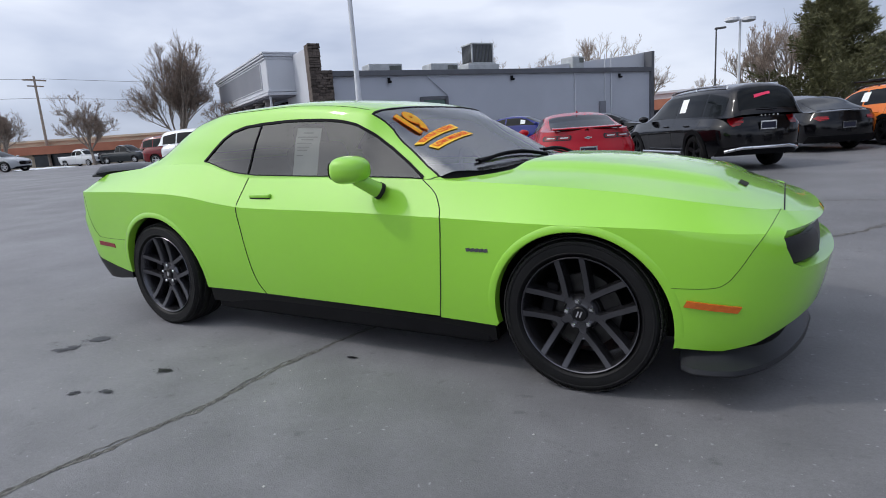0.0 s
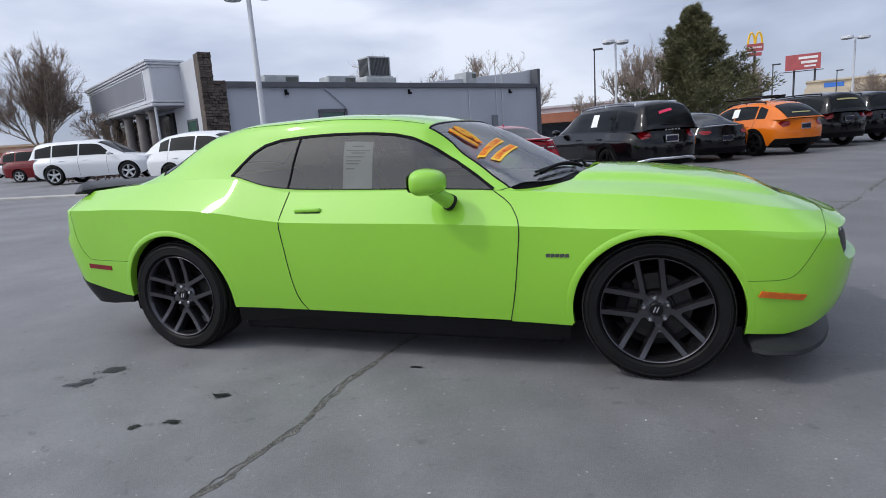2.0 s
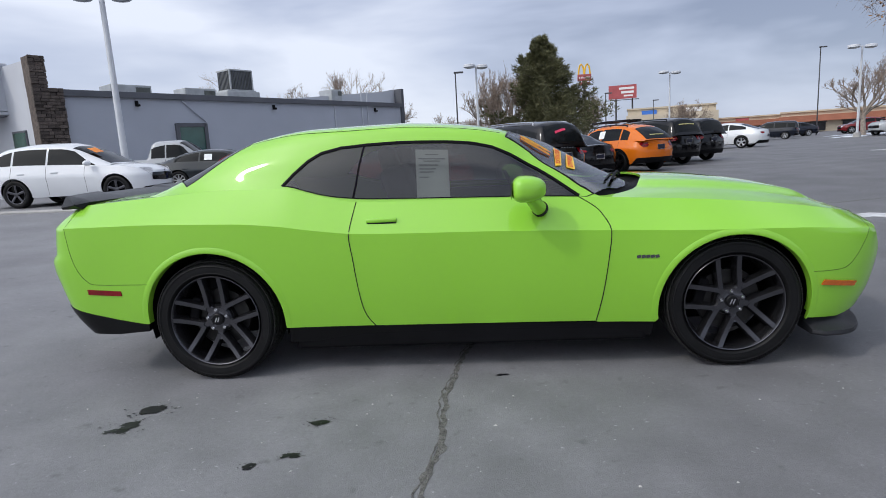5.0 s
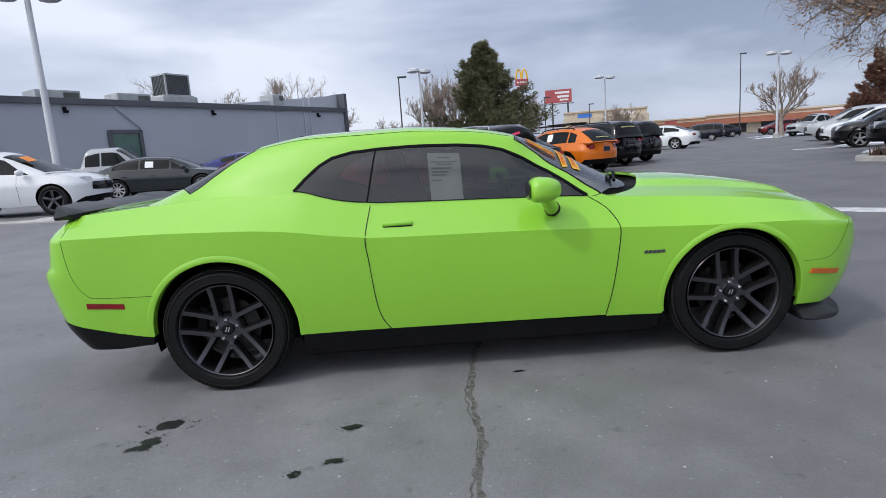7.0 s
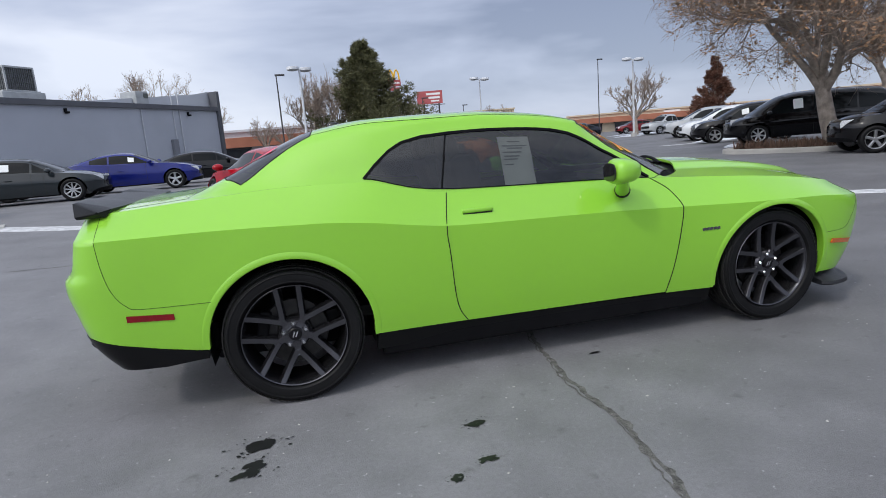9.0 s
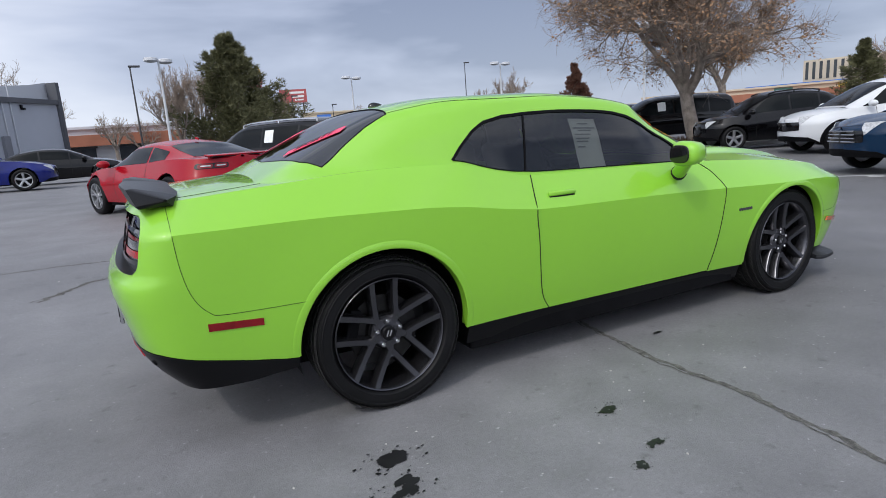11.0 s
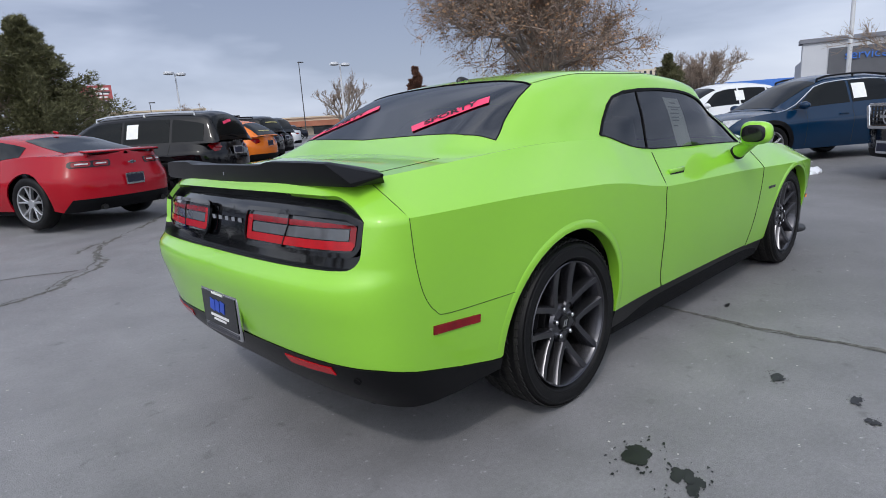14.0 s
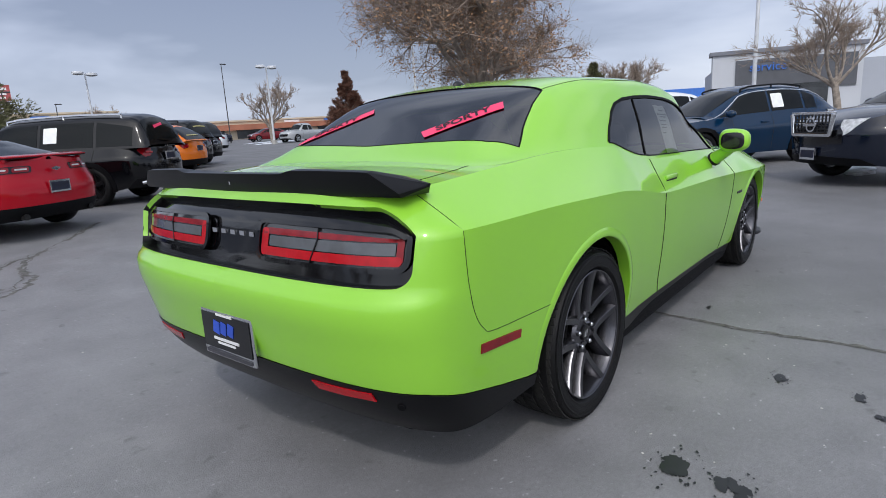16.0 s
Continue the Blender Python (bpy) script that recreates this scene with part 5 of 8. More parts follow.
    vq = S.cab_v(bx1, 1.330)
    for sd in ("right", "left"):
        q = [p for p in lower if p[0] < -0.61] + [p for p in upper if p[0] < bx1] + [(bx1, vq), (bx0, 0.034)]
        skin("quarter_window", cab, q, TINT, car, (0.06, 0.06), sd, -0.003, "dark tinted quarter window").visible_shadow = False
        q = [(bx0, 0.034), (bx1, vq)] + [p for p in upper if p[0] > bx1] + [p for p in lower if p[0] > -0.61][:-1]
        skin("door_window", cab, q, TINT, car, (0.06, 0.06), sd, -0.003, "dark tinted door window").visible_shadow = False
        strip("window_pillar", cab, [(bx0, 0.03), (bx1, vq)], 0.009, BLACK_PLASTIC, car, 0.002, sd, "black centre pillar")
        strip("window_trim", cab, upper, 0.015, BLACK_PLASTIC, car, 0.003, sd, "black upper window rubber")
        strip("window_trim", cab, lower, 0.005, BLACK_PLASTIC, car, 0.003, sd, "black lower window rubber")
        strip("panel_gap", cab, [(0.665, 0.004), (0.70, 0.012), ws_edge[0]], 0.004, SEAM, car, 0.002, sd)
    for sd in ("right", "left"):
        strip("windscreen_trim", cab, ws_edge + ws[1:], 0.010, BLACK_SATIN, car, 0.002, sd, "black windscreen rubber")
    for sd in ("right", "left"):
        strip("rear_window_trim", cab, rg + rg_edge[1:] + rg_low[1:], 0.006, BLACK_PLASTIC, car, 0.001, sd, "black rear window rubber")
    # wheel housings and underbody
    for ax in (1.473, -1.473):
        for k in (-1, 1):
            bm = bmesh.new()
            n = 20
            rows = []
            for i in range(n + 1):
                th = radians(-15 + 210 * i / n)
                rows.append([bm.verts.new((ax + 0.425 * math.cos(th), k * y, 0.36 + 0.425 * math.sin(th))) for y in (0.86, 0.45)])
            for a, b in zip(rows, rows[1:]):
                bm.faces.new((a[0], a[1], b[1], b[0]))
            bm.faces.new([r[1] for r in rows])
            part("wheel_housing", bm, BLACK_PLASTIC, car, "black wheel housing")
    for c, s in (((0, 0, 0.27), (2.04, 1.68, 0.24)), ((-2.1, 0, 0.36), (0.5, 1.4, 0.16)), ((2.0, 0, 0.33), (0.4, 1.2, 0.12)), ((1.47, 0, 0.33), (0.92, 0.92, 0.36)), ((-1.47, 0, 0.33), (0.92, 0.92, 0.36))):
        box("underbody", c, s, BLACK_PLASTIC, car, "black underbody panel", bevel=0.02)
    for x in (1.473, -1.473):
        for k in (-1, 1):
            hero_wheel(car, k, radians(62 if x > 0 else 57)).location = (x, k * (0.778 if x > 0 else 0.788), 0.362)
    return car


hero = build_hero()


def hero_details(car):
    S = HERO
    side, top, cab = S.side, S.top, S.cab

    u_y = S.u_y
    # door mirrors
    for k in (-1, 1):
        mir = new("door_mirror")
        mir.parent = car
        bm = bmesh.new()
        bmesh.ops.create_uvsphere(bm, u_segments=28, v_segments=18, radius=1.0)
        for v in bm.verts:
            x, y, z = v.co
            if x < 0:
                x *= 0.45
            y = math.copysign(abs(y) ** 0.68, y)
            z = math.copysign(abs(z) ** 0.68, z)
            v.co = (0.335 + 0.125 * x, k * (1.022 + 0.090 * y - 0.015 * x), 1.050 + (0.070 - 0.006 * y) * z)
        part("mirror_shell", bm, GREEN, mir, "lime-green mirror shell", True, 60)
        bm = bmesh.new()
        bmesh.ops.create_uvsphere(bm, u_segments=24, v_segments=12, radius=1.0)
        for v in bm.verts:
            x, y, z = v.co
            y, z = math.copysign(abs(y) ** 0.68, y), math.copysign(abs(z) ** 0.68, z)
            v.co = (0.2775 + 0.006 * x, k * (1.022 + 0.066 * y), 1.050 + 0.050 * z)
        part("mirror_glass", bm, BLACK_GLOSS, mir, "dark mirror glass", True, 60)
        bm = bmesh.new()
        add_tube(bm, (0.375, k * 1.00, 1.005), (0.435, k * 0.885, 0.930), 0.032, 0.042, 16)
        part("mirror_foot", bm, GREEN, mir, "", True, 50)
        bm = bmesh.new()
        add_tube(bm, (0.431, k * 0.893, 0.935), (0.440, k * 0.878, 0.925), 0.045, 0.045, 16)
        part("mirror_gasket", bm, SEAM, mir, "", True, 50)
        # door handle
        h = new("door_handle")
        h.parent = car
        y0 = side(-0.445, 0.905).y * -k
        bm = bmesh.new()
        add_box(bm, (-0.445, y0 + k * 0.006, 0.908), (0.175, 0.020, 0.024), bevel=0.007)
        part("handle_grip", bm, GREEN, h, "lime-green grip", True, 50)
        # dark strip for the shade below the grip; no hollow is cut
        bm = bmesh.new()
        add_box(bm, (-0.445, y0 + k * 0.004, 0.892), (0.165, 0.012, 0.008))
        part("handle_shade", bm, SEAM, h)
    # boot spoiler
    rows, n = [], 24
    for i in range(-n - 1, n + 2):
        k = -1 if i < 0 else 1
        if abs(i) > n:
            rows.append([(-2.310, k * 0.789, 1.077), (-2.313, k * 0.789, 1.081), (-2.319, k * 0.788, 1.080), (-2.322, k * 0.787, 1.078), (-2.324, k * 0.786, 1.073), (-2.322, k * 0.786, 1.070), (-2.312, k * 0.786, 1.069)])
            continue
        f = abs(i) / n
        c = max(0.0, min(1.0, (0.36 - 0.669 * f) / 0.07))
        zt = 1.136 - 0.012 * c * c * (3 - 2 * c) - 0.008 * f ** 4
        back, low_back, fwd = -2.490 + 0.040 * f ** 2, -2.462 + 0.044 * f ** 2, -2.25 - 0.02 * f ** 3
        yt, yb = 0.669 * f * k, 0.764 * f * k
        rows.append([(fwd, yt * 1.06, 1.086), (fwd - 0.05, yt * 1.04, 1.102), (back + 0.025, yt, zt - 0.001), (back, yt * 1.005, zt - 0.004), (low_back - 0.004, yb, 1.062), (low_back + 0.004, yb, 1.050), (fwd - 0.02, yb, 1.050)])
    m, last = len(rows[0]), len(rows) - 1
    verts = [p for r in rows for p in r]
    faces = [(a * m + k, a * m + (k + 1) % m, (a + 1) * m + (k + 1) % m, (a + 1) * m + k) for a in range(last) for k in range(m)] + [tuple(range(m)), tuple(range(last * m, last * m + m))]
    sp = mesh_object("spoiler", verts, faces, BLACK_SATIN, car, "satin black boot spoiler", True, 0, 24)
    box("spoiler_emblem", (-2.476, 0.0, 1.092), (0.004, 0.010, 0.024), CHROME, sp)
    # tail lamps in their recess
    for k, sd in ((-1, "right"), (1, "left")):
        lamp = new("tail_lamp")
        lamp.parent = car
        y0, y1 = 0.175, 0.792
        ym = y0 + (y1 - y0) * 0.45
        ss = (0.008, 0.02)

        def split_at(z):
            return (u_y(ym + (z - 0.905) * 0.35, 0.9), z)
        skin("lamp_lens", side, rounded_box(u_y, y0, y1, 0.852, 0.966, 0.034), DARK_LENS, lamp, ss, sd, -0.040, "smoked tail lamp lens")
        skin("lamp_band", side, rounded_box(u_y, y0 + 0.006, y1 - 0.012, 0.860, 0.888, 0.012), RED_LENS, lamp, ss, sd, -0.034, "bright red lower light band")
        skin("lamp_band", side, rounded_box(u_y, y0 + 0.004, y0 + 0.040, 0.866, 0.950, 0.012), RED_LENS, lamp, ss, sd, -0.035, "bright red end of the light ring")
        skin("lamp_band", side, rounded_box(u_y, y1 - 0.030, y1 - 0.008, 0.868, 0.940, 0.009), RED_DARK, lamp, ss, sd, -0.035, "dark red end of the light ring")
        skin("lamp_band", side, rounded_box(u_y, y0 + 0.01, y1 - 0.012, 0.930, 0.952, 0.009), RED_DARK, lamp, ss, sd, -0.035, "dark red upper light band")
        skin("lamp_reflector", side, rounded_box(u_y, y0 + 0.046, y1 - 0.034, 0.891, 0.926, 0.006), SMOKE_CLEAR, lamp, ss, sd, -0.036, "clear grey reversing lens")
        strip("lamp_split", side, [split_at(0.850), split_at(0.968)], 0.0035, BLACK_GLOSS, lamp, -0.031, sd)
        strip("lamp_bezel", side, rounded_box(u_y, y0 - 0.010, y1 + 0.008, 0.845, 0.974, 0.040), 0.016, BLACK_GLOSS, lamp, -0.028, sd, "gloss black bezel", True)
        # reflectors and exhaust tips in the valance
        skin("bumper_reflector", side, [(u_y(0.44, 0.45), 0.432), (u_y(0.42, 0.45), 0.462), (u_y(0.66, 0.45), 0.462), (u_y(0.67, 0.45), 0.434)], RED_LENS, car, (0.05, 0.03), sd, 0.008, "red bumper reflector", 0.008)
        bm = bmesh.new()
        add_box(bm, (-2.27, k * 0.57, 0.300), (0.19, 0.27, 0.062), bevel=0.02, rx=radians(k * 4))
        part("exhaust_tip", bm, BLACK_GLOSS, car, "wide gloss black exhaust tip", True)
        bm = bmesh.new()
        add_box(bm, (-2.364, k * 0.57, 0.300), (0.008, 0.23, 0.034), bevel=0.003, rx=radians(k * 4))
        part("exhaust_bore", bm, SEAM, car)
        q, nq = side(u_y(0.74, 0.42), 0.42), normal_of(side, u_y(0.74, 0.42), 0.42)
        q, nq = Vector((q.x, -k * q.y, q.z)), Vector((nq.x, -k * nq.y, nq.z))
        bm = bmesh.new()
        add_tube(bm, q, q + nq * 0.008, 0.014, 0.013, 14)
        part("parking_sensor", bm, BLACK_PLASTIC, car, "", True)
    # maker's letters as plain chrome blocks
    for i in range(5):
        box("tail_letter", (-2.489, 0.118 - i * 0.059, 0.912), (0.006, 0.028, 0.016), CHROME, car)
    # plate
    pl = new("plate_holder")
    pl.parent = car
    bm = bmesh.new()
    add_box(bm, (-2.572, -0.02, 0.548), (0.014, 0.325, 0.178), bevel=0.004)
    part("plate_frame", bm, CHROME, pl, "chrome plate frame", True)
    box("plate_face", (-2.581, -0.02, 0.559), (0.004, 0.305, 0.134), BLACK_GLOSS, pl, "black dealer plate")
    box("plate_strip", (-2.581, -0.02, 0.473), (0.004, 0.290, 0.014), INK, pl)
    bm = bmesh.new()
    for y, w in ((0.055, 0.040), (0.010, 0.034), (-0.035, 0.036)):
        add_box(bm, (-2.584, y - 0.02, 0.575), (0.003, w, 0.046), rx=radians(12))
    part("plate_logo", bm, BLUE_PRINT, pl, "blue logo shape")
    for z, w, h in ((0.532, 0.16, 0.010), (0.517, 0.11, 0.008), (0.625, 0.10, 0.008)):
        box("plate_line", (-2.584, -0.02, z), (0.003, w, h), SIGN_WHITE, pl)
    # front splitter
    way = curve([(0.0, 1.895), (0.10, 1.95), (0.25, 2.07), (0.42, 2.165), (0.60, 2.245), (0.80, 2.315), (1.0, 2.345)])
    out_y = curve([(0.0, 0.835), (0.10, 0.872), (0.25, 0.850), (0.42, 0.755), (0.60, 0.590), (0.80, 0.300), (1.0, 0.0)])
    line = [(way(i / 24), out_y(i / 24)) for i in range(25)]
    line = line + [(x, -y) for x, y in line[-2::-1]]
    verts, faces = [], []
    for x, y in line:
        d = Vector((x - 1.75, y, 0)).normalized()
        for off, z in ((0.028, 0.160), (0.040, 0.171), (0.035, 0.190), (-0.030, 0.212), (-0.075, 0.262), (-0.12, 0.262), (-0.08, 0.175)):
            verts.append((x + d.x * off, y + d.y * off, z))
    m = 7
    for i in range(len(line) - 1):
        faces += [(i * m + k, i * m + (k + 1) % m, (i + 1) * m + (k + 1) % m, (i + 1) * m + k) for k in range(m)]
    faces += [tuple(range(m)), tuple(range((len(line) - 1) * m, len(line) * m))]
    skin("lower_grille", side, [(S.u_front(), 0.18), (S.u_front(), 0.42), (S.u_of(2.2, 0.3), 0.37), (S.u_of(2.12, 0.3), 0.18)], BLACK_PLASTIC, car, (0.05, 0.04), "both", -0.035, "black lower grille")
    mesh_object("front_splitter", verts, faces, GREY_PLASTIC, car, "black plastic front splitter", True, 0, 40)
    # head lamps deep in the slot
    u0 = S.u_of(2.26, 0.68)
    for sd in ("right", "left"):
        hl = new("head_lamp")
        hl.parent = car
        skin("lamp_lens", side, [(u_y(0.42, 0.68, False), 0.60), (u0 + 0.06, 0.60), (u0 + 0.015, 0.67), (u0 + 0.02, 0.72), (u_y(0.42, 0.68, False), 0.735)], HEAD_LENS, hl, (0.03, 0.03), sd, -0.040, "smoked head lamp lens", 0.004)
    # bonnet vents and bulge
    for k, sd in ((-1, "right"), (1, "left")):
        skin("bonnet_vent", top, [(S.u_of(2.06, 0.85), 0.52), (S.u_of(2.065, 0.85), 0.68), (S.u_of(2.10, 0.85), 0.67), (S.u_of(2.095, 0.85), 0.51)], SEAM, car, (0.05, 0.05), sd, 0.004, "dark bonnet intake")
    # wipers
    for x0, y0, x1, y1 in ((0.88, -0.60, 1.045, -0.06), (1.0, 0.02, 1.01, 0.60)):
        wip = new("wiper")
        wip.parent = car

        def on_screen(x, y, up):
            v = 0.0
            for j in range(200):
                v = j / 199
                if abs(cab(x, v).y) <= abs(y):
                    break
            p = cab(x, v)
            return Vector((x, y, p.z + up))
        vs, fs = [], []
        pts = [on_screen(x0 + (x1 - x0) * i / 8, y0 + (y1 - y0) * i / 8, 0.022 + 0.012 * math.sin(math.pi * i / 8)) for i in range(9)]
        tube_path(vs, fs, pts, [0.010] * 9, 6)
        mesh_object("wiper_arm", vs, fs, BLACK_PLASTIC, wip, smooth=True)
        vs, fs = [], []
        pts = [on_screen(x0 - 0.03 + (x1 - x0) * i / 8, y0 + 0.02 + (y1 - y0) * i / 8, 0.010) for i in range(9)]
        tube_path(vs, fs, pts, [0.007] * 9, 6)
        mesh_object("wiper_blade", vs, fs, RUBBER, wip, smooth=True)
    # roof seams and aerial
    for sd in ("right", "left"):
        strip("panel_gap", cab, [(0.24, 0.64), (-0.1, 0.64), (-0.7, 0.62), (-1.27, 0.60)], 0.003, SEAM_GREEN, car, 0.0010, sd)
    bm = bmesh.new()
    bmesh.ops.create_uvsphere(bm, u_segments=16, v_segments=10, radius=1.0)
    for v in bm.verts:
        x, y, z = v.co
        v.co = (-1.09 + 0.055 * x, 0.024 * y, 1.432 + max(0.0, z) * (0.028 - 0.012 * x))
    part("roof_aerial", bm, BLACK_GLOSS, car, "black roof aerial", True, 60)
    # cabin
    bm = bmesh.new()
    add_box(bm, (-0.2, 0, 0.40), (2.2, 1.5, 0.06))
    add_box(bm, (-0.2, 0, 0.52), (1.6, 0.22, 0.24), bevel=0.03)
    add_box(bm, (-1.55, 0, 0.75), (0.06, 1.4, 0.6))
    part("cabin_floor", bm, SEAT, car, "dark cabin floor and tunnel")
    for k in (-1, 1):
        st = new("front_seat")
        st.parent = car
        bm = bmesh.new()
        add_box(bm, (0.0, k * 0.38, 0.58), (0.52, 0.50, 0.18), bevel=0.05)
        part("seat_cushion", bm, SEAT, st, "", True, 60)
        bm = bmesh.new()
        add_box(bm, (-0.34, k * 0.38, 0.90), (0.16, 0.48, 0.62), bevel=0.06, ry=radians(-18))
        part("seat_back", bm, SEAT, st, "", True, 60)
        bm = bmesh.new()
        add_box(bm, (-0.46, k * 0.38, 1.235), (0.10, 0.27, 0.17), bevel=0.045, ry=radians(-12))
        part("head_rest", bm, SEAT, st, "", True, 60)
        dc = box("door_card", (0.05, k * 0.80, 0.70), (1.3, 0.05, 0.52), SEAT, car, "black door card", bevel=0.02)
    bm = bmesh.new()
    add_box(bm, (-1.12, 0, 0.60), (0.55, 1.2, 0.2), bevel=0.05)
    add_box(bm, (-1.38, 0, 0.88), (0.16, 1.15, 0.5), bevel=0.06, ry=radians(-25))
    part("rear_bench", bm, SEAT, car, "black rear bench", True, 60)
    bm = bmesh.new()
    add_box(bm, (0.72, 0, 0.80), (0.42, 1.46, 0.30), bevel=0.07)
    add_box(bm, (0.60, 0.37, 0.955), (0.20, 0.40, 0.07), bevel=0.03)
    part("dashboard", bm, SEAT, car, "black dashboard", True, 60)
    box("rear_shelf", (-1.62, 0, 1.0), (0.45, 1.2, 0.03), SEAT, car)
    bm = bmesh.new()
    tilt = Matrix.Translation((0.36, 0.37, 0.93)) @ Matrix.Rotation(radians(-25), 4, "Y") @ Matrix.Rotation(radians(90), 4, "Z")
    rim = []
    for i in range(28):
        th = 2 * math.pi * i / 28
        rim.append([bm.verts.new(tilt @ Vector(((0.175 + 0.014 * math.cos(p)) * math.cos(th), 0.014 * math.sin(p), (0.175 + 0.014 * math.cos(p)) * math.sin(th)))) for p in [j * math.pi / 4 for j in range(8)]])
    for i in range(28):
        for j in range(8):
            bm.faces.new((rim[i][j], rim[i][(j + 1) % 8], rim[(i + 1) % 28][(j + 1) % 8], rim[(i + 1) % 28][j]))
    add_box(bm, tilt @ Vector((0, 0, 0)), (0.04, 0.13, 0.11), bevel=0.02)
    add_box(bm, tilt @ Vector((0, 0.02, 0)), (0.02, 0.32, 0.035))
    part("steering_wheel", bm, SEAT, car, "black steering wheel", True, 60)
    # sale notice behind the door glass
    v0, v1 = S.cab_v(-0.15, 1.015), S.cab_v(-0.15, 1.285)
    note = skin("window_notice", cab, [(-0.245, v0), (-0.25, v1), (-0.062, v1), (-0.057, v0)], PAPER, car, (0.05, 0.05), "right", -0.010, "white sale notice")
    for t, a, b in ((0.88, 0.3, 0.7), (0.79, 0.1, 0.9), (0.74, 0.25, 0.75), (0.66, 0.1, 0.7), (0.58, 0.12, 0.62), (0.52, 0.12, 0.55), (0.42, 0.12, 0.4)):
        v = v0 + (v1 - v0) * t
        strip("notice_line", cab, [(-0.25 + 0.188 * a, v), (-0.25 + 0.188 * b, v)], 0.006, GREY_PRINT, note, -0.0075, "right")

    def on_glass(x, y, up):
        """A point on the sloping glass at a place in the plan."""
        lo, hi = 0.0, 1.0
        for _ in range(24):
            m = (lo + hi) / 2
            lo, hi = (m, hi) if abs(cab(x, m).y) > abs(y) else (lo, m)
        return Vector((x, y, cab(x, lo).z + up))

    def sticker(name, mat, foot, head, text="", text_mat=None, size=0.06, rim=None, sheet=True, offset=0.0, squeeze=1.0):
        """A sticker stuck flat on the glass between the plan points of its foot and its head, left to right."""
        root = new(name)
        root.parent = car
        (ax, ay), (bx, by), (cx, cy), (dx, dy) = *foot, *head

        def at(s, t, up):
            return on_glass((ax + (bx - ax) * s) * (1 - t) + (cx + (dx - cx) * s) * t, (ay + (by - ay) * s) * (1 - t) + (cy + (dy - cy) * s) * t, up)
        if sheet:
            n, m = 16, 4
            vs = [at(i / n, j / m, 0.003) for j in range(m + 1) for i in range(n + 1)]
            fs = [(j * (n + 1) + i, j * (n + 1) + i + 1, (j + 1) * (n + 1) + i + 1, (j + 1) * (n + 1) + i) for j in range(m) for i in range(n)]
            mesh_object("sticker_sheet", vs, fs, mat, root, solid=0.001)
        w = (at(1, 0.5, 0) - at(0, 0.5, 0)).length
        h = (at(0.5, 1, 0) - at(0.5, 0, 0)).length
        for k, (tm, off) in enumerate(([(rim, offset + 0.006)] if rim else []) + ([(text_mat, offset)] if text else [])):
            ob = writing("sticker_print", text, size, tm, root, Matrix(), 0.0004, "", off)
            for v in ob.data.vertices:
                v.co = at(0.5 + squeeze * v.co.x / w, 0.5 + v.co.y / h, 0.0055 + 0.0035 * k)
        return root
    sticker("year_sticker", None, ((0.528, -0.620), (0.545, -0.485)), ((0.372, -0.630), (0.376, -0.455)), "19", STICK_YELLOW, 0.245, STICK_ORANGE, False, 0.012, 0.62)
    sticker("slogan_sticker", STICK_YELLOW, ((0.584, -0.663), (0.621, -0.332)), ((0.546, -0.695), (0.576, -0.341)), "EXTRA CLEAN", STICK_RED, 0.047, None, True, 0.0012)
    sticker("slogan_sticker", STICK_YELLOW, ((0.664, -0.644), (0.699, -0.302)), ((0.613, -0.660), (0.654, -0.330)), "LOW MILEAGE", STICK_RED, 0.047, None, True, 0.0012)
    sticker("rear_slogan_sticker", STICK_PINK, ((-1.735, -0.283), (-1.500, -0.530)), ((-1.692, -0.232), (-1.450, -0.495)), "SPORTY", INK, 0.068, None, True, 0.002)
    sticker("rear_slogan_sticker", STICK_PINK, ((-1.735, 0.558), (-1.500, 0.238)), ((-1.692, 0.595), (-1.458, 0.272)), "SPORTY", INK, 0.068, None, True, 0.002)


hero_details(hero)


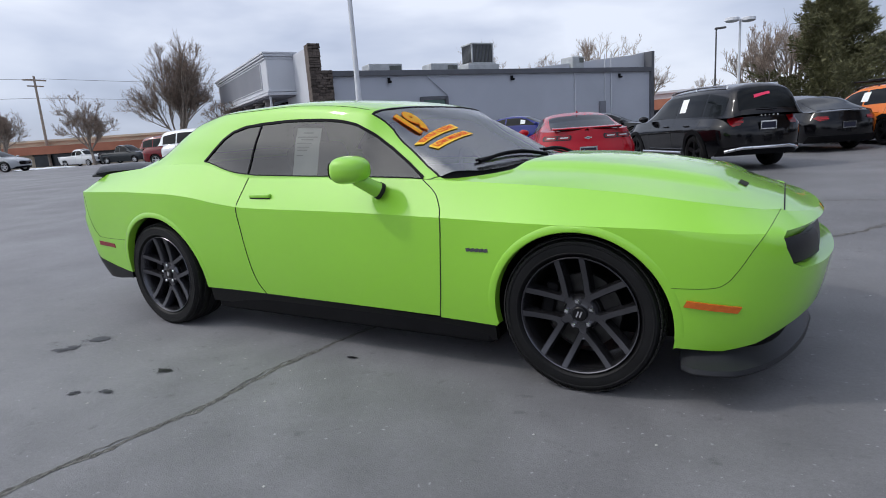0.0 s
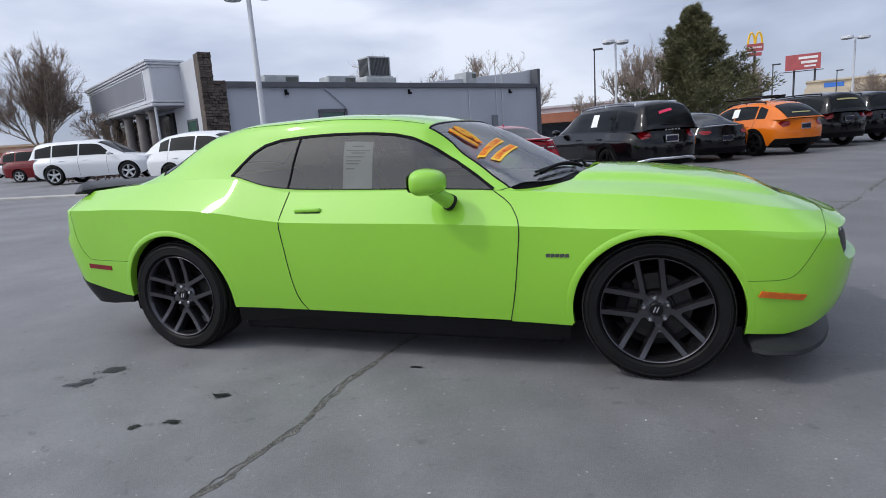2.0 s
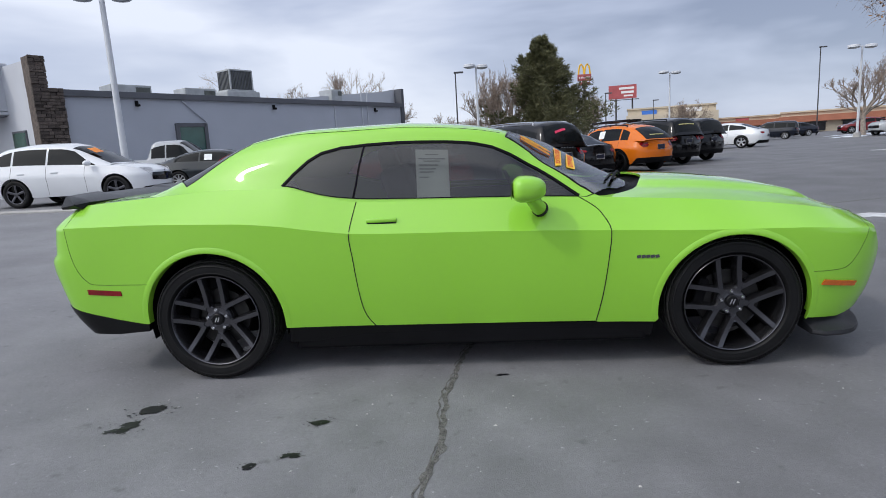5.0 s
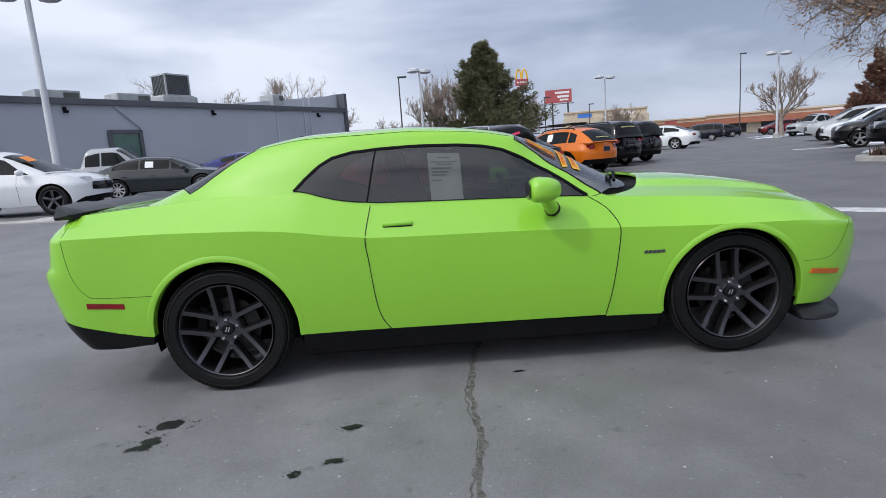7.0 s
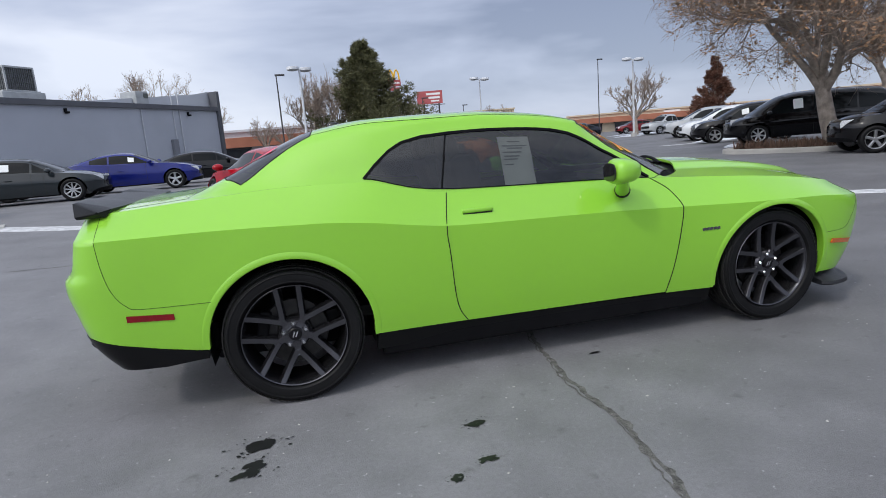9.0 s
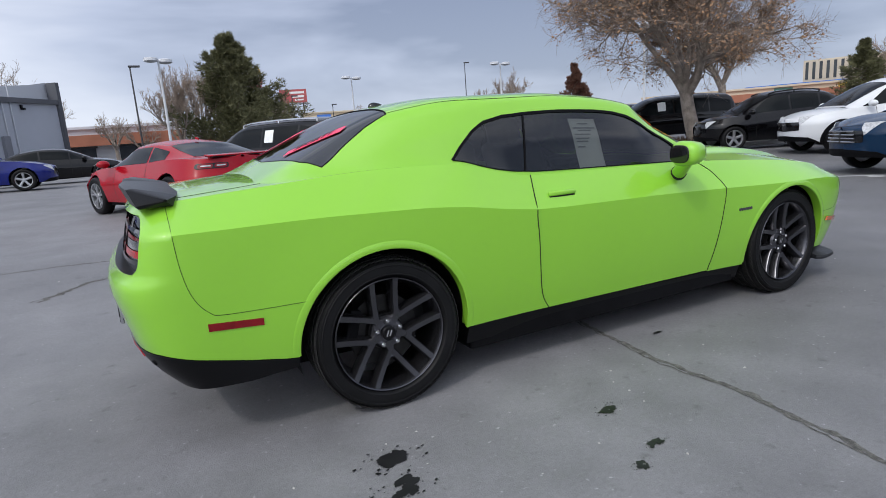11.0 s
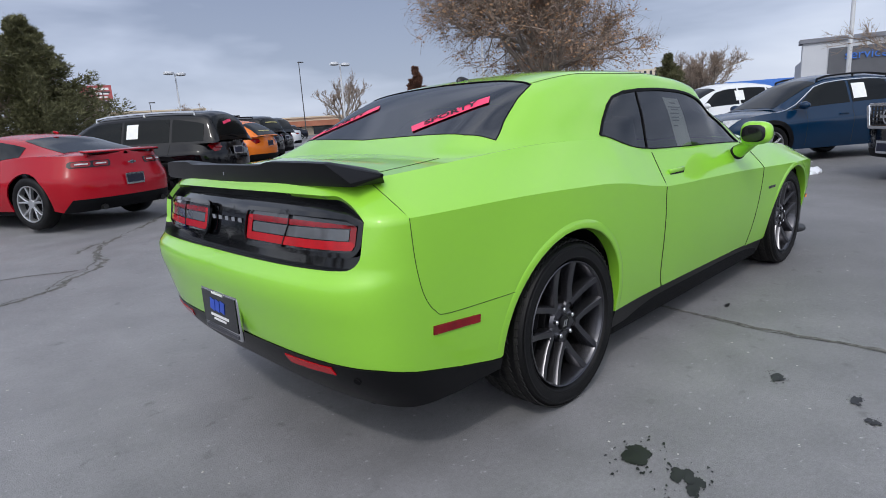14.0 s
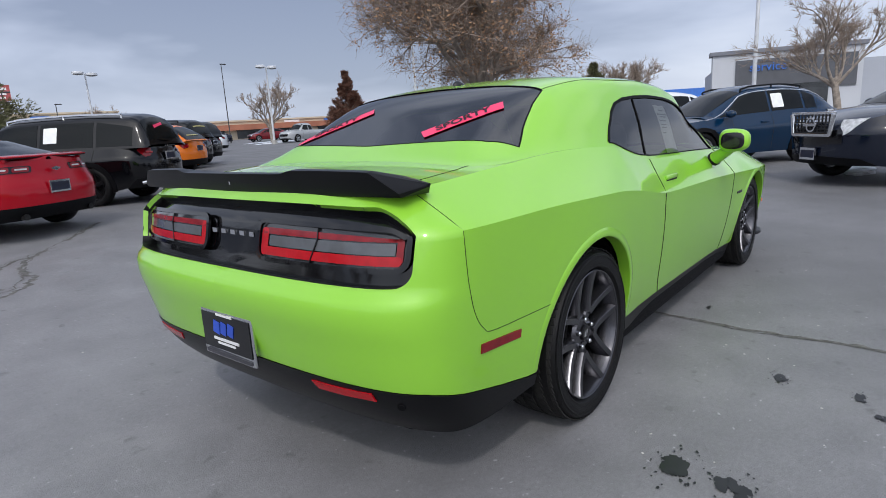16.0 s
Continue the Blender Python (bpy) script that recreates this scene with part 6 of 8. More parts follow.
# ---- parked vehicles ----
PROFILES = {
    "sedan": dict(sh=[(-0.5, 0.66), (-0.3, 0.695), (0.0, 0.66), (0.2, 0.635), (0.36, 0.58), (0.5, 0.47)], cr=[(-0.5, 0.68), (-0.3, 0.73), (0.2, 0.68), (0.36, 0.63), (0.5, 0.49)],
                  cab=[(-0.44, 0.69), (-0.34, 0.80), (-0.22, 0.945), (-0.08, 1.0), (0.05, 0.975), (0.15, 0.855), (0.27, 0.66)], glass=(-0.235, 0.075)),
    "coupe": dict(sh=[(-0.5, 0.72), (-0.32, 0.75), (-0.1, 0.70), (0.1, 0.685), (0.25, 0.67), (0.38, 0.60), (0.5, 0.49)], cr=[(-0.5, 0.75), (-0.32, 0.78), (0.2, 0.70), (0.38, 0.63), (0.5, 0.5)],
                  cab=[(-0.40, 0.76), (-0.30, 0.86), (-0.20, 0.96), (-0.09, 1.0), (0.0, 0.985), (0.10, 0.86), (0.21, 0.69)], glass=(-0.215, 0.03)),
    "suv": dict(sh=[(-0.5, 0.60), (0.0, 0.61), (0.2, 0.605), (0.36, 0.58), (0.5, 0.47)], cr=[(-0.5, 0.62), (0.2, 0.64), (0.36, 0.615), (0.5, 0.5)],
                cab=[(-0.499, 0.60), (-0.487, 0.74), (-0.468, 0.88), (-0.45, 0.94), (-0.42, 0.972), (-0.2, 1.0), (0.02, 0.985), (0.10, 0.92), (0.18, 0.79), (0.28, 0.62)], glass=(-0.452, 0.06)),
    "crossover": dict(sh=[(-0.5, 0.63), (-0.3, 0.645), (0.0, 0.62), (0.2, 0.60), (0.36, 0.57), (0.5, 0.46)], cr=[(-0.5, 0.65), (0.2, 0.63), (0.36, 0.605), (0.5, 0.49)],
                      cab=[(-0.495, 0.64), (-0.475, 0.70), (-0.435, 0.80), (-0.375, 0.90), (-0.32, 0.955), (-0.15, 1.0), (0.0, 0.985), (0.09, 0.915), (0.17, 0.80), (0.28, 0.62)], glass=(-0.36, 0.055)),
    "van": dict(sh=[(-0.5, 0.55), (0.0, 0.56), (0.25, 0.56), (0.38, 0.53), (0.5, 0.42)], cr=[(-0.5, 0.57), (0.25, 0.58), (0.38, 0.56), (0.5, 0.45)],
                cab=[(-0.497, 0.55), (-0.48, 0.75), (-0.455, 0.92), (-0.42, 0.97), (-0.2, 1.0), (0.05, 0.985), (0.16, 0.92), (0.25, 0.78), (0.36, 0.56)], glass=(-0.45, 0.13)),
    "pickup": dict(sh=[(-0.5, 0.60), (0.0, 0.60), (0.2, 0.60), (0.4, 0.57), (0.5, 0.5)], cr=[(-0.5, 0.605), (0.2, 0.63), (0.4, 0.61), (0.5, 0.53)],
                   cab=[(-0.135, 0.60), (-0.115, 0.80), (-0.10, 0.95), (-0.07, 0.995), (0.06, 0.995), (0.11, 0.95), (0.16, 0.83), (0.23, 0.62)], glass=(-0.105, 0.085)),
}
CAR_GLASS = material("dark_car_glass", (0.006, 0.008, 0.009), 0.06, vary=0.2, scale=0.8, spec=0.20)


def vehicle(name, label, kind, L, W, H, wb, body_mat, x, y, heading, rim=ALLOY, step=0.11, wheel=0.345, cladding=False, rails=False, papers=(), spokes=5, group="cars parked on the lot", category="car", lift=0.0, extra=None):
    """A parked car, truck or van of a given kind and size, standing at (x, y)."""
    P = PROFILES[kind]
    hl, w = L / 2, W / 2
    ax1 = hl - 0.185 * L
    ax0 = ax1 - wb
    sc = lambda pts: [(a * L, b * H) for a, b in pts]
    low = 0.20 if kind in ("sedan", "coupe") else 0.27
    S = Shape(crease=[(-hl, 0.50 * H), (0, 0.47 * H), (hl, 0.43 * H)], wide=[(-hl, w * 0.97), (0, w * 0.98), (hl, w * 0.96)], shoulder=sc(P["sh"]), edge=[(-hl, w * 0.80), (-0.2 * L, w * 0.87), (0.2 * L, w * 0.87), (0.4 * L, w * 0.84), (hl, w * 0.76)],
              crown=sc(P["cr"]), front=[(0.2, hl - 0.08), (0.25 * H, hl), (0.42 * H, hl), (0.6 * H, hl - 0.10)], rear=[(0.2, -hl + 0.08), (0.28 * H, -hl), (0.40 * H, -hl), (0.6 * H, -hl + (0.06 if kind != "sedan" else 0.04)), (0.8 * H, -hl + 0.10)],
              cabin=sc(P["cab"]), plan=(hl - 1.0, 4.0, 2.1, -hl + 1.0, 6.0, 2.1), arches=[(ax1, wheel, wheel + 0.055), (ax0, wheel, wheel + 0.055)], low=low)
    root = empty(name, Matrix.Translation(on_ground(x, y, lift)) @ Matrix.Rotation(radians(heading), 4, "Z"))
    tagged(root, label, category, group)
    side, top, cab = S.side, S.top, S.cab
    uF, uR = S.u_front(), S.u_rear()
    st = (step, step * 0.8)
    n = 30
    edge = [(uR + (uF - uR) * i / n, S.top_z(uR + (uF - uR) * i / n)) for i in range(n + 1)]
    af, ar = arch_line(S, ax1, wheel, wheel + 0.055, 195, -15, 14), arch_line(S, ax0, wheel, wheel + 0.055, 195, -15, 14)
    bottom = [(uR, low + 0.06)] + [(-hl + 0.5, low + 0.03)] + ar + af + [(hl - 0.5, low + 0.03), (uF, low + 0.05)]
    skin("body", side, bottom + edge[::-1], body_mat, root, st, "both", solid=0.02, warp=S.crease_at)
    skin("bonnet", top, [(0.18 * L, 0), (0.18 * L, 1), (uF - 0.01, 1), (uF - 0.01, 0)], body_mat, root, st, "both")
    if kind == "pickup":
        bx = -hl + 0.08
        bm = bmesh.new()
        add_box(bm, ((bx - 0.135 * L) / 2, 0, 0.60 * H - 0.45), (-0.135 * L - bx, W * 0.72, 0.04))
        part("load_bed", bm, BLACK_PLASTIC, root, "black load bed")
        bm = bmesh.new()
        add_box(bm, ((bx - 0.135 * L) / 2, w * 0.78, 0.60 * H - 0.01), (-0.135 * L - bx, 0.12, 0.05), bevel=0.01)
        add_box(bm, ((bx - 0.135 * L) / 2, -w * 0.78, 0.60 * H - 0.01), (-0.135 * L - bx, 0.12, 0.05), bevel=0.01)
        add_box(bm, (bx, 0, 0.60 * H - 0.2), (0.06, W * 0.76, 0.42), bevel=0.01)
        part("bed_rail", bm, body_mat, root)
    elif kind in ("sedan", "coupe"):
        skin("boot_lid", top, [(uR + 0.01, 0), (uR + 0.01, 1), (-0.28 * L, 1), (-0.28 * L, 0)], body_mat, root, st, "both")
    x0, x1 = S.cab0 + 0.01, S.cab1 - 0.01
    skin("roof", cab, [(x0, 0), (x0, 1), (x1, 1), (x1, 0)], body_mat, root, (step * 0.6, 0.06), "both")
    g0, g1 = P["glass"][0] * L, P["glass"][1] * L
    skin("windscreen", cab, [(g1 + 0.05, 0.56), (g1 + 0.09, 1), (x1 - 0.05, 1), (x1 - 0.05, 0.50)], CAR_GLASS, root, (step, 0.08), "both", 0.004, "dark windscreen")
    back = S.cab0 + (0.035 if kind in ("suv", "van", "crossover") else 0.015 if kind == "pickup" else 0.06)
    skin("rear_window", cab, [(back, 0.46), (back, 1), (g0 - 0.02, 1), (g0 - 0.03, 0.58)], CAR_GLASS, root, (step * 0.5, 0.08), "both", 0.004, "dark rear window")
    lo, hi = 0.05, 0.45
    q0 = (g0 - (0.35 if kind == "sedan" else 0.22 if kind == "coupe" else -0.02))
    q1 = min(x1 - 0.12, g1 + 0.75)
    posts = {"sedan": (-0.11, 0.10), "coupe": (-0.13,), "suv": (-0.30, -0.08), "crossover": (-0.27, -0.07), "van": (-0.28, -0.02), "pickup": (0.0,)}[kind]
    cuts = [q0] + [p * L for p in posts if q0 < p * L < q1] + [q1]
    for sd in ("right", "left"):
        for a, b in zip(cuts, cuts[1:]):
            va = hi if a > q0 else hi * 0.8
            vb = hi if b < q1 else lo + 0.05
            mid = [(min(b, g1 + 0.12), hi)] if b == q1 else []
            skin("side_window", cab, [(a + 0.03, lo), (a + 0.03, va)] + mid + [(b - 0.03, vb), (b - 0.03, lo)], CAR_GLASS, root, (step, 0.08), sd, 0.004, "dark side window")
        yq = 0.62 * w
        # lamps wrap the corners
        ut, uh = S.u_y(0.5 * w, 0.55 * H), S.u_y(0.5 * w, 0.45 * H, False)
        z0, z1 = (0.52 * H, 0.60 * H) if kind == "sedan" else (0.50 * H, 0.60 * H)
        if kind == "coupe":
            lamp = skin("tail_lamp", side, rounded_box(S.u_y, 0.30 * w, 0.80 * w, 0.612 * H, 0.676 * H, 0.03, 0.64 * H), BLACK_GLOSS, root, (0.03, 0.03), sd, 0.006, "black tail lamp surround", 0.01)
            for a, b in ((0.33, 0.54), (0.57, 0.77)):
                skin("lamp_lens", side, rounded_box(S.u_y, a * w, b * w, 0.620 * H, 0.668 * H, 0.024, 0.64 * H), RED_DARK, lamp, (0.03, 0.03), sd, 0.010, "dark red lamp lens", 0.004)
                skin("lamp_insert", side, rounded_box(S.u_y, (a + 0.03) * w, (b - 0.03) * w, 0.638 * H, 0.652 * H, 0.008, 0.64 * H), CLEAR_LENS, lamp, (0.03, 0.03), sd, 0.013, "pale lamp insert", 0.002)
        else:
            skin("tail_lamp", side, [(ut, z0 + 0.02), (ut, z1 - 0.01), (-hl + 0.26, z1), (-hl + 0.30, z1 - 0.04), (-hl + 0.20, z0)] if kind != "pickup" else [(S.u_y(0.78 * w, 0.5 * H), 0.40 * H), (S.u_y(0.78 * w, 0.5 * H), 0.58 * H), (-hl + 0.12, 0.58 * H), (-hl + 0.12, 0.40 * H)], RED_DARK, root, (0.06, 0.05), sd, 0.006, "dark red tail lamp", 0.01)
        if kind not in ("pickup", "coupe"):
            zm = (z0 + z1) / 2
            strip("lamp_strip", side, [(ut - 0.01, zm - 0.008), (-hl + 0.20, zm)], (z1 - z0) * 0.22, RED_LENS, root, 0.019, sd, "bright lamp strip")
        skin("head_lamp", side, [(uh, 0.405 * H), (uh, 0.465 * H), (hl - 0.22, 0.525 * H), (hl - 0.42, 0.535 * H), (hl - 0.30, 0.465 * H)], CLEAR_LENS, root, (0.08, 0.05), sd, 0.006, "clear head lamp", 0.01)
        if cladding:
            for arc in (af, ar):
                strip("arch_cladding", side, [(u, z) for u, z in arc], 0.09, BLACK_PLASTIC, root, 0.014, sd, "black arch cladding")
        k = -1 if sd == "right" else 1
        bm = bmesh.new()
        bmesh.ops.create_uvsphere(bm, u_segments=12, v_segments=8, radius=1.0)
        mx, mz = g1 + 0.62, S.shoulder(g1 + 0.5) + 0.07
        for v in bm.verts:
            v.co = (mx + 0.09 * v.co.x, k * (w * 0.98 + 0.05) + 0.12 * v.co.y, mz + 0.075 * v.co.z)
        part("door_mirror", bm, body_mat, root, "", True)
        for dx in ((-0.02, -0.21) if kind in ("sedan", "suv", "van", "crossover") else (-0.05,)):
            box("door_handle", (dx * L, k * (abs(side(dx * L, 0.53 * H).y) + 0.012), 0.53 * H), (0.20, 0.03, 0.03), body_mat, root, bevel=0.008)
        for px in [p * L for p in posts] + [g1 + 0.45]:
            strip("panel_gap", side, [(px, low + 0.06), (px + 0.02, 0.35 * H), (px, S.shoulder(px) - 0.01)], 0.009, SEAM, root, 0.001, sd)
        if rails:
            bm = bmesh.new()
            pts = [cab(g0 + 0.3 + (g1 - g0 - 0.3) * i / 8, 0.60) for i in range(9)]
            for a, b in zip(pts, pts[1:]):
                add_tube(bm, (a.x, k * abs(a.y), a.z + 0.05), (b.x, k * abs(b.y), b.z + 0.05), 0.02, 0.02, 6)
            for p in (pts[0], pts[4], pts[-1]):
                add_tube(bm, (p.x, k * abs(p.y), p.z - 0.01), (p.x, k * abs(p.y), p.z + 0.05), 0.02, 0.02, 6)
            part("roof_rail", bm, CHROME if rails == 2 else BLACK_SATIN, root, "", True)
    skin("rear_bumper", side, [(uR, low + 0.04), (uR, low + 0.20), (-hl + 0.35, low + 0.20), (-hl + 0.5, low + 0.02)], BLACK_PLASTIC, root, st, "both", 0.006, "black lower bumper", 0.02)
    skin("front_bumper", side, [(uF, low + 0.04), (uF, low + 0.17), (hl - 0.35, low + 0.13), (hl - 0.5, low + 0.03)], BLACK_PLASTIC, root, st, "both", 0.006, "black lower bumper", 0.02)
    gz = 0.42 * H
    uh = S.u_y(0.5 * w, 0.45 * H, False)
    skin("grille", side, [(uF, gz - 0.17), (uF, gz + 0.05), (uh, gz + 0.05), (uh, gz - 0.14)], BLACK_GLOSS, root, (0.08, 0.06), "both", 0.006, "black grille")
    bm = bmesh.new()
    add_box(bm, ((ax0 + ax1) / 2, 0, low + 0.12), (wb - wheel * 2 - 0.1, W * 0.86, 0.24))
    add_box(bm, (0, 0, wheel + 0.12), (L * 0.86, W * 0.55, 0.26))
    add_box(bm, ((ax0 + ax1) / 2, 0, wheel + 0.20), (wb * 1.32, W * 0.84, 0.10))
    part("underbody", bm, BLACK_PLASTIC, root, "black underbody")
    pz = 0.50 * H if kind in ("suv", "van", "sedan", "crossover") else 0.38 * H
    pz = 0.62 * H * 0.72 if kind == "sedan" else pz
    if kind == "coupe":
        pz = 0.46 * H
    pl = box("plate", (-hl - 0.016, 0, pz), (0.02, 0.31, 0.16), CHROME, root, "plain dealer plate")
    box("plate_face", (-hl - 0.028, 0, pz), (0.006, 0.27, 0.11), PLATE_DARK, pl)
    for wx in (ax0, ax1):
        for k in (-1, 1):
            m = Matrix.Translation((wx, k * (w * 0.96 - 0.11), wheel))
            if k > 0:
                m = m @ Matrix.Rotation(math.pi, 4, "Z")
            plain_wheel(root, m, wheel, 0.22, rim, spokes)
    for px, v0, v1, wd, sd in papers:
        skin("window_notice", cab, [(px, v0), (px, v1), (px + wd, v1), (px + wd, v0)], PAPER, root, (0.2, 0.1), sd, 0.008, "white sale notice")
    if extra:
        extra(root, S)
    return root


RED_PAINT, BLACK_PAINT = paint("red_car_paint", (0.36, 0.003, 0.012), 0.22, 0.35), paint("black_car_paint", (0.003, 0.003, 0.004), 0.12, 0.45)
ORANGE_PAINT, WHITE_PAINT = paint("orange_car_paint", (0.72, 0.17, 0.01)), paint("white_car_paint", (0.72, 0.74, 0.76))
NAVY_PAINT, BLUE_PAINT = paint("navy_car_paint", (0.002, 0.022, 0.060), 0.16, 0.45), paint("blue_car_paint", (0.010, 0.018, 0.17), 0.16)
SILVER_PAINT, CHARCOAL = paint("silver_car_paint", (0.40, 0.42, 0.44)), paint("charcoal_car_paint", (0.022, 0.028, 0.032), 0.16)
DARKRED_PAINT = paint("dark_red_paint", (0.16, 0.006, 0.010), 0.2)
INK_PAINT = paint("dark_blue_black_paint", (0.005, 0.008, 0.018), 0.14)


def sticker_rear(mat, f0, f1, y0, y1, tall=0.12):
    """A slogan strip lying on a rear window, from y0 at the share f0 of the window's depth to y1 at f1."""
    def make(root, S):
        a, b = S.cab0 + 0.04, S.cab0 + 0.22

        def on(f, y):
            x, lo, hi = a + (b - a) * f, 0.0, 1.0
            for _ in range(24):
                m = (lo + hi) / 2
                lo, hi = (m, hi) if abs(S.cab(x, m).y) > abs(y) else (lo, m)
            return Vector((x - 0.012, y, S.cab(x, lo).z + 0.008))
        n = 6
        vs = [on(f0 + (f1 - f0) * i / n + d, y0 + (y1 - y0) * i / n) for d in (0, tall) for i in range(n + 1)]
        mesh_object("window_sticker", vs, [(i, i + 1, n + 2 + i, n + 1 + i) for i in range(n)], mat, root, "slanting slogan sticker", solid=0.002)
    return make


def muscle_extra(root, S):
    """Wing, rear lamps and maker's badge of the red coupe."""
    bm = bmesh.new()
    add_box(bm, (-2.22, 0, 1.035), (0.15, 1.22, 0.022), bevel=0.008, ry=radians(-8))
    for y in (-0.55, 0.0, 0.55):
        add_box(bm, (-2.21, y, 1.0), (0.07, 0.03, 0.06))
    part("rear_wing", bm, RED_PAINT, root, "red rear wing", True)
    # black slab draws the dark gap of shade below the wing
    bm = bmesh.new()
    add_box(bm, (-2.225, 0, 1.018), (0.145, 1.19, 0.012), ry=radians(-8))
    part("wing_shade", bm, BLACK_SATIN, root, "black slab standing in for the shade under the wing")
    bm = bmesh.new()
    add_box(bm, (-2.39, 0, 0.855), (0.02, 0.13, 0.024))
    add_box(bm, (-2.39, 0, 0.855), (0.02, 0.05, 0.05))
    part("badge", bm, CHROME, root, "plain pale badge")
    for k in (-1, 1):
        bm = bmesh.new()
        add_tube(bm, (-2.20, k * 0.50, 0.27), (-2.345, k * 0.50, 0.27), 0.038, 0.040, 14)
        part("exhaust_tip", bm, STEEL, root, "", True)
    bm = bmesh.new()
    add_box(bm, (-0.95, 0, 1.347), (0.11, 0.028, 0.036), bevel=0.012, ry=radians(-12))
    part("roof_aerial", bm, RED_PAINT, root)


def crossover_extra(root, S):
    sticker_rear(STICK_PINK, 0.30, 0.42, 0.24, -0.08)(root, S)
    bm = bmesh.new()
    bar = [S.side(S.u_y(y, 0.44), 0.44 - 0.05 * max(0.0, y - 0.5) / 0.2) for y in (0.0, 0.15, 0.3, 0.45, 0.58, 0.68, 0.74)]
    bar = [Vector((p.x - 0.02, -p.y, p.z)) for p in bar[::-1]] + [Vector((p.x - 0.02, p.y, p.z)) for p in bar[1:]]
    for a, b in zip(bar, bar[1:]):
        add_tube(bm, a, b, 0.034, 0.034, 10)
    part("bumper_bar", bm, CHROME, root, "silver bumper bar", True)
    for i in range(5):
        box("tail_letter", (-2.472, 0.16 - i * 0.08, 1.035), (0.01, 0.03, 0.022), CHROME, root)
    for k in (-1, 1):
        bm = bmesh.new()
        add_tube(bm, (-0.95, k * 0.93, 0.36), (0.95, k * 0.93, 0.36), 0.028, 0.028, 8)
        part("side_step", bm, CHROME, root, "silver side step", True)
    bm = bmesh.new()
    add_box(bm, (-2.46, 0.02, 1.155), (0.012, 0.34, 0.014), rx=radians(8))
    part("rear_wiper", bm, BLACK_PLASTIC, root)



def rack_extra(root, S):
    bm = bmesh.new()
    for x in (-0.75, 0.25):
        add_tube(bm, (x, -0.62, 1.66), (x, 0.62, 1.66), 0.025, 0.025, 8)
    for y in (-0.45, -0.2, 0.05):
        add_box(bm, (-0.25, y, 1.70), (1.4, 0.07, 0.05), bevel=0.01)
    part("roof_rack", bm, BLACK_SATIN, root, "black roof rack")
    sticker_rear(STICK_PALE, 0.62, 0.62, 0.30, -0.30, 0.16)(root, S)


def big_suv_extra(root, S):
    """Chrome grille of the large dark off-roader."""
    bm = bmesh.new()
    for y in (-0.43, 0.43):
        add_box(bm, (2.66, y, 0.885), (0.04, 0.06, 0.32), bevel=0.01, rx=radians(10 if y < 0 else -10))
    add_box(bm, (2.66, 0, 0.735), (0.04, 0.82, 0.05), bevel=0.01)
    add_box(bm, (2.64, 0, 1.05), (0.04, 0.94, 0.04), bevel=0.01)
    part("grille_surround", bm, CHROME, root, "chrome grille surround")
    bm = bmesh.new()
    for i in range(6):
        add_box(bm, (2.655, 0, 0.775 + i * 0.048), (0.02, 0.78, 0.014))
    for i in range(11):
        add_box(bm, (2.655, -0.38 + i * 0.076, 0.89), (0.02, 0.014, 0.28))
    part("grille_mesh", bm, BLACK_GLOSS, root, "black grille mesh")
    bm = bmesh.new()
    ring = [(0.0, 0.085), (0.0, 0.11), (0.02, 0.105), (0.02, 0.09)]
    add_lathe(bm, ring, 24, closed=True)
    bmesh.ops.transform(bm, matrix=Matrix.Translation((2.675, 0, 0.885)) @ Matrix.Rotation(radians(90), 4, "Z"), verts=bm.verts)
    add_box(bm, (2.69, 0, 0.885), (0.02, 0.27, 0.045), bevel=0.008)
    part("grille_badge", bm, CHROME, root, "plain chrome badge")
    fp = box("front_plate", (2.68, 0, 0.46), (0.03, 0.33, 0.18), CHROME, root, "chrome plate frame")
    box("plate_face", (2.70, 0, 0.46), (0.01, 0.27, 0.11), PLATE_DARK, fp)


def blue_suv_extra(root, S):
    bm = bmesh.new()
    for i in range(4):
        add_box(bm, (2.305, 0, 0.56 + i * 0.06), (0.03, 0.78 - 0.03 * i, 0.022), bevel=0.006)
    part("grille_bar", bm, CHROME, root, "chrome grille bars")
    for k in (-1, 1):
        bm = bmesh.new()
        pts = [S.cab(-2.0 + 3.35 * i / 14, 0.48 if i < 11 else 0.48 - 0.13 * (i - 10)) for i in range(15)]
        for a, b in zip(pts, pts[1:]):
            add_tube(bm, (a.x, k * (abs(a.y) + 0.008), a.z), (b.x, k * (abs(b.y) + 0.008), b.z), 0.012, 0.012, 6)
        part("window_strip", bm, CHROME, root, "chrome window strip", True)


def truck_extra(root, S):
    bm = bmesh.new()
    add_box(bm, (-0.66, 0.15, 1.55), (0.01, 0.8, 0.10))
    part("window_sticker", bm, STICK_YELLOW, root, "yellow slogan strip")


vehicle("red_coupe", "red two-door sports coupe with a rear wing and silver wheels", "coupe", 4.78, 1.90, 1.35, 2.90, RED_PAINT, -1.79, 9.18, 115, step=0.06, wheel=0.37, spokes=-5, extra=muscle_extra)
vehicle("black_crossover", "black crossover with chrome roof rails and a pink window sticker", "suv", 4.89, 1.84, 1.70, 2.89, BLACK_PAINT, 0.55, 11.4, 125, BLACK_SATIN, 0.07, 0.36, True, 2, [(-0.75, 0.15, 0.38, 0.26, "left")], extra=crossover_extra)
vehicle("black_sedan", "black four-door sedan parked in the row", "sedan", 4.93, 1.86, 1.45, 2.83, BLACK_PAINT, 2.4, 16.1, 118, step=0.09)
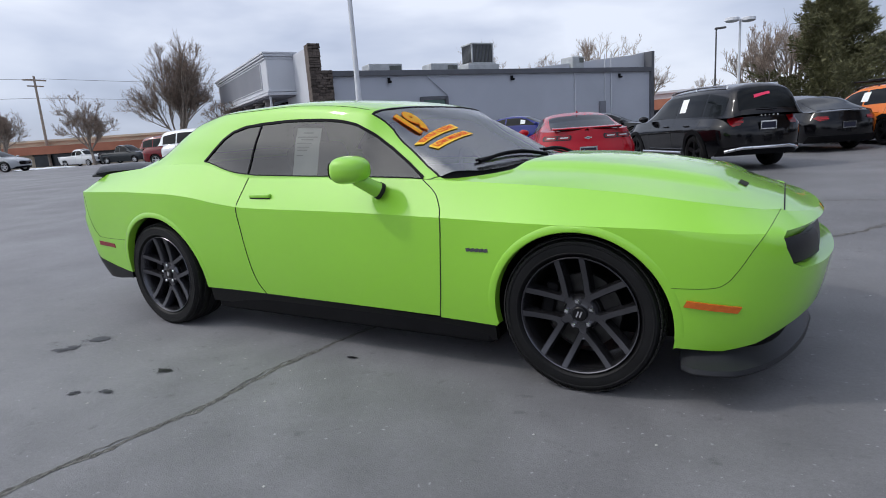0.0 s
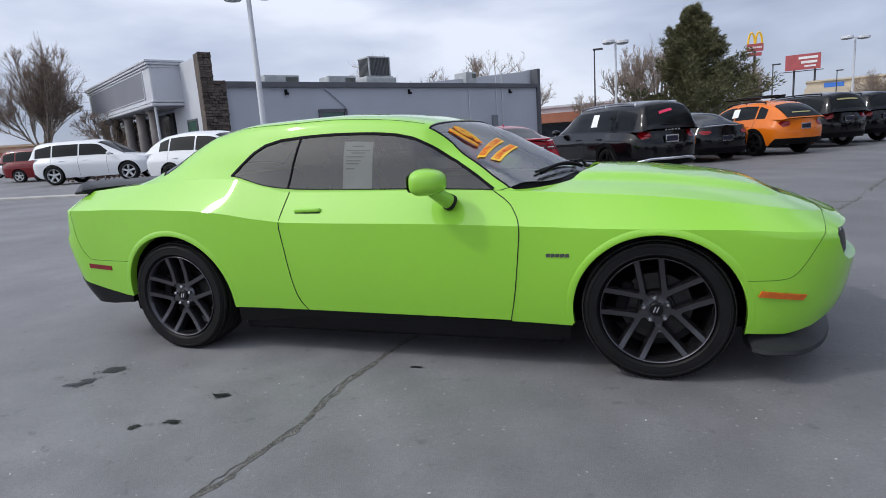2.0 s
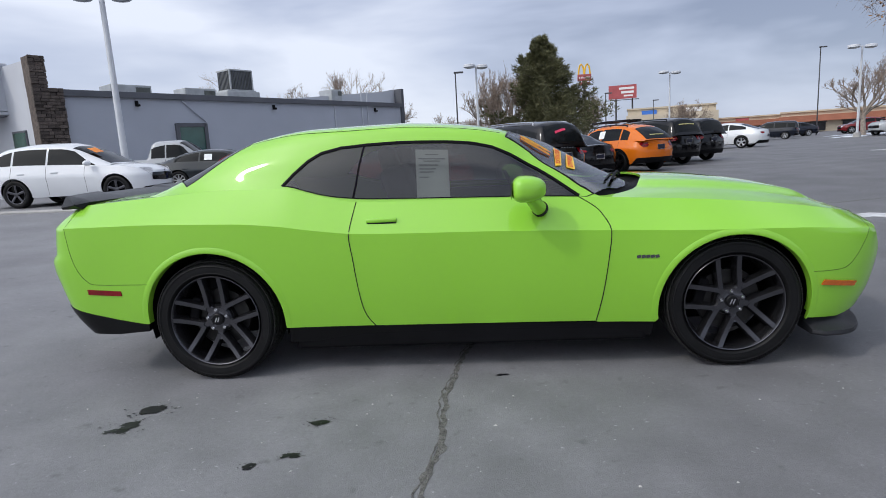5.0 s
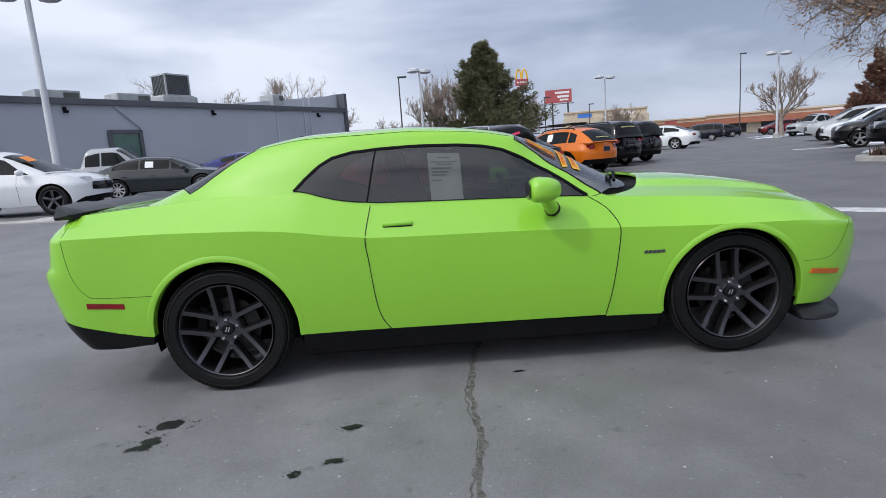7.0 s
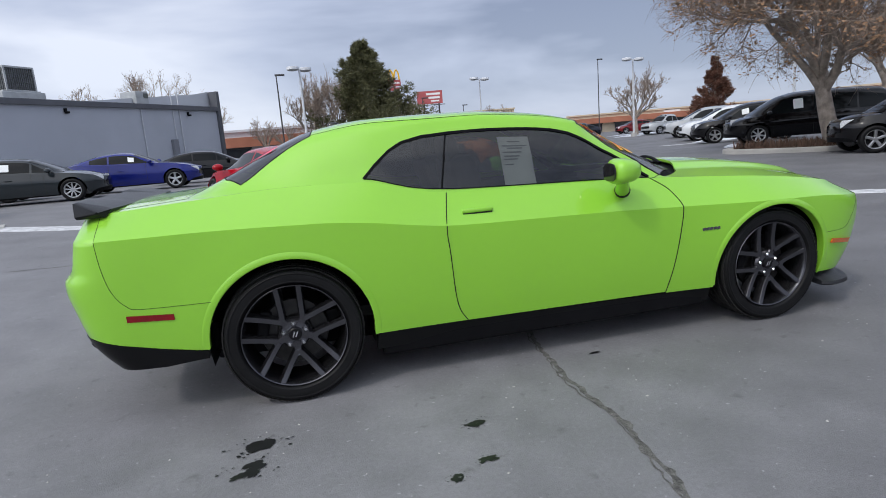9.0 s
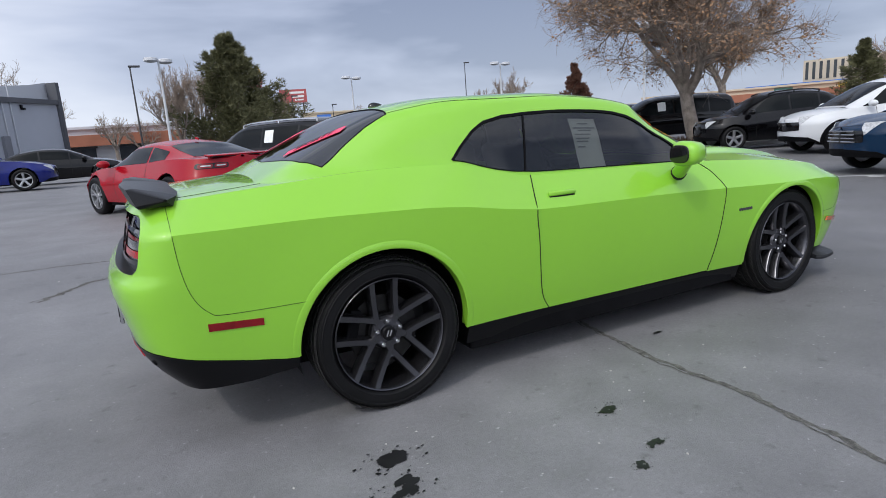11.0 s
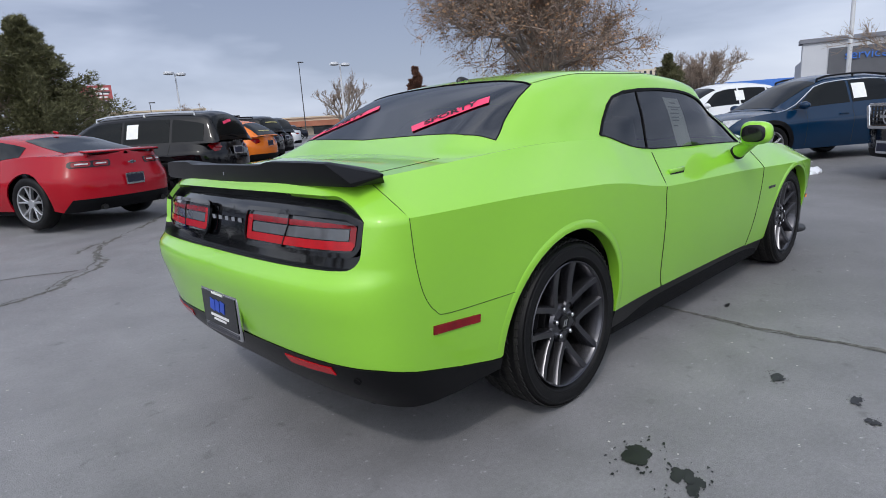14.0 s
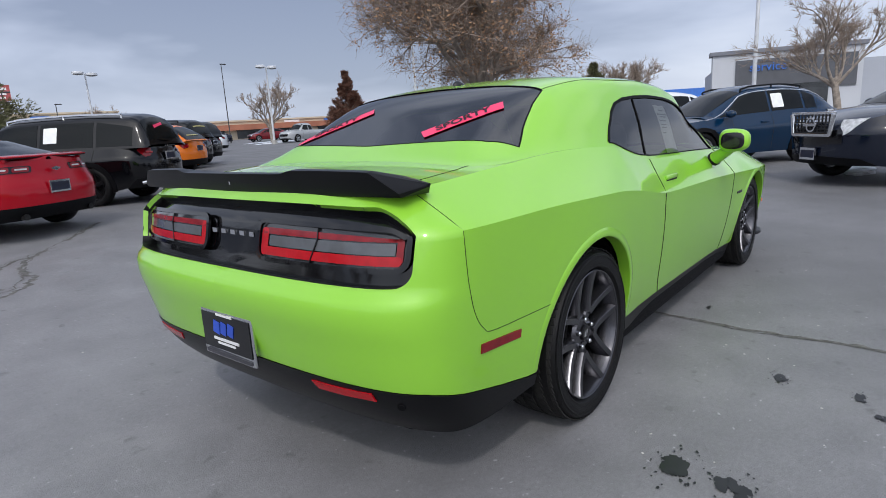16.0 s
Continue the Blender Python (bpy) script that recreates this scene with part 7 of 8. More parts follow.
vehicle("orange_crossover", "orange compact crossover with a black roof rack", "crossover", 4.46, 1.80, 1.58, 2.66, ORANGE_PAINT, 4.5, 16.9, 121, BLACK_SATIN, 0.08, 0.345, True, 1, [(-0.45, 0.15, 0.38, 0.26, "left")], extra=rack_extra)
vehicle("black_suv", "large black sport utility vehicle in the row", "suv", 5.05, 2.0, 1.78, 3.02, BLACK_PAINT, 6.35, 20.3, 118, step=0.10, wheel=0.38, rails=1, cladding=True, extra=sticker_rear(STICK_PALE, 0.42, 0.42, 0.36, -0.36, 0.10))
vehicle("black_suv", "black sport utility vehicle at the end of the row", "suv", 4.85, 1.95, 1.76, 2.85, BLACK_PAINT, 8.1, 22.4, 118, step=0.12, wheel=0.38, rails=1, cladding=True)
vehicle("white_sedan", "white four-door sedan on the open lot", "sedan", 4.85, 1.86, 1.47, 2.8, WHITE_PAINT, 14.2, 32.1, 140, step=0.12)
vehicle("dark_suv", "dark sport utility vehicle on the far side of the lot", "suv", 4.7, 1.9, 1.70, 2.75, INK_PAINT, 27.0, 54.0, 150, step=0.14)
vehicle("white_crossover", "white luxury crossover with an orange price sticker", "crossover", 4.89, 1.90, 1.70, 2.79, WHITE_PAINT, -11.3, 11.5, 2, step=0.08, wheel=0.37, rim=GUNMETAL, extra=lambda r, S: mesh_object("window_sticker", [(0.95, -0.25, 1.40), (0.95, -0.6, 1.37), (0.72, -0.6, 1.49), (0.72, -0.25, 1.52)], [(0, 1, 2, 3)], STICK_ORANGE, r, "orange price sticker", solid=0.002))
vehicle("white_suv", "white luxury sport utility vehicle with silver wheels", "suv", 4.92, 2.0, 1.75, 2.975, WHITE_PAINT, -19.8, 14.4, 20, step=0.10, wheel=0.38)
vehicle("charcoal_sedan", "charcoal four-door sedan with bright alloy wheels", "sedan", 4.87, 1.87, 1.43, 2.84, CHARCOAL, -9.7, 17.0, 4, step=0.08, spokes=9, papers=[(-0.35, 0.12, 0.36, 0.28, "right")])
vehicle("blue_coupe", "blue two-door coupe with a bright window strip", "coupe", 4.85, 1.86, 1.43, 2.73, BLUE_PAINT, -7.3, 20.2, 2, step=0.09, papers=[(0.02, 0.14, 0.36, 0.20, "right")])
vehicle("black_sedan", "black sedan parked against the building", "sedan", 4.9, 1.86, 1.45, 2.8, BLACK_PAINT, -5.4, 25.4, 4, step=0.11)
vehicle("silver_pickup", "silver crew-cab pickup truck by the building", "pickup", 5.9, 2.02, 1.95, 3.65, SILVER_PAINT, -13.0, 19.6, 8, step=0.12, wheel=0.40, category="pickup truck", extra=truck_extra)
vehicle("black_minivan", "black minivan with a white notice in its window", "van", 5.1, 1.98, 1.76, 3.03, BLACK_PAINT, 16.3, 13.4, 150, step=0.09, spokes=7, papers=[(0.2, 0.15, 0.40, 0.30, "left")])
vehicle("black_crossover", "black compact crossover parked beside the tree", "crossover", 4.6, 1.86, 1.66, 2.7, BLACK_PAINT, 18.0, 17.9, 150, step=0.11, papers=[(0.1, 0.15, 0.38, 0.28, "left")])
vehicle("white_crossover", "white compact crossover between two dark cars", "crossover", 4.5, 1.83, 1.65, 2.65, WHITE_PAINT, 20.0, 21.6, 150, step=0.13)
vehicle("silver_crossover", "silver compact crossover at the end of the row", "crossover", 4.6, 1.85, 1.66, 2.7, SILVER_PAINT, 21.8, 25.4, 150, step=0.13)
vehicle("grey_pickup", "grey pickup truck on the far side of the lot", "pickup", 5.4, 1.9, 1.80, 3.2, SILVER_PAINT, 33.0, 45.0, 190, step=0.15, wheel=0.38, category="pickup truck")
vehicle("black_subcompact", "small black crossover at the planted island", "crossover", 4.1, 1.77, 1.63, 2.52, BLACK_PAINT, 14.3, 7.8, 150, step=0.10, rails=1)
vehicle("navy_crossover", "metallic navy crossover with a chrome window strip", "crossover", 4.63, 1.84, 1.66, 2.72, NAVY_PAINT, 10.4, 1.3, 147, step=0.07, wheel=0.37, spokes=-5, papers=[(-0.7, 0.12, 0.38, 0.30, "left")], rails=1, cladding=True, extra=blue_suv_extra)
vehicle("white_suv", "white crossover parked behind the navy one", "crossover", 4.69, 1.84, 1.70, 2.7, WHITE_PAINT, 13.9, 4.55, 150, step=0.09, cladding=True, papers=[(-0.5, 0.15, 0.38, 0.28, "left")])
vehicle("dark_off_roader", "large dark blue off-roader with a chrome grille", "suv", 5.3, 2.03, 1.80, 3.08, INK_PAINT, 8.5, -2.68, 131, step=0.08, wheel=0.40, rails=1, extra=big_suv_extra)
# far cars beyond the tail of the coupe
for nm, lb, kd, mt, cx, cy, hd in (("silver_sedan", "silver sedan in the far row", "sedan", SILVER_PAINT, -44, 15.5, 25), ("black_suv", "dark sport utility vehicle in the far row", "suv", INK_PAINT, -40, 11.5, 25), ("white_pickup", "white pickup truck in the far row", "pickup", WHITE_PAINT, -62, 31, 10), ("dark_pickup", "dark pickup truck in the far row", "pickup", CHARCOAL, -55, 31.5, 15), ("white_van", "white van in the far row", "van", WHITE_PAINT, -50, 33, 20), ("red_suv", "dark red sport utility vehicle by the porch", "suv", DARKRED_PAINT, -29.2, 19.4, 20), ("dark_sedan", "dark sedan by the shops", "sedan", INK_PAINT, 33, 62, 170), ("red_sedan", "dark red sedan by the shops", "sedan", DARKRED_PAINT, 38, 58, 170)):
    vehicle(nm, lb, kd, 4.8 if kd != "pickup" else 5.6, 1.9, 1.5 if kd == "sedan" else 1.8, 2.8 if kd != "pickup" else 3.4, mt, cx, cy, hd, step=0.2, group="cars in the distance")


# ---- lamps, trees, signs, far buildings ----
def bare_tree(x, y, height, spread, label, seed, levels=5, trunk_r=0.16, clear=0.2, leaves=0, upright=0.5, twig_mat=None, kids=5, z_off=0.0, thin=0.009, category="tree", sprigs=0):
    """A leafless tree: trunk, limbs and many twigs, with some dry leaves where wanted."""
    rnd = random.Random(seed)
    tv, tf, cv, cf, lv, lf = [], [], [], [], [], []

    def grow(p, d, length, r, level):
        n = 5 if level < 2 else 4
        pts, rad = [p.copy()], [r]
        q = p.copy()
        bend = 0.08 if level == 0 else 0.20
        for i in range(n):
            d = (d + Vector((rnd.uniform(-1, 1), rnd.uniform(-1, 1), rnd.uniform(-0.8, 0.9))) * bend).normalized()
            q = q + d * length / n
            pts.append(q.copy())
            rad.append(max(thin * 0.5, r * (1 - (0.25 if level == 0 else 0.6) * (i + 1) / n)))
        big = level < 3
        tube_path(tv if big else cv, tf if big else cf, pts, rad, 9 if level == 0 else 5 if big else 3)
        if level >= levels:
            for _ in range(sprigs):
                c = pts[rnd.randint(1, n)]
                e = (d + Vector((rnd.uniform(-1, 1), rnd.uniform(-1, 1), rnd.uniform(-1.0, 1.0)))).normalized() * rnd.uniform(0.2, 0.5)
                tube_path(cv, cf, [c, c + e * 0.5 + Vector((0, 0, 0.03)), c + e], [thin * 0.6, thin * 0.5, thin * 0.3], 3)
            for _ in range(leaves):
                c = pts[rnd.randint(1, n)] + Vector((rnd.uniform(-1, 1), rnd.uniform(-1, 1), rnd.uniform(-1.2, 0.6))) * 0.12
                u = Vector((rnd.uniform(-1, 1), rnd.uniform(-1, 1), rnd.uniform(-1, 1))).normalized() * rnd.uniform(0.03, 0.055)
                w = u.orthogonal().normalized() * 0.026
                k = len(lv)
                lv.extend([c - u, c + w, c + u, c - w])
                lf.append((k, k + 1, k + 2, k + 3))
            return
        m = kids + (1 if level == 0 else 0)
        a0 = rnd.uniform(0, 6.3)
        for i in range(m):
            t = rnd.uniform(0.30, 1.0) if level else rnd.uniform(0.75, 1.0)
            s = pts[min(n, max(1, int(t * n + 0.5)))]
            a = a0 + 2 * math.pi * i / m + rnd.uniform(-0.6, 0.6)
            side_a = d.orthogonal().normalized()
            side_b = d.cross(side_a)
            out = side_a * math.cos(a) + side_b * math.sin(a)
            nd = (d * rnd.uniform(0.55, 1.0) + out * spread * rnd.uniform(0.35, 0.95) + Vector((0, 0, upright * rnd.uniform(0.1, 0.8)))).normalized()
            ln = height * (1 - clear) * 0.42 if level == 0 else length * rnd.uniform(0.45, 0.80) * (1.15 - 0.35 * t)
            grow(s, nd, ln * rnd.uniform(0.75, 1.1), max(thin, r * (rnd.uniform(0.48, 0.64) if level == 0 else rnd.uniform(0.40, 0.58))), level + 1)
    first = height * clear
    grow(Vector((0, 0, -0.1)), Vector((rnd.uniform(-0.06, 0.06), rnd.uniform(-0.06, 0.06), 1)).normalized(), first + 0.1, trunk_r, 0)
    top_now = max(v.z for v in tv + cv)
    k = min(1.3, max(0.75, height / top_now))
    root = empty("bare_tree", Matrix.Translation(on_ground(x, y, z_off)))
    tagged(root, label, category, "trees round the lot")
    mesh_object("trunk", [v * k for v in tv], tf, BARK, root, smooth=True)
    mesh_object("crown", [v * k for v in cv], cf, twig_mat or TWIG, root, "thin bare twigs", smooth=True)
    if lv:
        mesh_object("leaves", [v * k for v in lv], lf, DRYLEAF, root, "sparse dry brown leaves")
    return root


def conifer(x, y, height, radius, label, seed, mat, count=5200, ragged=0.5, bottom=0.06, size=0.3, name="pine_tree", curve_pow=0.8):
    """An evergreen: trunk, boughs and many small clumps of needles with an uneven outline."""
    rnd = random.Random(seed)
    root = empty(name, Matrix.Translation(on_ground(x, y)))
    tagged(root, label, "tree", "trees round the lot")
    tv, tf = [], []
    tube_path(tv, tf, [Vector((0, 0, -0.1)), Vector((0.05, 0, height * 0.5)), Vector((0, 0, height * 0.97))], [radius * 0.07, radius * 0.045, 0.02], 8)
    nv, nf = [], []
    boughs = []
    for i in range(120):
        t = bottom + (1 - bottom) * (i + rnd.random()) / 120
        a = rnd.uniform(0, 2 * math.pi)
        R = radius * max(0.05, (1 - t)) ** curve_pow * rnd.uniform(1 - ragged, 1.0)
        boughs.append((t, a, R))
        tip = Vector((R * math.cos(a), R * math.sin(a), height * t + R * 0.15))
        tube_path(tv, tf, [Vector((0, 0, height * t - R * 0.1)), tip * 0.6 + Vector((0, 0, height * t)) * 0.4, tip], [0.035, 0.02, 0.008], 4)
    for i in range(count):
        t, a, R = boughs[rnd.randrange(len(boughs))]
        k = rnd.random() ** 0.55
        sp = (0.05 + 0.11 * (1 - k)) * radius * 1.5 * (0.3 + 0.7 * (1 - t))
        c = Vector((R * k * math.cos(a), R * k * math.sin(a), height * t + R * 0.42 * k * k)) + Vector((rnd.uniform(-sp, sp), rnd.uniform(-sp, sp), rnd.uniform(-sp, sp)))
        if c.z < 0.1:
            continue
        for _ in range(4):
            u = Vector((math.cos(a) * 0.6 + rnd.uniform(-0.8, 0.8), math.sin(a) * 0.6 + rnd.uniform(-0.8, 0.8), rnd.uniform(-0.1, 1.0))).normalized() * size * rnd.uniform(0.5, 1.0)
            w = u.orthogonal().normalized()
            w.rotate(Matrix.Rotation(rnd.uniform(0, 6.3), 3, u))
            w = w * size * 0.085
            b = len(nv)
            nv.extend([c - w, c + w, c + u])
            nf.append((b, b + 1, b + 2))
    mesh_object("trunk", tv, tf, BARK, root, smooth=True)
    mesh_object("crown", nv, nf, mat, root, "uneven crown of short needles")
    return root


def hedge(x0, y0, x1, y1, width, height, label, seed, mat=HEDGE):
    """A low clipped hedge of many small leaves over twigs."""
    rnd = random.Random(seed)
    L = math.dist((x0, y0), (x1, y1))
    v, f = [], []
    for i in range(int(L * 700)):
        t, s, h = rnd.random(), rnd.uniform(-1, 1), rnd.random() ** 0.5
        top_h = height * (0.8 + 0.2 * math.sin(t * L * 2.3 + seed)) * math.sqrt(max(0.05, 1 - s * s * 0.8))
        dx, dy = (x1 - x0) / L, (y1 - y0) / L
        px, py = x0 + (x1 - x0) * t - dy * s * width / 2, y0 + (y1 - y0) * t + dx * s * width / 2
        c = Vector(on_ground(px, py, h * top_h))
        u = Vector((rnd.uniform(-1, 1), rnd.uniform(-1, 1), rnd.uniform(-0.3, 1))).normalized() * rnd.uniform(0.05, 0.10)
        w = u.orthogonal().normalized() * 0.035
        k = len(v)
        v.extend([c - u, c + w, c + u, c - w])
        f.append((k, k + 1, k + 2, k + 3))
    ob = mesh_object("hedge", v, f, mat)
    return tagged(ob, label, "hedge", "low hedges along the building")


def lot_lamp(x, y, height, yaw, label, heads=2, r=0.075, arm=0.75, head=0.42, mat=POLE_WHITE, base=0.35):
    """A parking-lot lamp: pole on a concrete foot, a cross arm and flat round-cornered heads."""
    root = empty("lot_lamp", Matrix.Translation(on_ground(x, y)) @ Matrix.Rotation(radians(yaw), 4, "Z"))
    tagged(root, label, "street lamp", "lamp poles on the lot")
    bm = bmesh.new()
    add_tube(bm, (0, 0, -0.1), (0, 0, base), 0.28, 0.26, 20)
    part("foot", bm, CONCRETE, root, "round concrete foot", True)
    bm = bmesh.new()
    add_tube(bm, (0, 0, base), (0, 0, height), r * 1.25, r * 0.85, 14)
    part("pole", bm, mat, root, "", True)
    bm = bmesh.new()
    add_tube(bm, (-arm, 0, height - 0.06), (arm if heads > 1 else 0, 0, height - 0.06), r * 0.45, r * 0.45, 8)
    part("arm", bm, mat, root, "", True)
    for k in ((-1, 1) if heads > 1 else (-1,)):
        hd = new("lamp_head")
        hd.parent = root
        bm = bmesh.new()
        add_lathe(bm, [(height + 0.10, 0.001), (height + 0.10, head * 0.72), (height + 0.06, head * 0.88), (height - 0.10, head * 0.92), (height - 0.11, head * 0.86)], 22, "Z")
        bmesh.ops.transform(bm, matrix=Matrix.Translation((k * arm, 0, 0)), verts=bm.verts)
        part("hood", bm, mat, hd, "white round lamp hood", True)
        bm = bmesh.new()
        add_lathe(bm, [(height - 0.105, head * 0.88), (height - 0.16, head * 0.70), (height - 0.19, head * 0.35), (height - 0.195, 0.001)], 20, "Z")
        bmesh.ops.transform(bm, matrix=Matrix.Translation((k * arm, 0, 0)), verts=bm.verts)
        part("lens", bm, LAMP_LENS, hd, "", True)
    return root


lot_lamp(-12.75, 15.9, 6.75, 20, "white two-headed lot lamp on a slim pole", r=0.10, arm=0.60, head=0.40)
lot_lamp(-0.4, 38.0, 6.6, 40, "white two-headed lot lamp on a slim pole", arm=0.55, head=0.46)
lot_lamp(17.7, 54.1, 6.9, 30, "white two-headed lot lamp on a slim pole", arm=0.8, head=0.5)
lot_lamp(28.7, 43.7, 6.8, 10, "white two-headed lot lamp on a slim pole", arm=0.7, head=0.46)
lot_lamp(29.0, 26.5, 7.0, 60, "white two-headed lot lamp behind the bare tree", arm=0.5, head=0.45)
lot_lamp(37.0, 6.0, 9.5, 100, "tall white lot lamp near the service building", arm=0.7, head=0.45, r=0.11)
for px, py, ph in ((35.1, 61.3, 9.0), (12.5, 58.0, 5.6), (-2.0, 41.0, 6.6), (22.0, 75.0, 5.5)):
    r = empty("dark_lamp_pole", Matrix.Translation(on_ground(px, py)))
    tagged(r, "thin dark street lamp pole", "street lamp", "dark poles in the distance")
    bm = bmesh.new()
    add_tube(bm, (0, 0, -0.1), (0, 0, ph), 0.07, 0.045, 10)
    part("pole", bm, POLE_DARK, r, "", True)
    bm = bmesh.new()
    add_box(bm, (0.25, 0, ph), (0.7, 0.25, 0.12), bevel=0.03)
    part("lamp_head", bm, POLE_DARK, r)

# trees
bare_tree(14.0, 10.0, 8.4, 1.15, "large bare tree with dry brown leaves on the island", 8, 5, 0.20, 0.20, 2, 0.30, kids=6, thin=0.0055, sprigs=2)
bare_tree(25.0, 17.5, 6.6, 0.9, "bare tree with dry leaves behind the parked cars", 15, 5, 0.20, 0.3, 2, 0.3, kids=4, thin=0.008, sprigs=3)
conifer(4.8, 45.0, 9.1, 6.5, "tall green pine standing behind the row of cars", 2, NEEDLE, 21000, 0.66, 0.03, 0.42, "pine_tree", 0.86)
conifer(31.0, 36.0, 5.6, 2.4, "rust-brown cone-shaped evergreen behind the parked cars", 3, RUST, 14000, 0.14, 0.02, 0.24, "conifer", 0.95)
conifer(29.4, 13.0, 3.9, 2.0, "small green pine beyond the parked cars", 8, NEEDLE, 7000, 0.55, 0.1, 0.20)
bare_tree(0.6, 44.0, 7.4, 0.6, "bare leafless tree beside the tall pine", 21, 5, 0.16, 0.16, 0, 0.75)
bare_tree(2.4, 46.5, 8.2, 0.6, "bare leafless tree beside the tall pine", 22, 5, 0.16, 0.16, 0, 0.75)
bare_tree(9.3, 52.0, 6.2, 0.7, "bare leafless tree behind the row", 23, 5, 0.15, 0.16, 0, 0.6)
bare_tree(33.0, 50.0, 7.2, 0.75, "bare pale tree on the far side of the lot", 24, 5, 0.20, 0.2, 0, 0.8, kids=5)
bare_tree(23.0, 66.0, 5.6, 0.9, "small bare tree by the shops", 25, 5, 0.16, 0.2, 0, 0.4)
bare_tree(-38.5, 26.0, 9.4, 0.62, "large bare tree beyond the lot", 26, 5, 0.15, 0.12, 0, 0.72, kids=7, thin=0.007)
bare_tree(-33.5, 27.5, 5.0, 0.9, "bare bushy tree beyond the porch", 27, 5, 0.15, 0.12, 0, 0.5, kids=5)
bare_tree(-58.0, 30.0, 7.6, 0.9, "bare tree beyond the far row of cars", 28, 5, 0.14, 0.2, 0, 0.8, kids=6, thin=0.008)
bare_tree(-62.0, 24.0, 6.0, 0.8, "bare tree beyond the far row of cars", 29, 5, 0.13, 0.2, 0, 0.75, kids=6, thin=0.008)
bare_tree(-70.0, 25.0, 7.0, 0.8, "bare tree beyond the far row of cars", 30, 5, 0.13, 0.2, 0, 0.75, kids=6, thin=0.008)
for i, (tx, ty, th) in enumerate(((-13.0, 50.0, 9.5), (-9.0, 54.0, 9.0), (-24.0, 52.0, 9.5), (-19.0, 55.0, 9.0), (-4.0, 58.0, 5.0), (-1.5, 62.0, 4.6))):
    bare_tree(tx, ty, th, 0.75, "bare tree top behind the building", 40 + i, 5, 0.16, 0.2, 0, 0.6, kids=4)
bare_tree(42.0, 16.5, 5.8, 0.9, "round bare tree near the service building", 50, 5, 0.18, 0.12, 0, 0.75, kids=6)
bare_tree(33.0, 1.2, 7.0, 0.9, "bare tree before the service building", 51, 5, 0.15, 0.25, 0, 0.5)

# hedges and islands
hedge(-23.5, 15.6, -18.5, 19.0, 1.6, 1.25, "brown winter hedge before the porch", 1)
for s in (1.5, 9.0, 14.0):
    a, b = at_wall(s, 0.9, 0), at_wall(s + 4.5, 0.9, 0)
    hedge(a[0], a[1], b[0], b[1], 0.8, 0.8, "low brown hedge along the wall", int(s * 10))


def island(a, b):
    """A point of the planted island from its own length and width."""
    return (14.0 - 0.866 * a - 0.5 * b, 10.0 + 0.5 * a - 0.866 * b)


ring = [island(2.9 * math.cos(2 * math.pi * i / 40), 0.72 * math.sin(2 * math.pi * i / 40)) for i in range(41)]
kerb("kerb_island", ring, 0.2, 0.14, "pale concrete kerb round the tree island")
bm = bmesh.new()
cen = bm.verts.new(on_ground(14.0, 10.0, 0.2))
rv = [bm.verts.new(on_ground(*p, 0.11)) for p in ring[:-1]]
for i in range(40):
    bm.faces.new((cen, rv[i], rv[(i + 1) % 40]))
tagged(part("island_soil", bm, SOIL, None, "", True), "dry brown mulch on the tree island", "soil", kind="structure")
rnd = random.Random(77)
gv, gf = [], []
for i in range(2600):
    a, q = rnd.uniform(0, 6.283), math.sqrt(rnd.random())
    c = Vector(on_ground(*island(2.7 * q * math.cos(a), 0.6 * q * math.sin(a)), 0.13))
    u, w = Vector((rnd.uniform(-0.08, 0.08), rnd.uniform(-0.08, 0.08), rnd.uniform(0.1, 0.3))), Vector((rnd.uniform(-1, 1), rnd.uniform(-1, 1), 0)) * 0.02
    k = len(gv)
    gv.extend([c - w, c + w, c + u])
    gf.append((k, k + 1, k + 2))
tagged(mesh_object("dry_grass", gv, gf, HEDGE), "dry brown grass on the tree island", "grass", kind="stuff")
kerb("kerb_left", [(-17.2, 8.0), (-12.3, 9.2), (-9.0, 9.5), (-7.4, 10.0)], 0.3, 0.06, "pale concrete kerb before the parked cars")
kerb("white_line", [(-9.8, 10.1), (-7.8, 9.9), (-5.7, 9.2), (-5.2, 9.1)], 0.55, 0.008, "worn white painted line on the asphalt", WHITE_LINE)
kerb("white_line", [(4.4, 4.2), (5.6, 4.6), (7.2, 3.0), (9.6, 1.0)], 0.42, 0.008, "worn white painted line on the asphalt", WHITE_LINE)
kerb("white_line", [(15.4, 20.5), (18.2, 19.5)], 0.5, 0.008, "worn white painted line on the asphalt", WHITE_LINE)
for i, (sx, sy, a, b) in enumerate(((-52, 22, 4.0, 0.9), (-44, 19, 3.0, 0.7), (8.6, -1.2, 0.6, 0.25), (7.6, 0.4, 0.25, 0.12), (31, 46, 3.0, 0.8), (35, 52, 4, 1.0), (18.5, 20.5, 1.2, 0.3), (13.2, 13.2, 0.3, 0.12))):
    bm = bmesh.new()
    bmesh.ops.create_icosphere(bm, subdivisions=3, radius=1.0)
    for v in bm.verts:
        k = 1 + 0.35 * noise.noise(v.co * 2.1 + Vector((i * 3.1, 0, 0)))
        v.co = Vector((v.co.x * a * k, v.co.y * b * k, max(-0.2, v.co.z) * 0.10 * k))
    bmesh.ops.transform(bm, matrix=Matrix.Translation(on_ground(sx, sy)), verts=bm.verts)
    tagged(part("snow_patch", bm, SNOW, None, "", True), "heap of old melting snow on the asphalt", "snow", "snow patches")

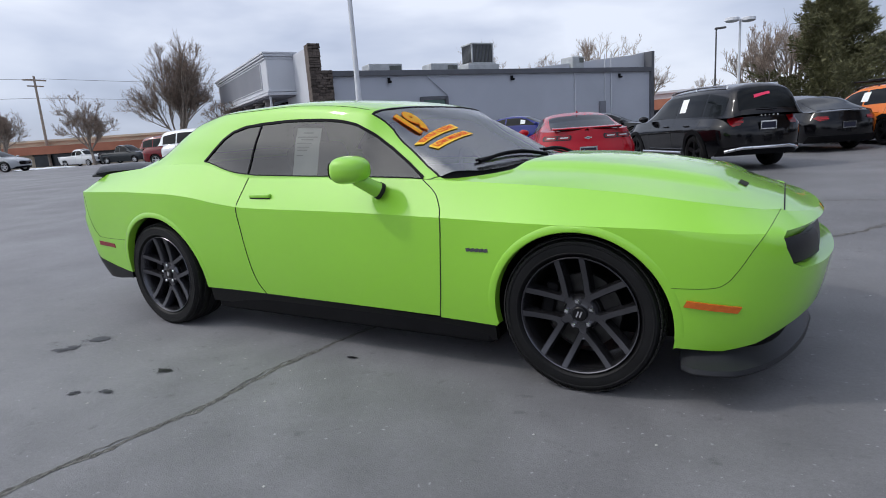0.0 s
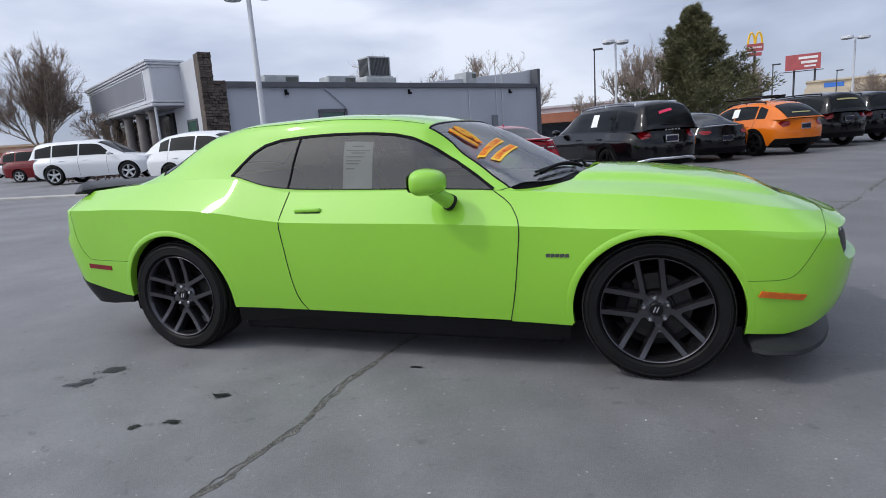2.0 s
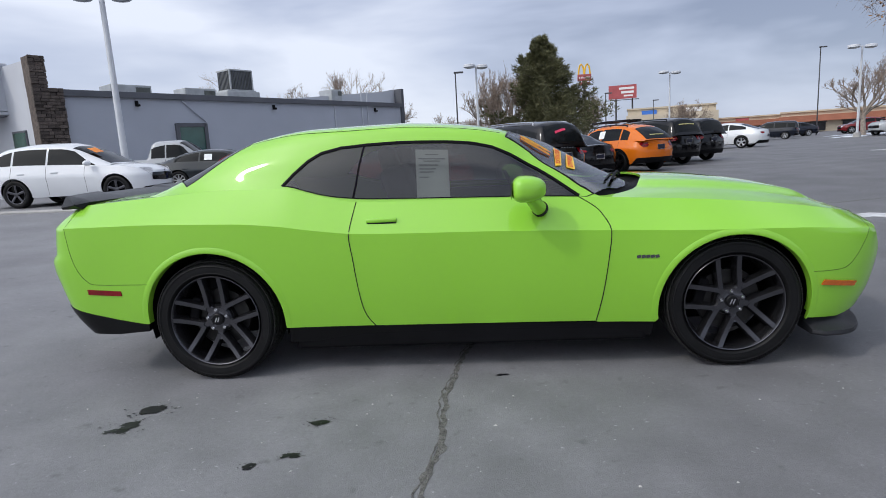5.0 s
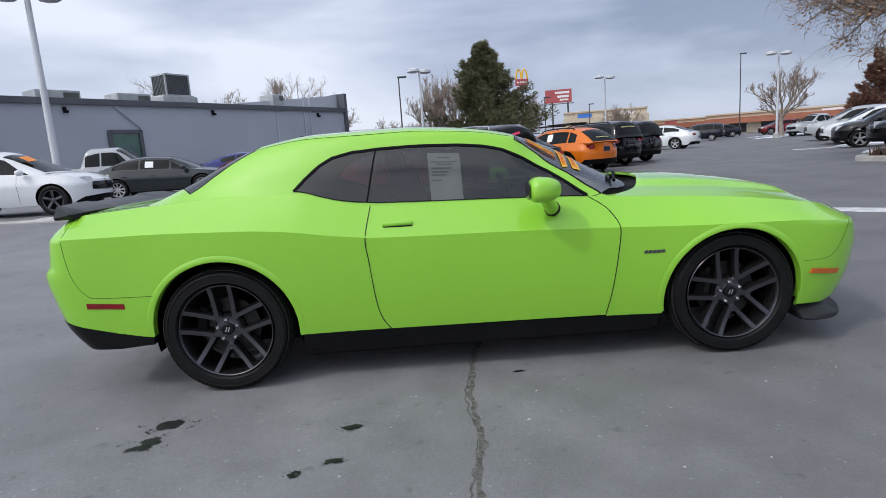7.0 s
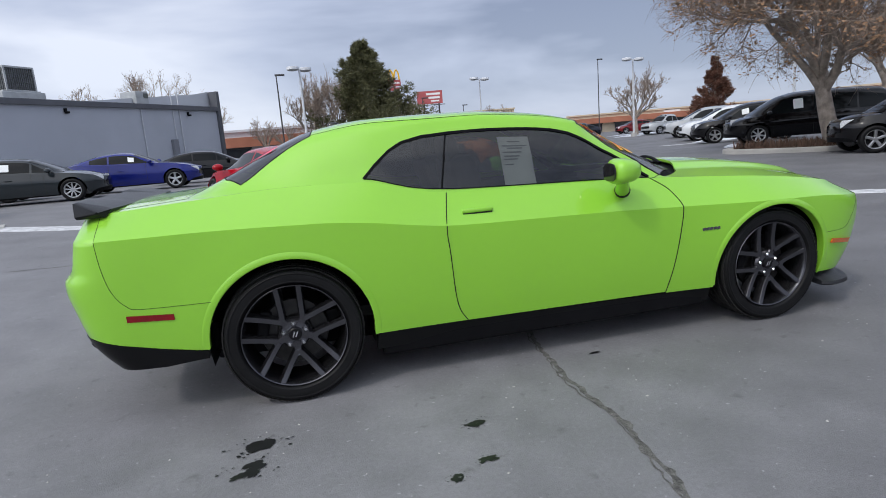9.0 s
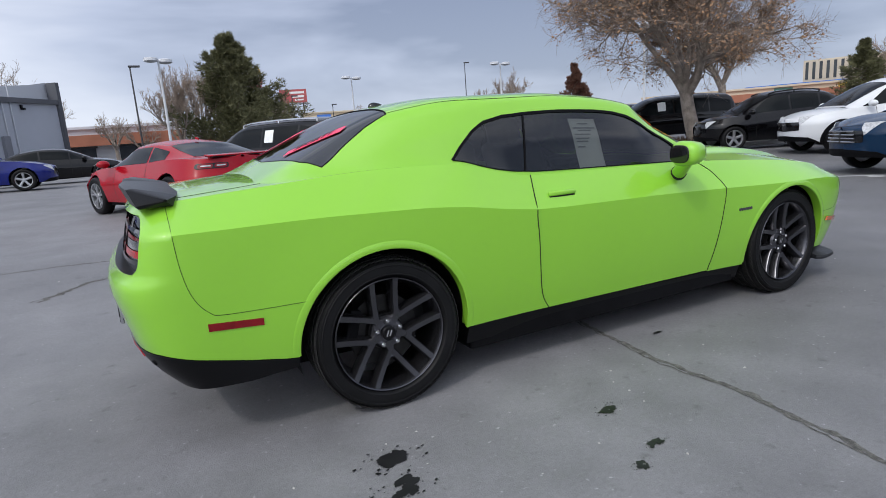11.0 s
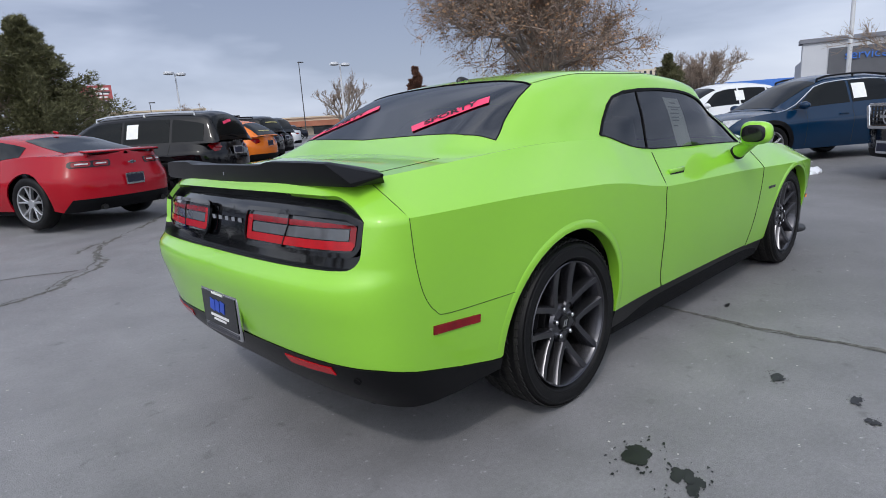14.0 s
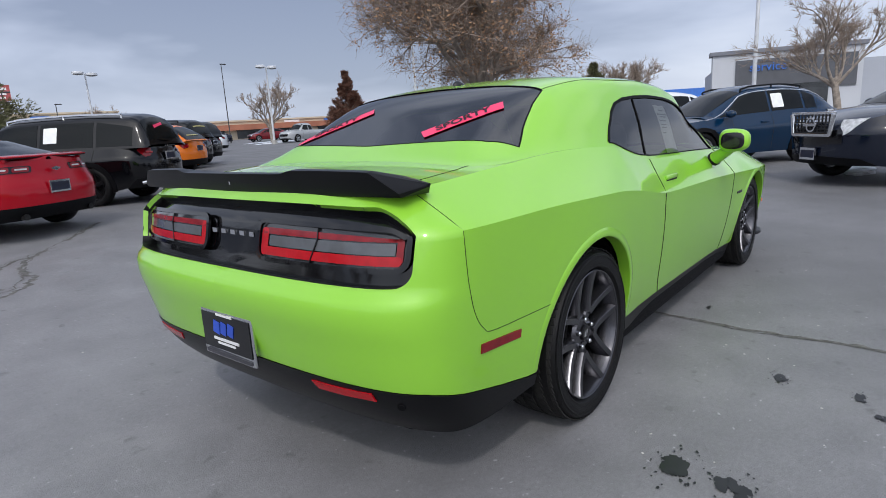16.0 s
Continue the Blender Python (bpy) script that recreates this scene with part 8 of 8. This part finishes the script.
# signs
def arch_sign(x, y, z):
    root = empty("arch_sign", Matrix.Translation((x, y, 0)))
    tagged(root, "tall pole sign with yellow arches over a red panel", "sign")
    bm = bmesh.new()
    add_tube(bm, (0, 0, 0), (0, 0, z - 2.8), 0.28, 0.22, 12)
    part("pole", bm, POLE_DARK, root, "", True)
    box("panel", (0, 0, z - 2.7), (2.7, 0.5, 1.3), SIGN_RED, root, "red panel")
    box("lower_panel", (0, 0, z - 3.9), (2.2, 0.4, 0.6), SIGN_RED, root, "small red panel")
    vs, fs = [], []
    for k in (-1, 1):
        pts = [Vector((k * 0.60 + 0.54 * math.cos(math.pi * i / 14), 0, z - 2.2 + 2.1 * math.sin(math.pi * i / 14))) for i in range(15)]
        tube_path(vs, fs, pts, [0.17] * 15, 8)
    mesh_object("arches", vs, fs, SIGN_YELLOW, root, "yellow arches", smooth=True)
    bm = bmesh.new()
    for i in range(7):
        add_box(bm, (-0.96 + i * 0.32, -0.27, z - 2.7), (0.20, 0.05, 0.32))
    part("letters", bm, SIGN_WHITE, root, "plain white blocks")


arch_sign(20.4, 119.0, 16.6)
bb = empty("billboard", Matrix.Translation((32.5, 139, 0)) @ Matrix.Rotation(radians(-14), 4, "Z"))
tagged(bb, "red roadside billboard on steel posts", "billboard")
for x in (-1.5, 2.2):
    bm = bmesh.new()
    add_tube(bm, (x, 0.3, 0), (x, 0.3, 11), 0.2, 0.2, 10)
    part("post", bm, POLE_DARK, bb, "", True)
box("board", (0, 0, 12.1), (6.3, 0.4, 3.1), SIGN_RED, bb, "red board")
bm = bmesh.new()
add_box(bm, (0.9, -0.22, 12.9), (3.4, 0.05, 0.5))
add_box(bm, (1.1, -0.22, 12.0), (2.8, 0.05, 0.5))
add_box(bm, (1.3, -0.22, 11.2), (2.0, 0.05, 0.35))
part("print", bm, SIGN_WHITE, bb, "plain pale bars of print")
box("walkway", (0, -0.5, 10.25), (7.4, 0.9, 0.12), POLE_DARK, bb)


def shops(name, x0, y0, x1, y1, h, depth, wall, fascia, label, seed, signs=True):
    """A long low shop building with a roof band, shop windows and sign bars."""
    L, yaw = math.dist((x0, y0), (x1, y1)), math.atan2(y1 - y0, x1 - x0)
    rnd = random.Random(seed)
    z0 = ground_z((x0 + x1) / 2, (y0 + y1) / 2)
    root = empty(name, Matrix.Translation(((x0 + x1) / 2, (y0 + y1) / 2, z0)) @ Matrix.Rotation(yaw, 4, "Z"))
    tagged(root, label, "building")
    box("wall", (0, depth / 2, h / 2), (L, depth, h), wall, root)
    box("roof_band", (0, -0.6, h * 0.66), (L + 0.5, 1.4, h * 0.30), fascia, root)
    box("cornice", (0, depth / 2 - 0.1, h + 0.05), (L + 0.3, depth + 0.4, 0.25), wall, root)
    n = int(L / 7)
    for i in range(n):
        x = -L / 2 + (i + 0.5) * L / n
        w = new("shop_window")
        w.parent = root
        box("pane", (x, -0.05, h * 0.25), (L / n * 0.7, 0.12, h * 0.42), WINDOW_DARK, w)
        box("window_frame", (x, -0.02, h * 0.48), (L / n * 0.75, 0.2, 0.18), POLE_DARK, w)
        if signs and rnd.random() < 0.7:
            sg = rnd.choice([SIGN_WHITE, SIGN_RED, SIGN_BLUE, STICK_YELLOW, GREEN_GLASS])
            box("shop_sign", (x, -0.10, h * 0.88), (rnd.uniform(2, 4.2), 0.12, h * 0.12), sg, root, "plain coloured sign bar")


shops("shop_row", 28.0, 118.0, 60.0, 106.0, 3.4, 14, BEIGE, TERRACOTTA, "long beige shop row with a terracotta roof band", 1)
shops("beige_shop", 26.2, 107.0, 40.6, 103.5, 6.4 - ground_z(33.0, 105.0), 8, BEIGE, BEIGE, "plain beige shop taller than its neighbours", 9)
shops("shop_row", 48.0, 96.0, 100.0, 70.0, 3.2, 14, BEIGE, TERRACOTTA, "long beige shop row with a terracotta roof band", 2)
shops("shop_row", 66.0, 62.0, 84.0, 30.0, 3.4, 12, BEIGE, TERRACOTTA, "long beige shop row with a terracotta roof band", 3)
shops("long_low_building", -92.0, 26.0, -40.0, 55.0, 3.2, 12, BEIGE, TERRACOTTA, "long low tan building beyond the far cars", 4, False)
shops("low_red_building", -12.0, 66.0, 2.0, 64.0, 3.6, 10, STUCCO_PALE, TERRACOTTA, "low building with a red band beyond the lot", 5, False)

sv = empty("service_building", Matrix.Translation((46.5, 6.0, ground_z(46, 6))) @ Matrix.Rotation(radians(-72), 4, "Z"))
tagged(sv, "grey service building with a stepped facade", "building")
box("wall", (3.5, 6.0, 1.9), (16, 12, 3.8), STUCCO, sv, "grey wall")
box("facade", (0, -0.3, 2.45), (9.5, 1.2, 4.5), STUCCO_PALE, sv, "pale stepped facade")
box("facade_cap", (0, -0.3, 4.8), (9.9, 1.5, 0.3), STUCCO_DARK, sv, bevel=0.03)
box("facade_panel", (0.6, -0.94, 3.1), (7.6, 0.12, 2.2), TRIM_GREY, sv, "dark grey sign panel")
writing("service_letters", "service", 0.85, SIGN_BLUE, sv, Matrix.Translation((-1.1, -1.05, 3.65)) @ Matrix.Rotation(radians(90), 4, "X"), 0.05, "blue lettering")
box("service_door", (0, -0.95, 1.2), (5.5, 0.1, 2.3), WINDOW_DARK, sv, "dark garage door")
fb = empty("office_block", Matrix.Translation((95, 48, 0)) @ Matrix.Rotation(radians(-62), 4, "Z"))
tagged(fb, "tan office block with upright fins above a blue roof band", "building")
box("wall", (0, 5, 4.1), (13, 10, 8.2), BEIGE, fb)
for i in range(14):
    box("window_band", (-6.0 + i * 0.92, -0.05, 6.6), (0.40, 0.15, 2.6), WINDOW_DARK, fb)
box("blue_band", (8, -3.0, 3.6), (44, 3.0, 2.4), SIGN_BLUE, fb, "blue roof band")
box("low_wall", (8, -2.5, 1.2), (43, 3.0, 2.4), STUCCO_PALE, fb)

# utility pole and wires
up = empty("utility_pole", Matrix.Translation((-76, 34.5, 0)))
tagged(up, "wooden utility pole with a cross arm", "utility pole")
bm = bmesh.new()
add_tube(bm, (0, 0, 0), (0, 0, 11.4), 0.18, 0.12, 10)
part("pole", bm, BARK, up, "", True)
bm = bmesh.new()
add_box(bm, (0, 0, 10.9), (0.14, 2.6, 0.16))
add_box(bm, (0, 0, 10.2), (0.14, 1.8, 0.14))
part("cross_arm", bm, BARK, up)
for z0, y0 in ((11.1, 1.2), (8.8, 0.0)):
    for sgn in (-1, 1):
        vs, fs = [], []
        pts = [Vector((-76 + (26 if sgn > 0 else -20) * i / 12, 34.5 + y0 + sgn * 70 * i / 12, z0 - 1.2 * math.sin(math.pi * i / 12) * 0.6)) for i in range(13)]
        tube_path(vs, fs, pts, [0.025] * 13, 4)
        tagged(mesh_object("overhead_wire", vs, fs, POLE_DARK), "thin dark overhead wire", "wire", "overhead wires")
# hills and far ground beyond the town; the haze is painted into their blue-grey
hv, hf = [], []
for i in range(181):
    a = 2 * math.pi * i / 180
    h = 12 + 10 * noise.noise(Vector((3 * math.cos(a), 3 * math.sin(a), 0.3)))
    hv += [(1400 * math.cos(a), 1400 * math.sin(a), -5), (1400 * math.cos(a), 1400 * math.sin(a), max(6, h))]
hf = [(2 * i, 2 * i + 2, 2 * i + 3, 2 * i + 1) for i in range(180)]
tagged(mesh_object("backdrop_hills", hv, hf, material("haze_tinted_hills", (0.28, 0.31, 0.38), 1.0, vary=0.1, scale=0.01)), "low hills on the horizon with haze in their colour", "hills", kind="structure")


# ---- loose grit ----
def build_grit():
    """Small pale stones and flecks scattered over the asphalt round the car."""
    rnd = random.Random(91)
    vs, fs = [], []
    for i in range(420):
        r = 1.2 + 8.0 * rnd.random() ** 1.6
        a = rnd.uniform(0, 2 * math.pi)
        x, y, s = r * math.cos(a) * 1.5, r * math.sin(a), rnd.uniform(0.002, 0.0075) * (1.6 if rnd.random() < 0.06 else 1.0)
        if abs(x) < 2.6 and abs(y) < 1.0:
            continue
        c, k, th = Vector(on_ground(x, y, 0.001)), len(vs), rnd.uniform(0, 6.3)
        for j in range(5):
            q = s * rnd.uniform(0.7, 1.3)
            vs.append(c + Vector((q * math.cos(th + j * 1.257), q * math.sin(th + j * 1.257), 0)))
        vs.append(c + Vector((0, 0, s * 0.7)))
        fs += [(k + j, k + (j + 1) % 5, k + 5) for j in range(5)]
    ob = mesh_object("grit", vs, fs, CONCRETE)
    tagged(ob, "small pale grit scattered on the asphalt", "grit", kind="stuff")


build_grit()
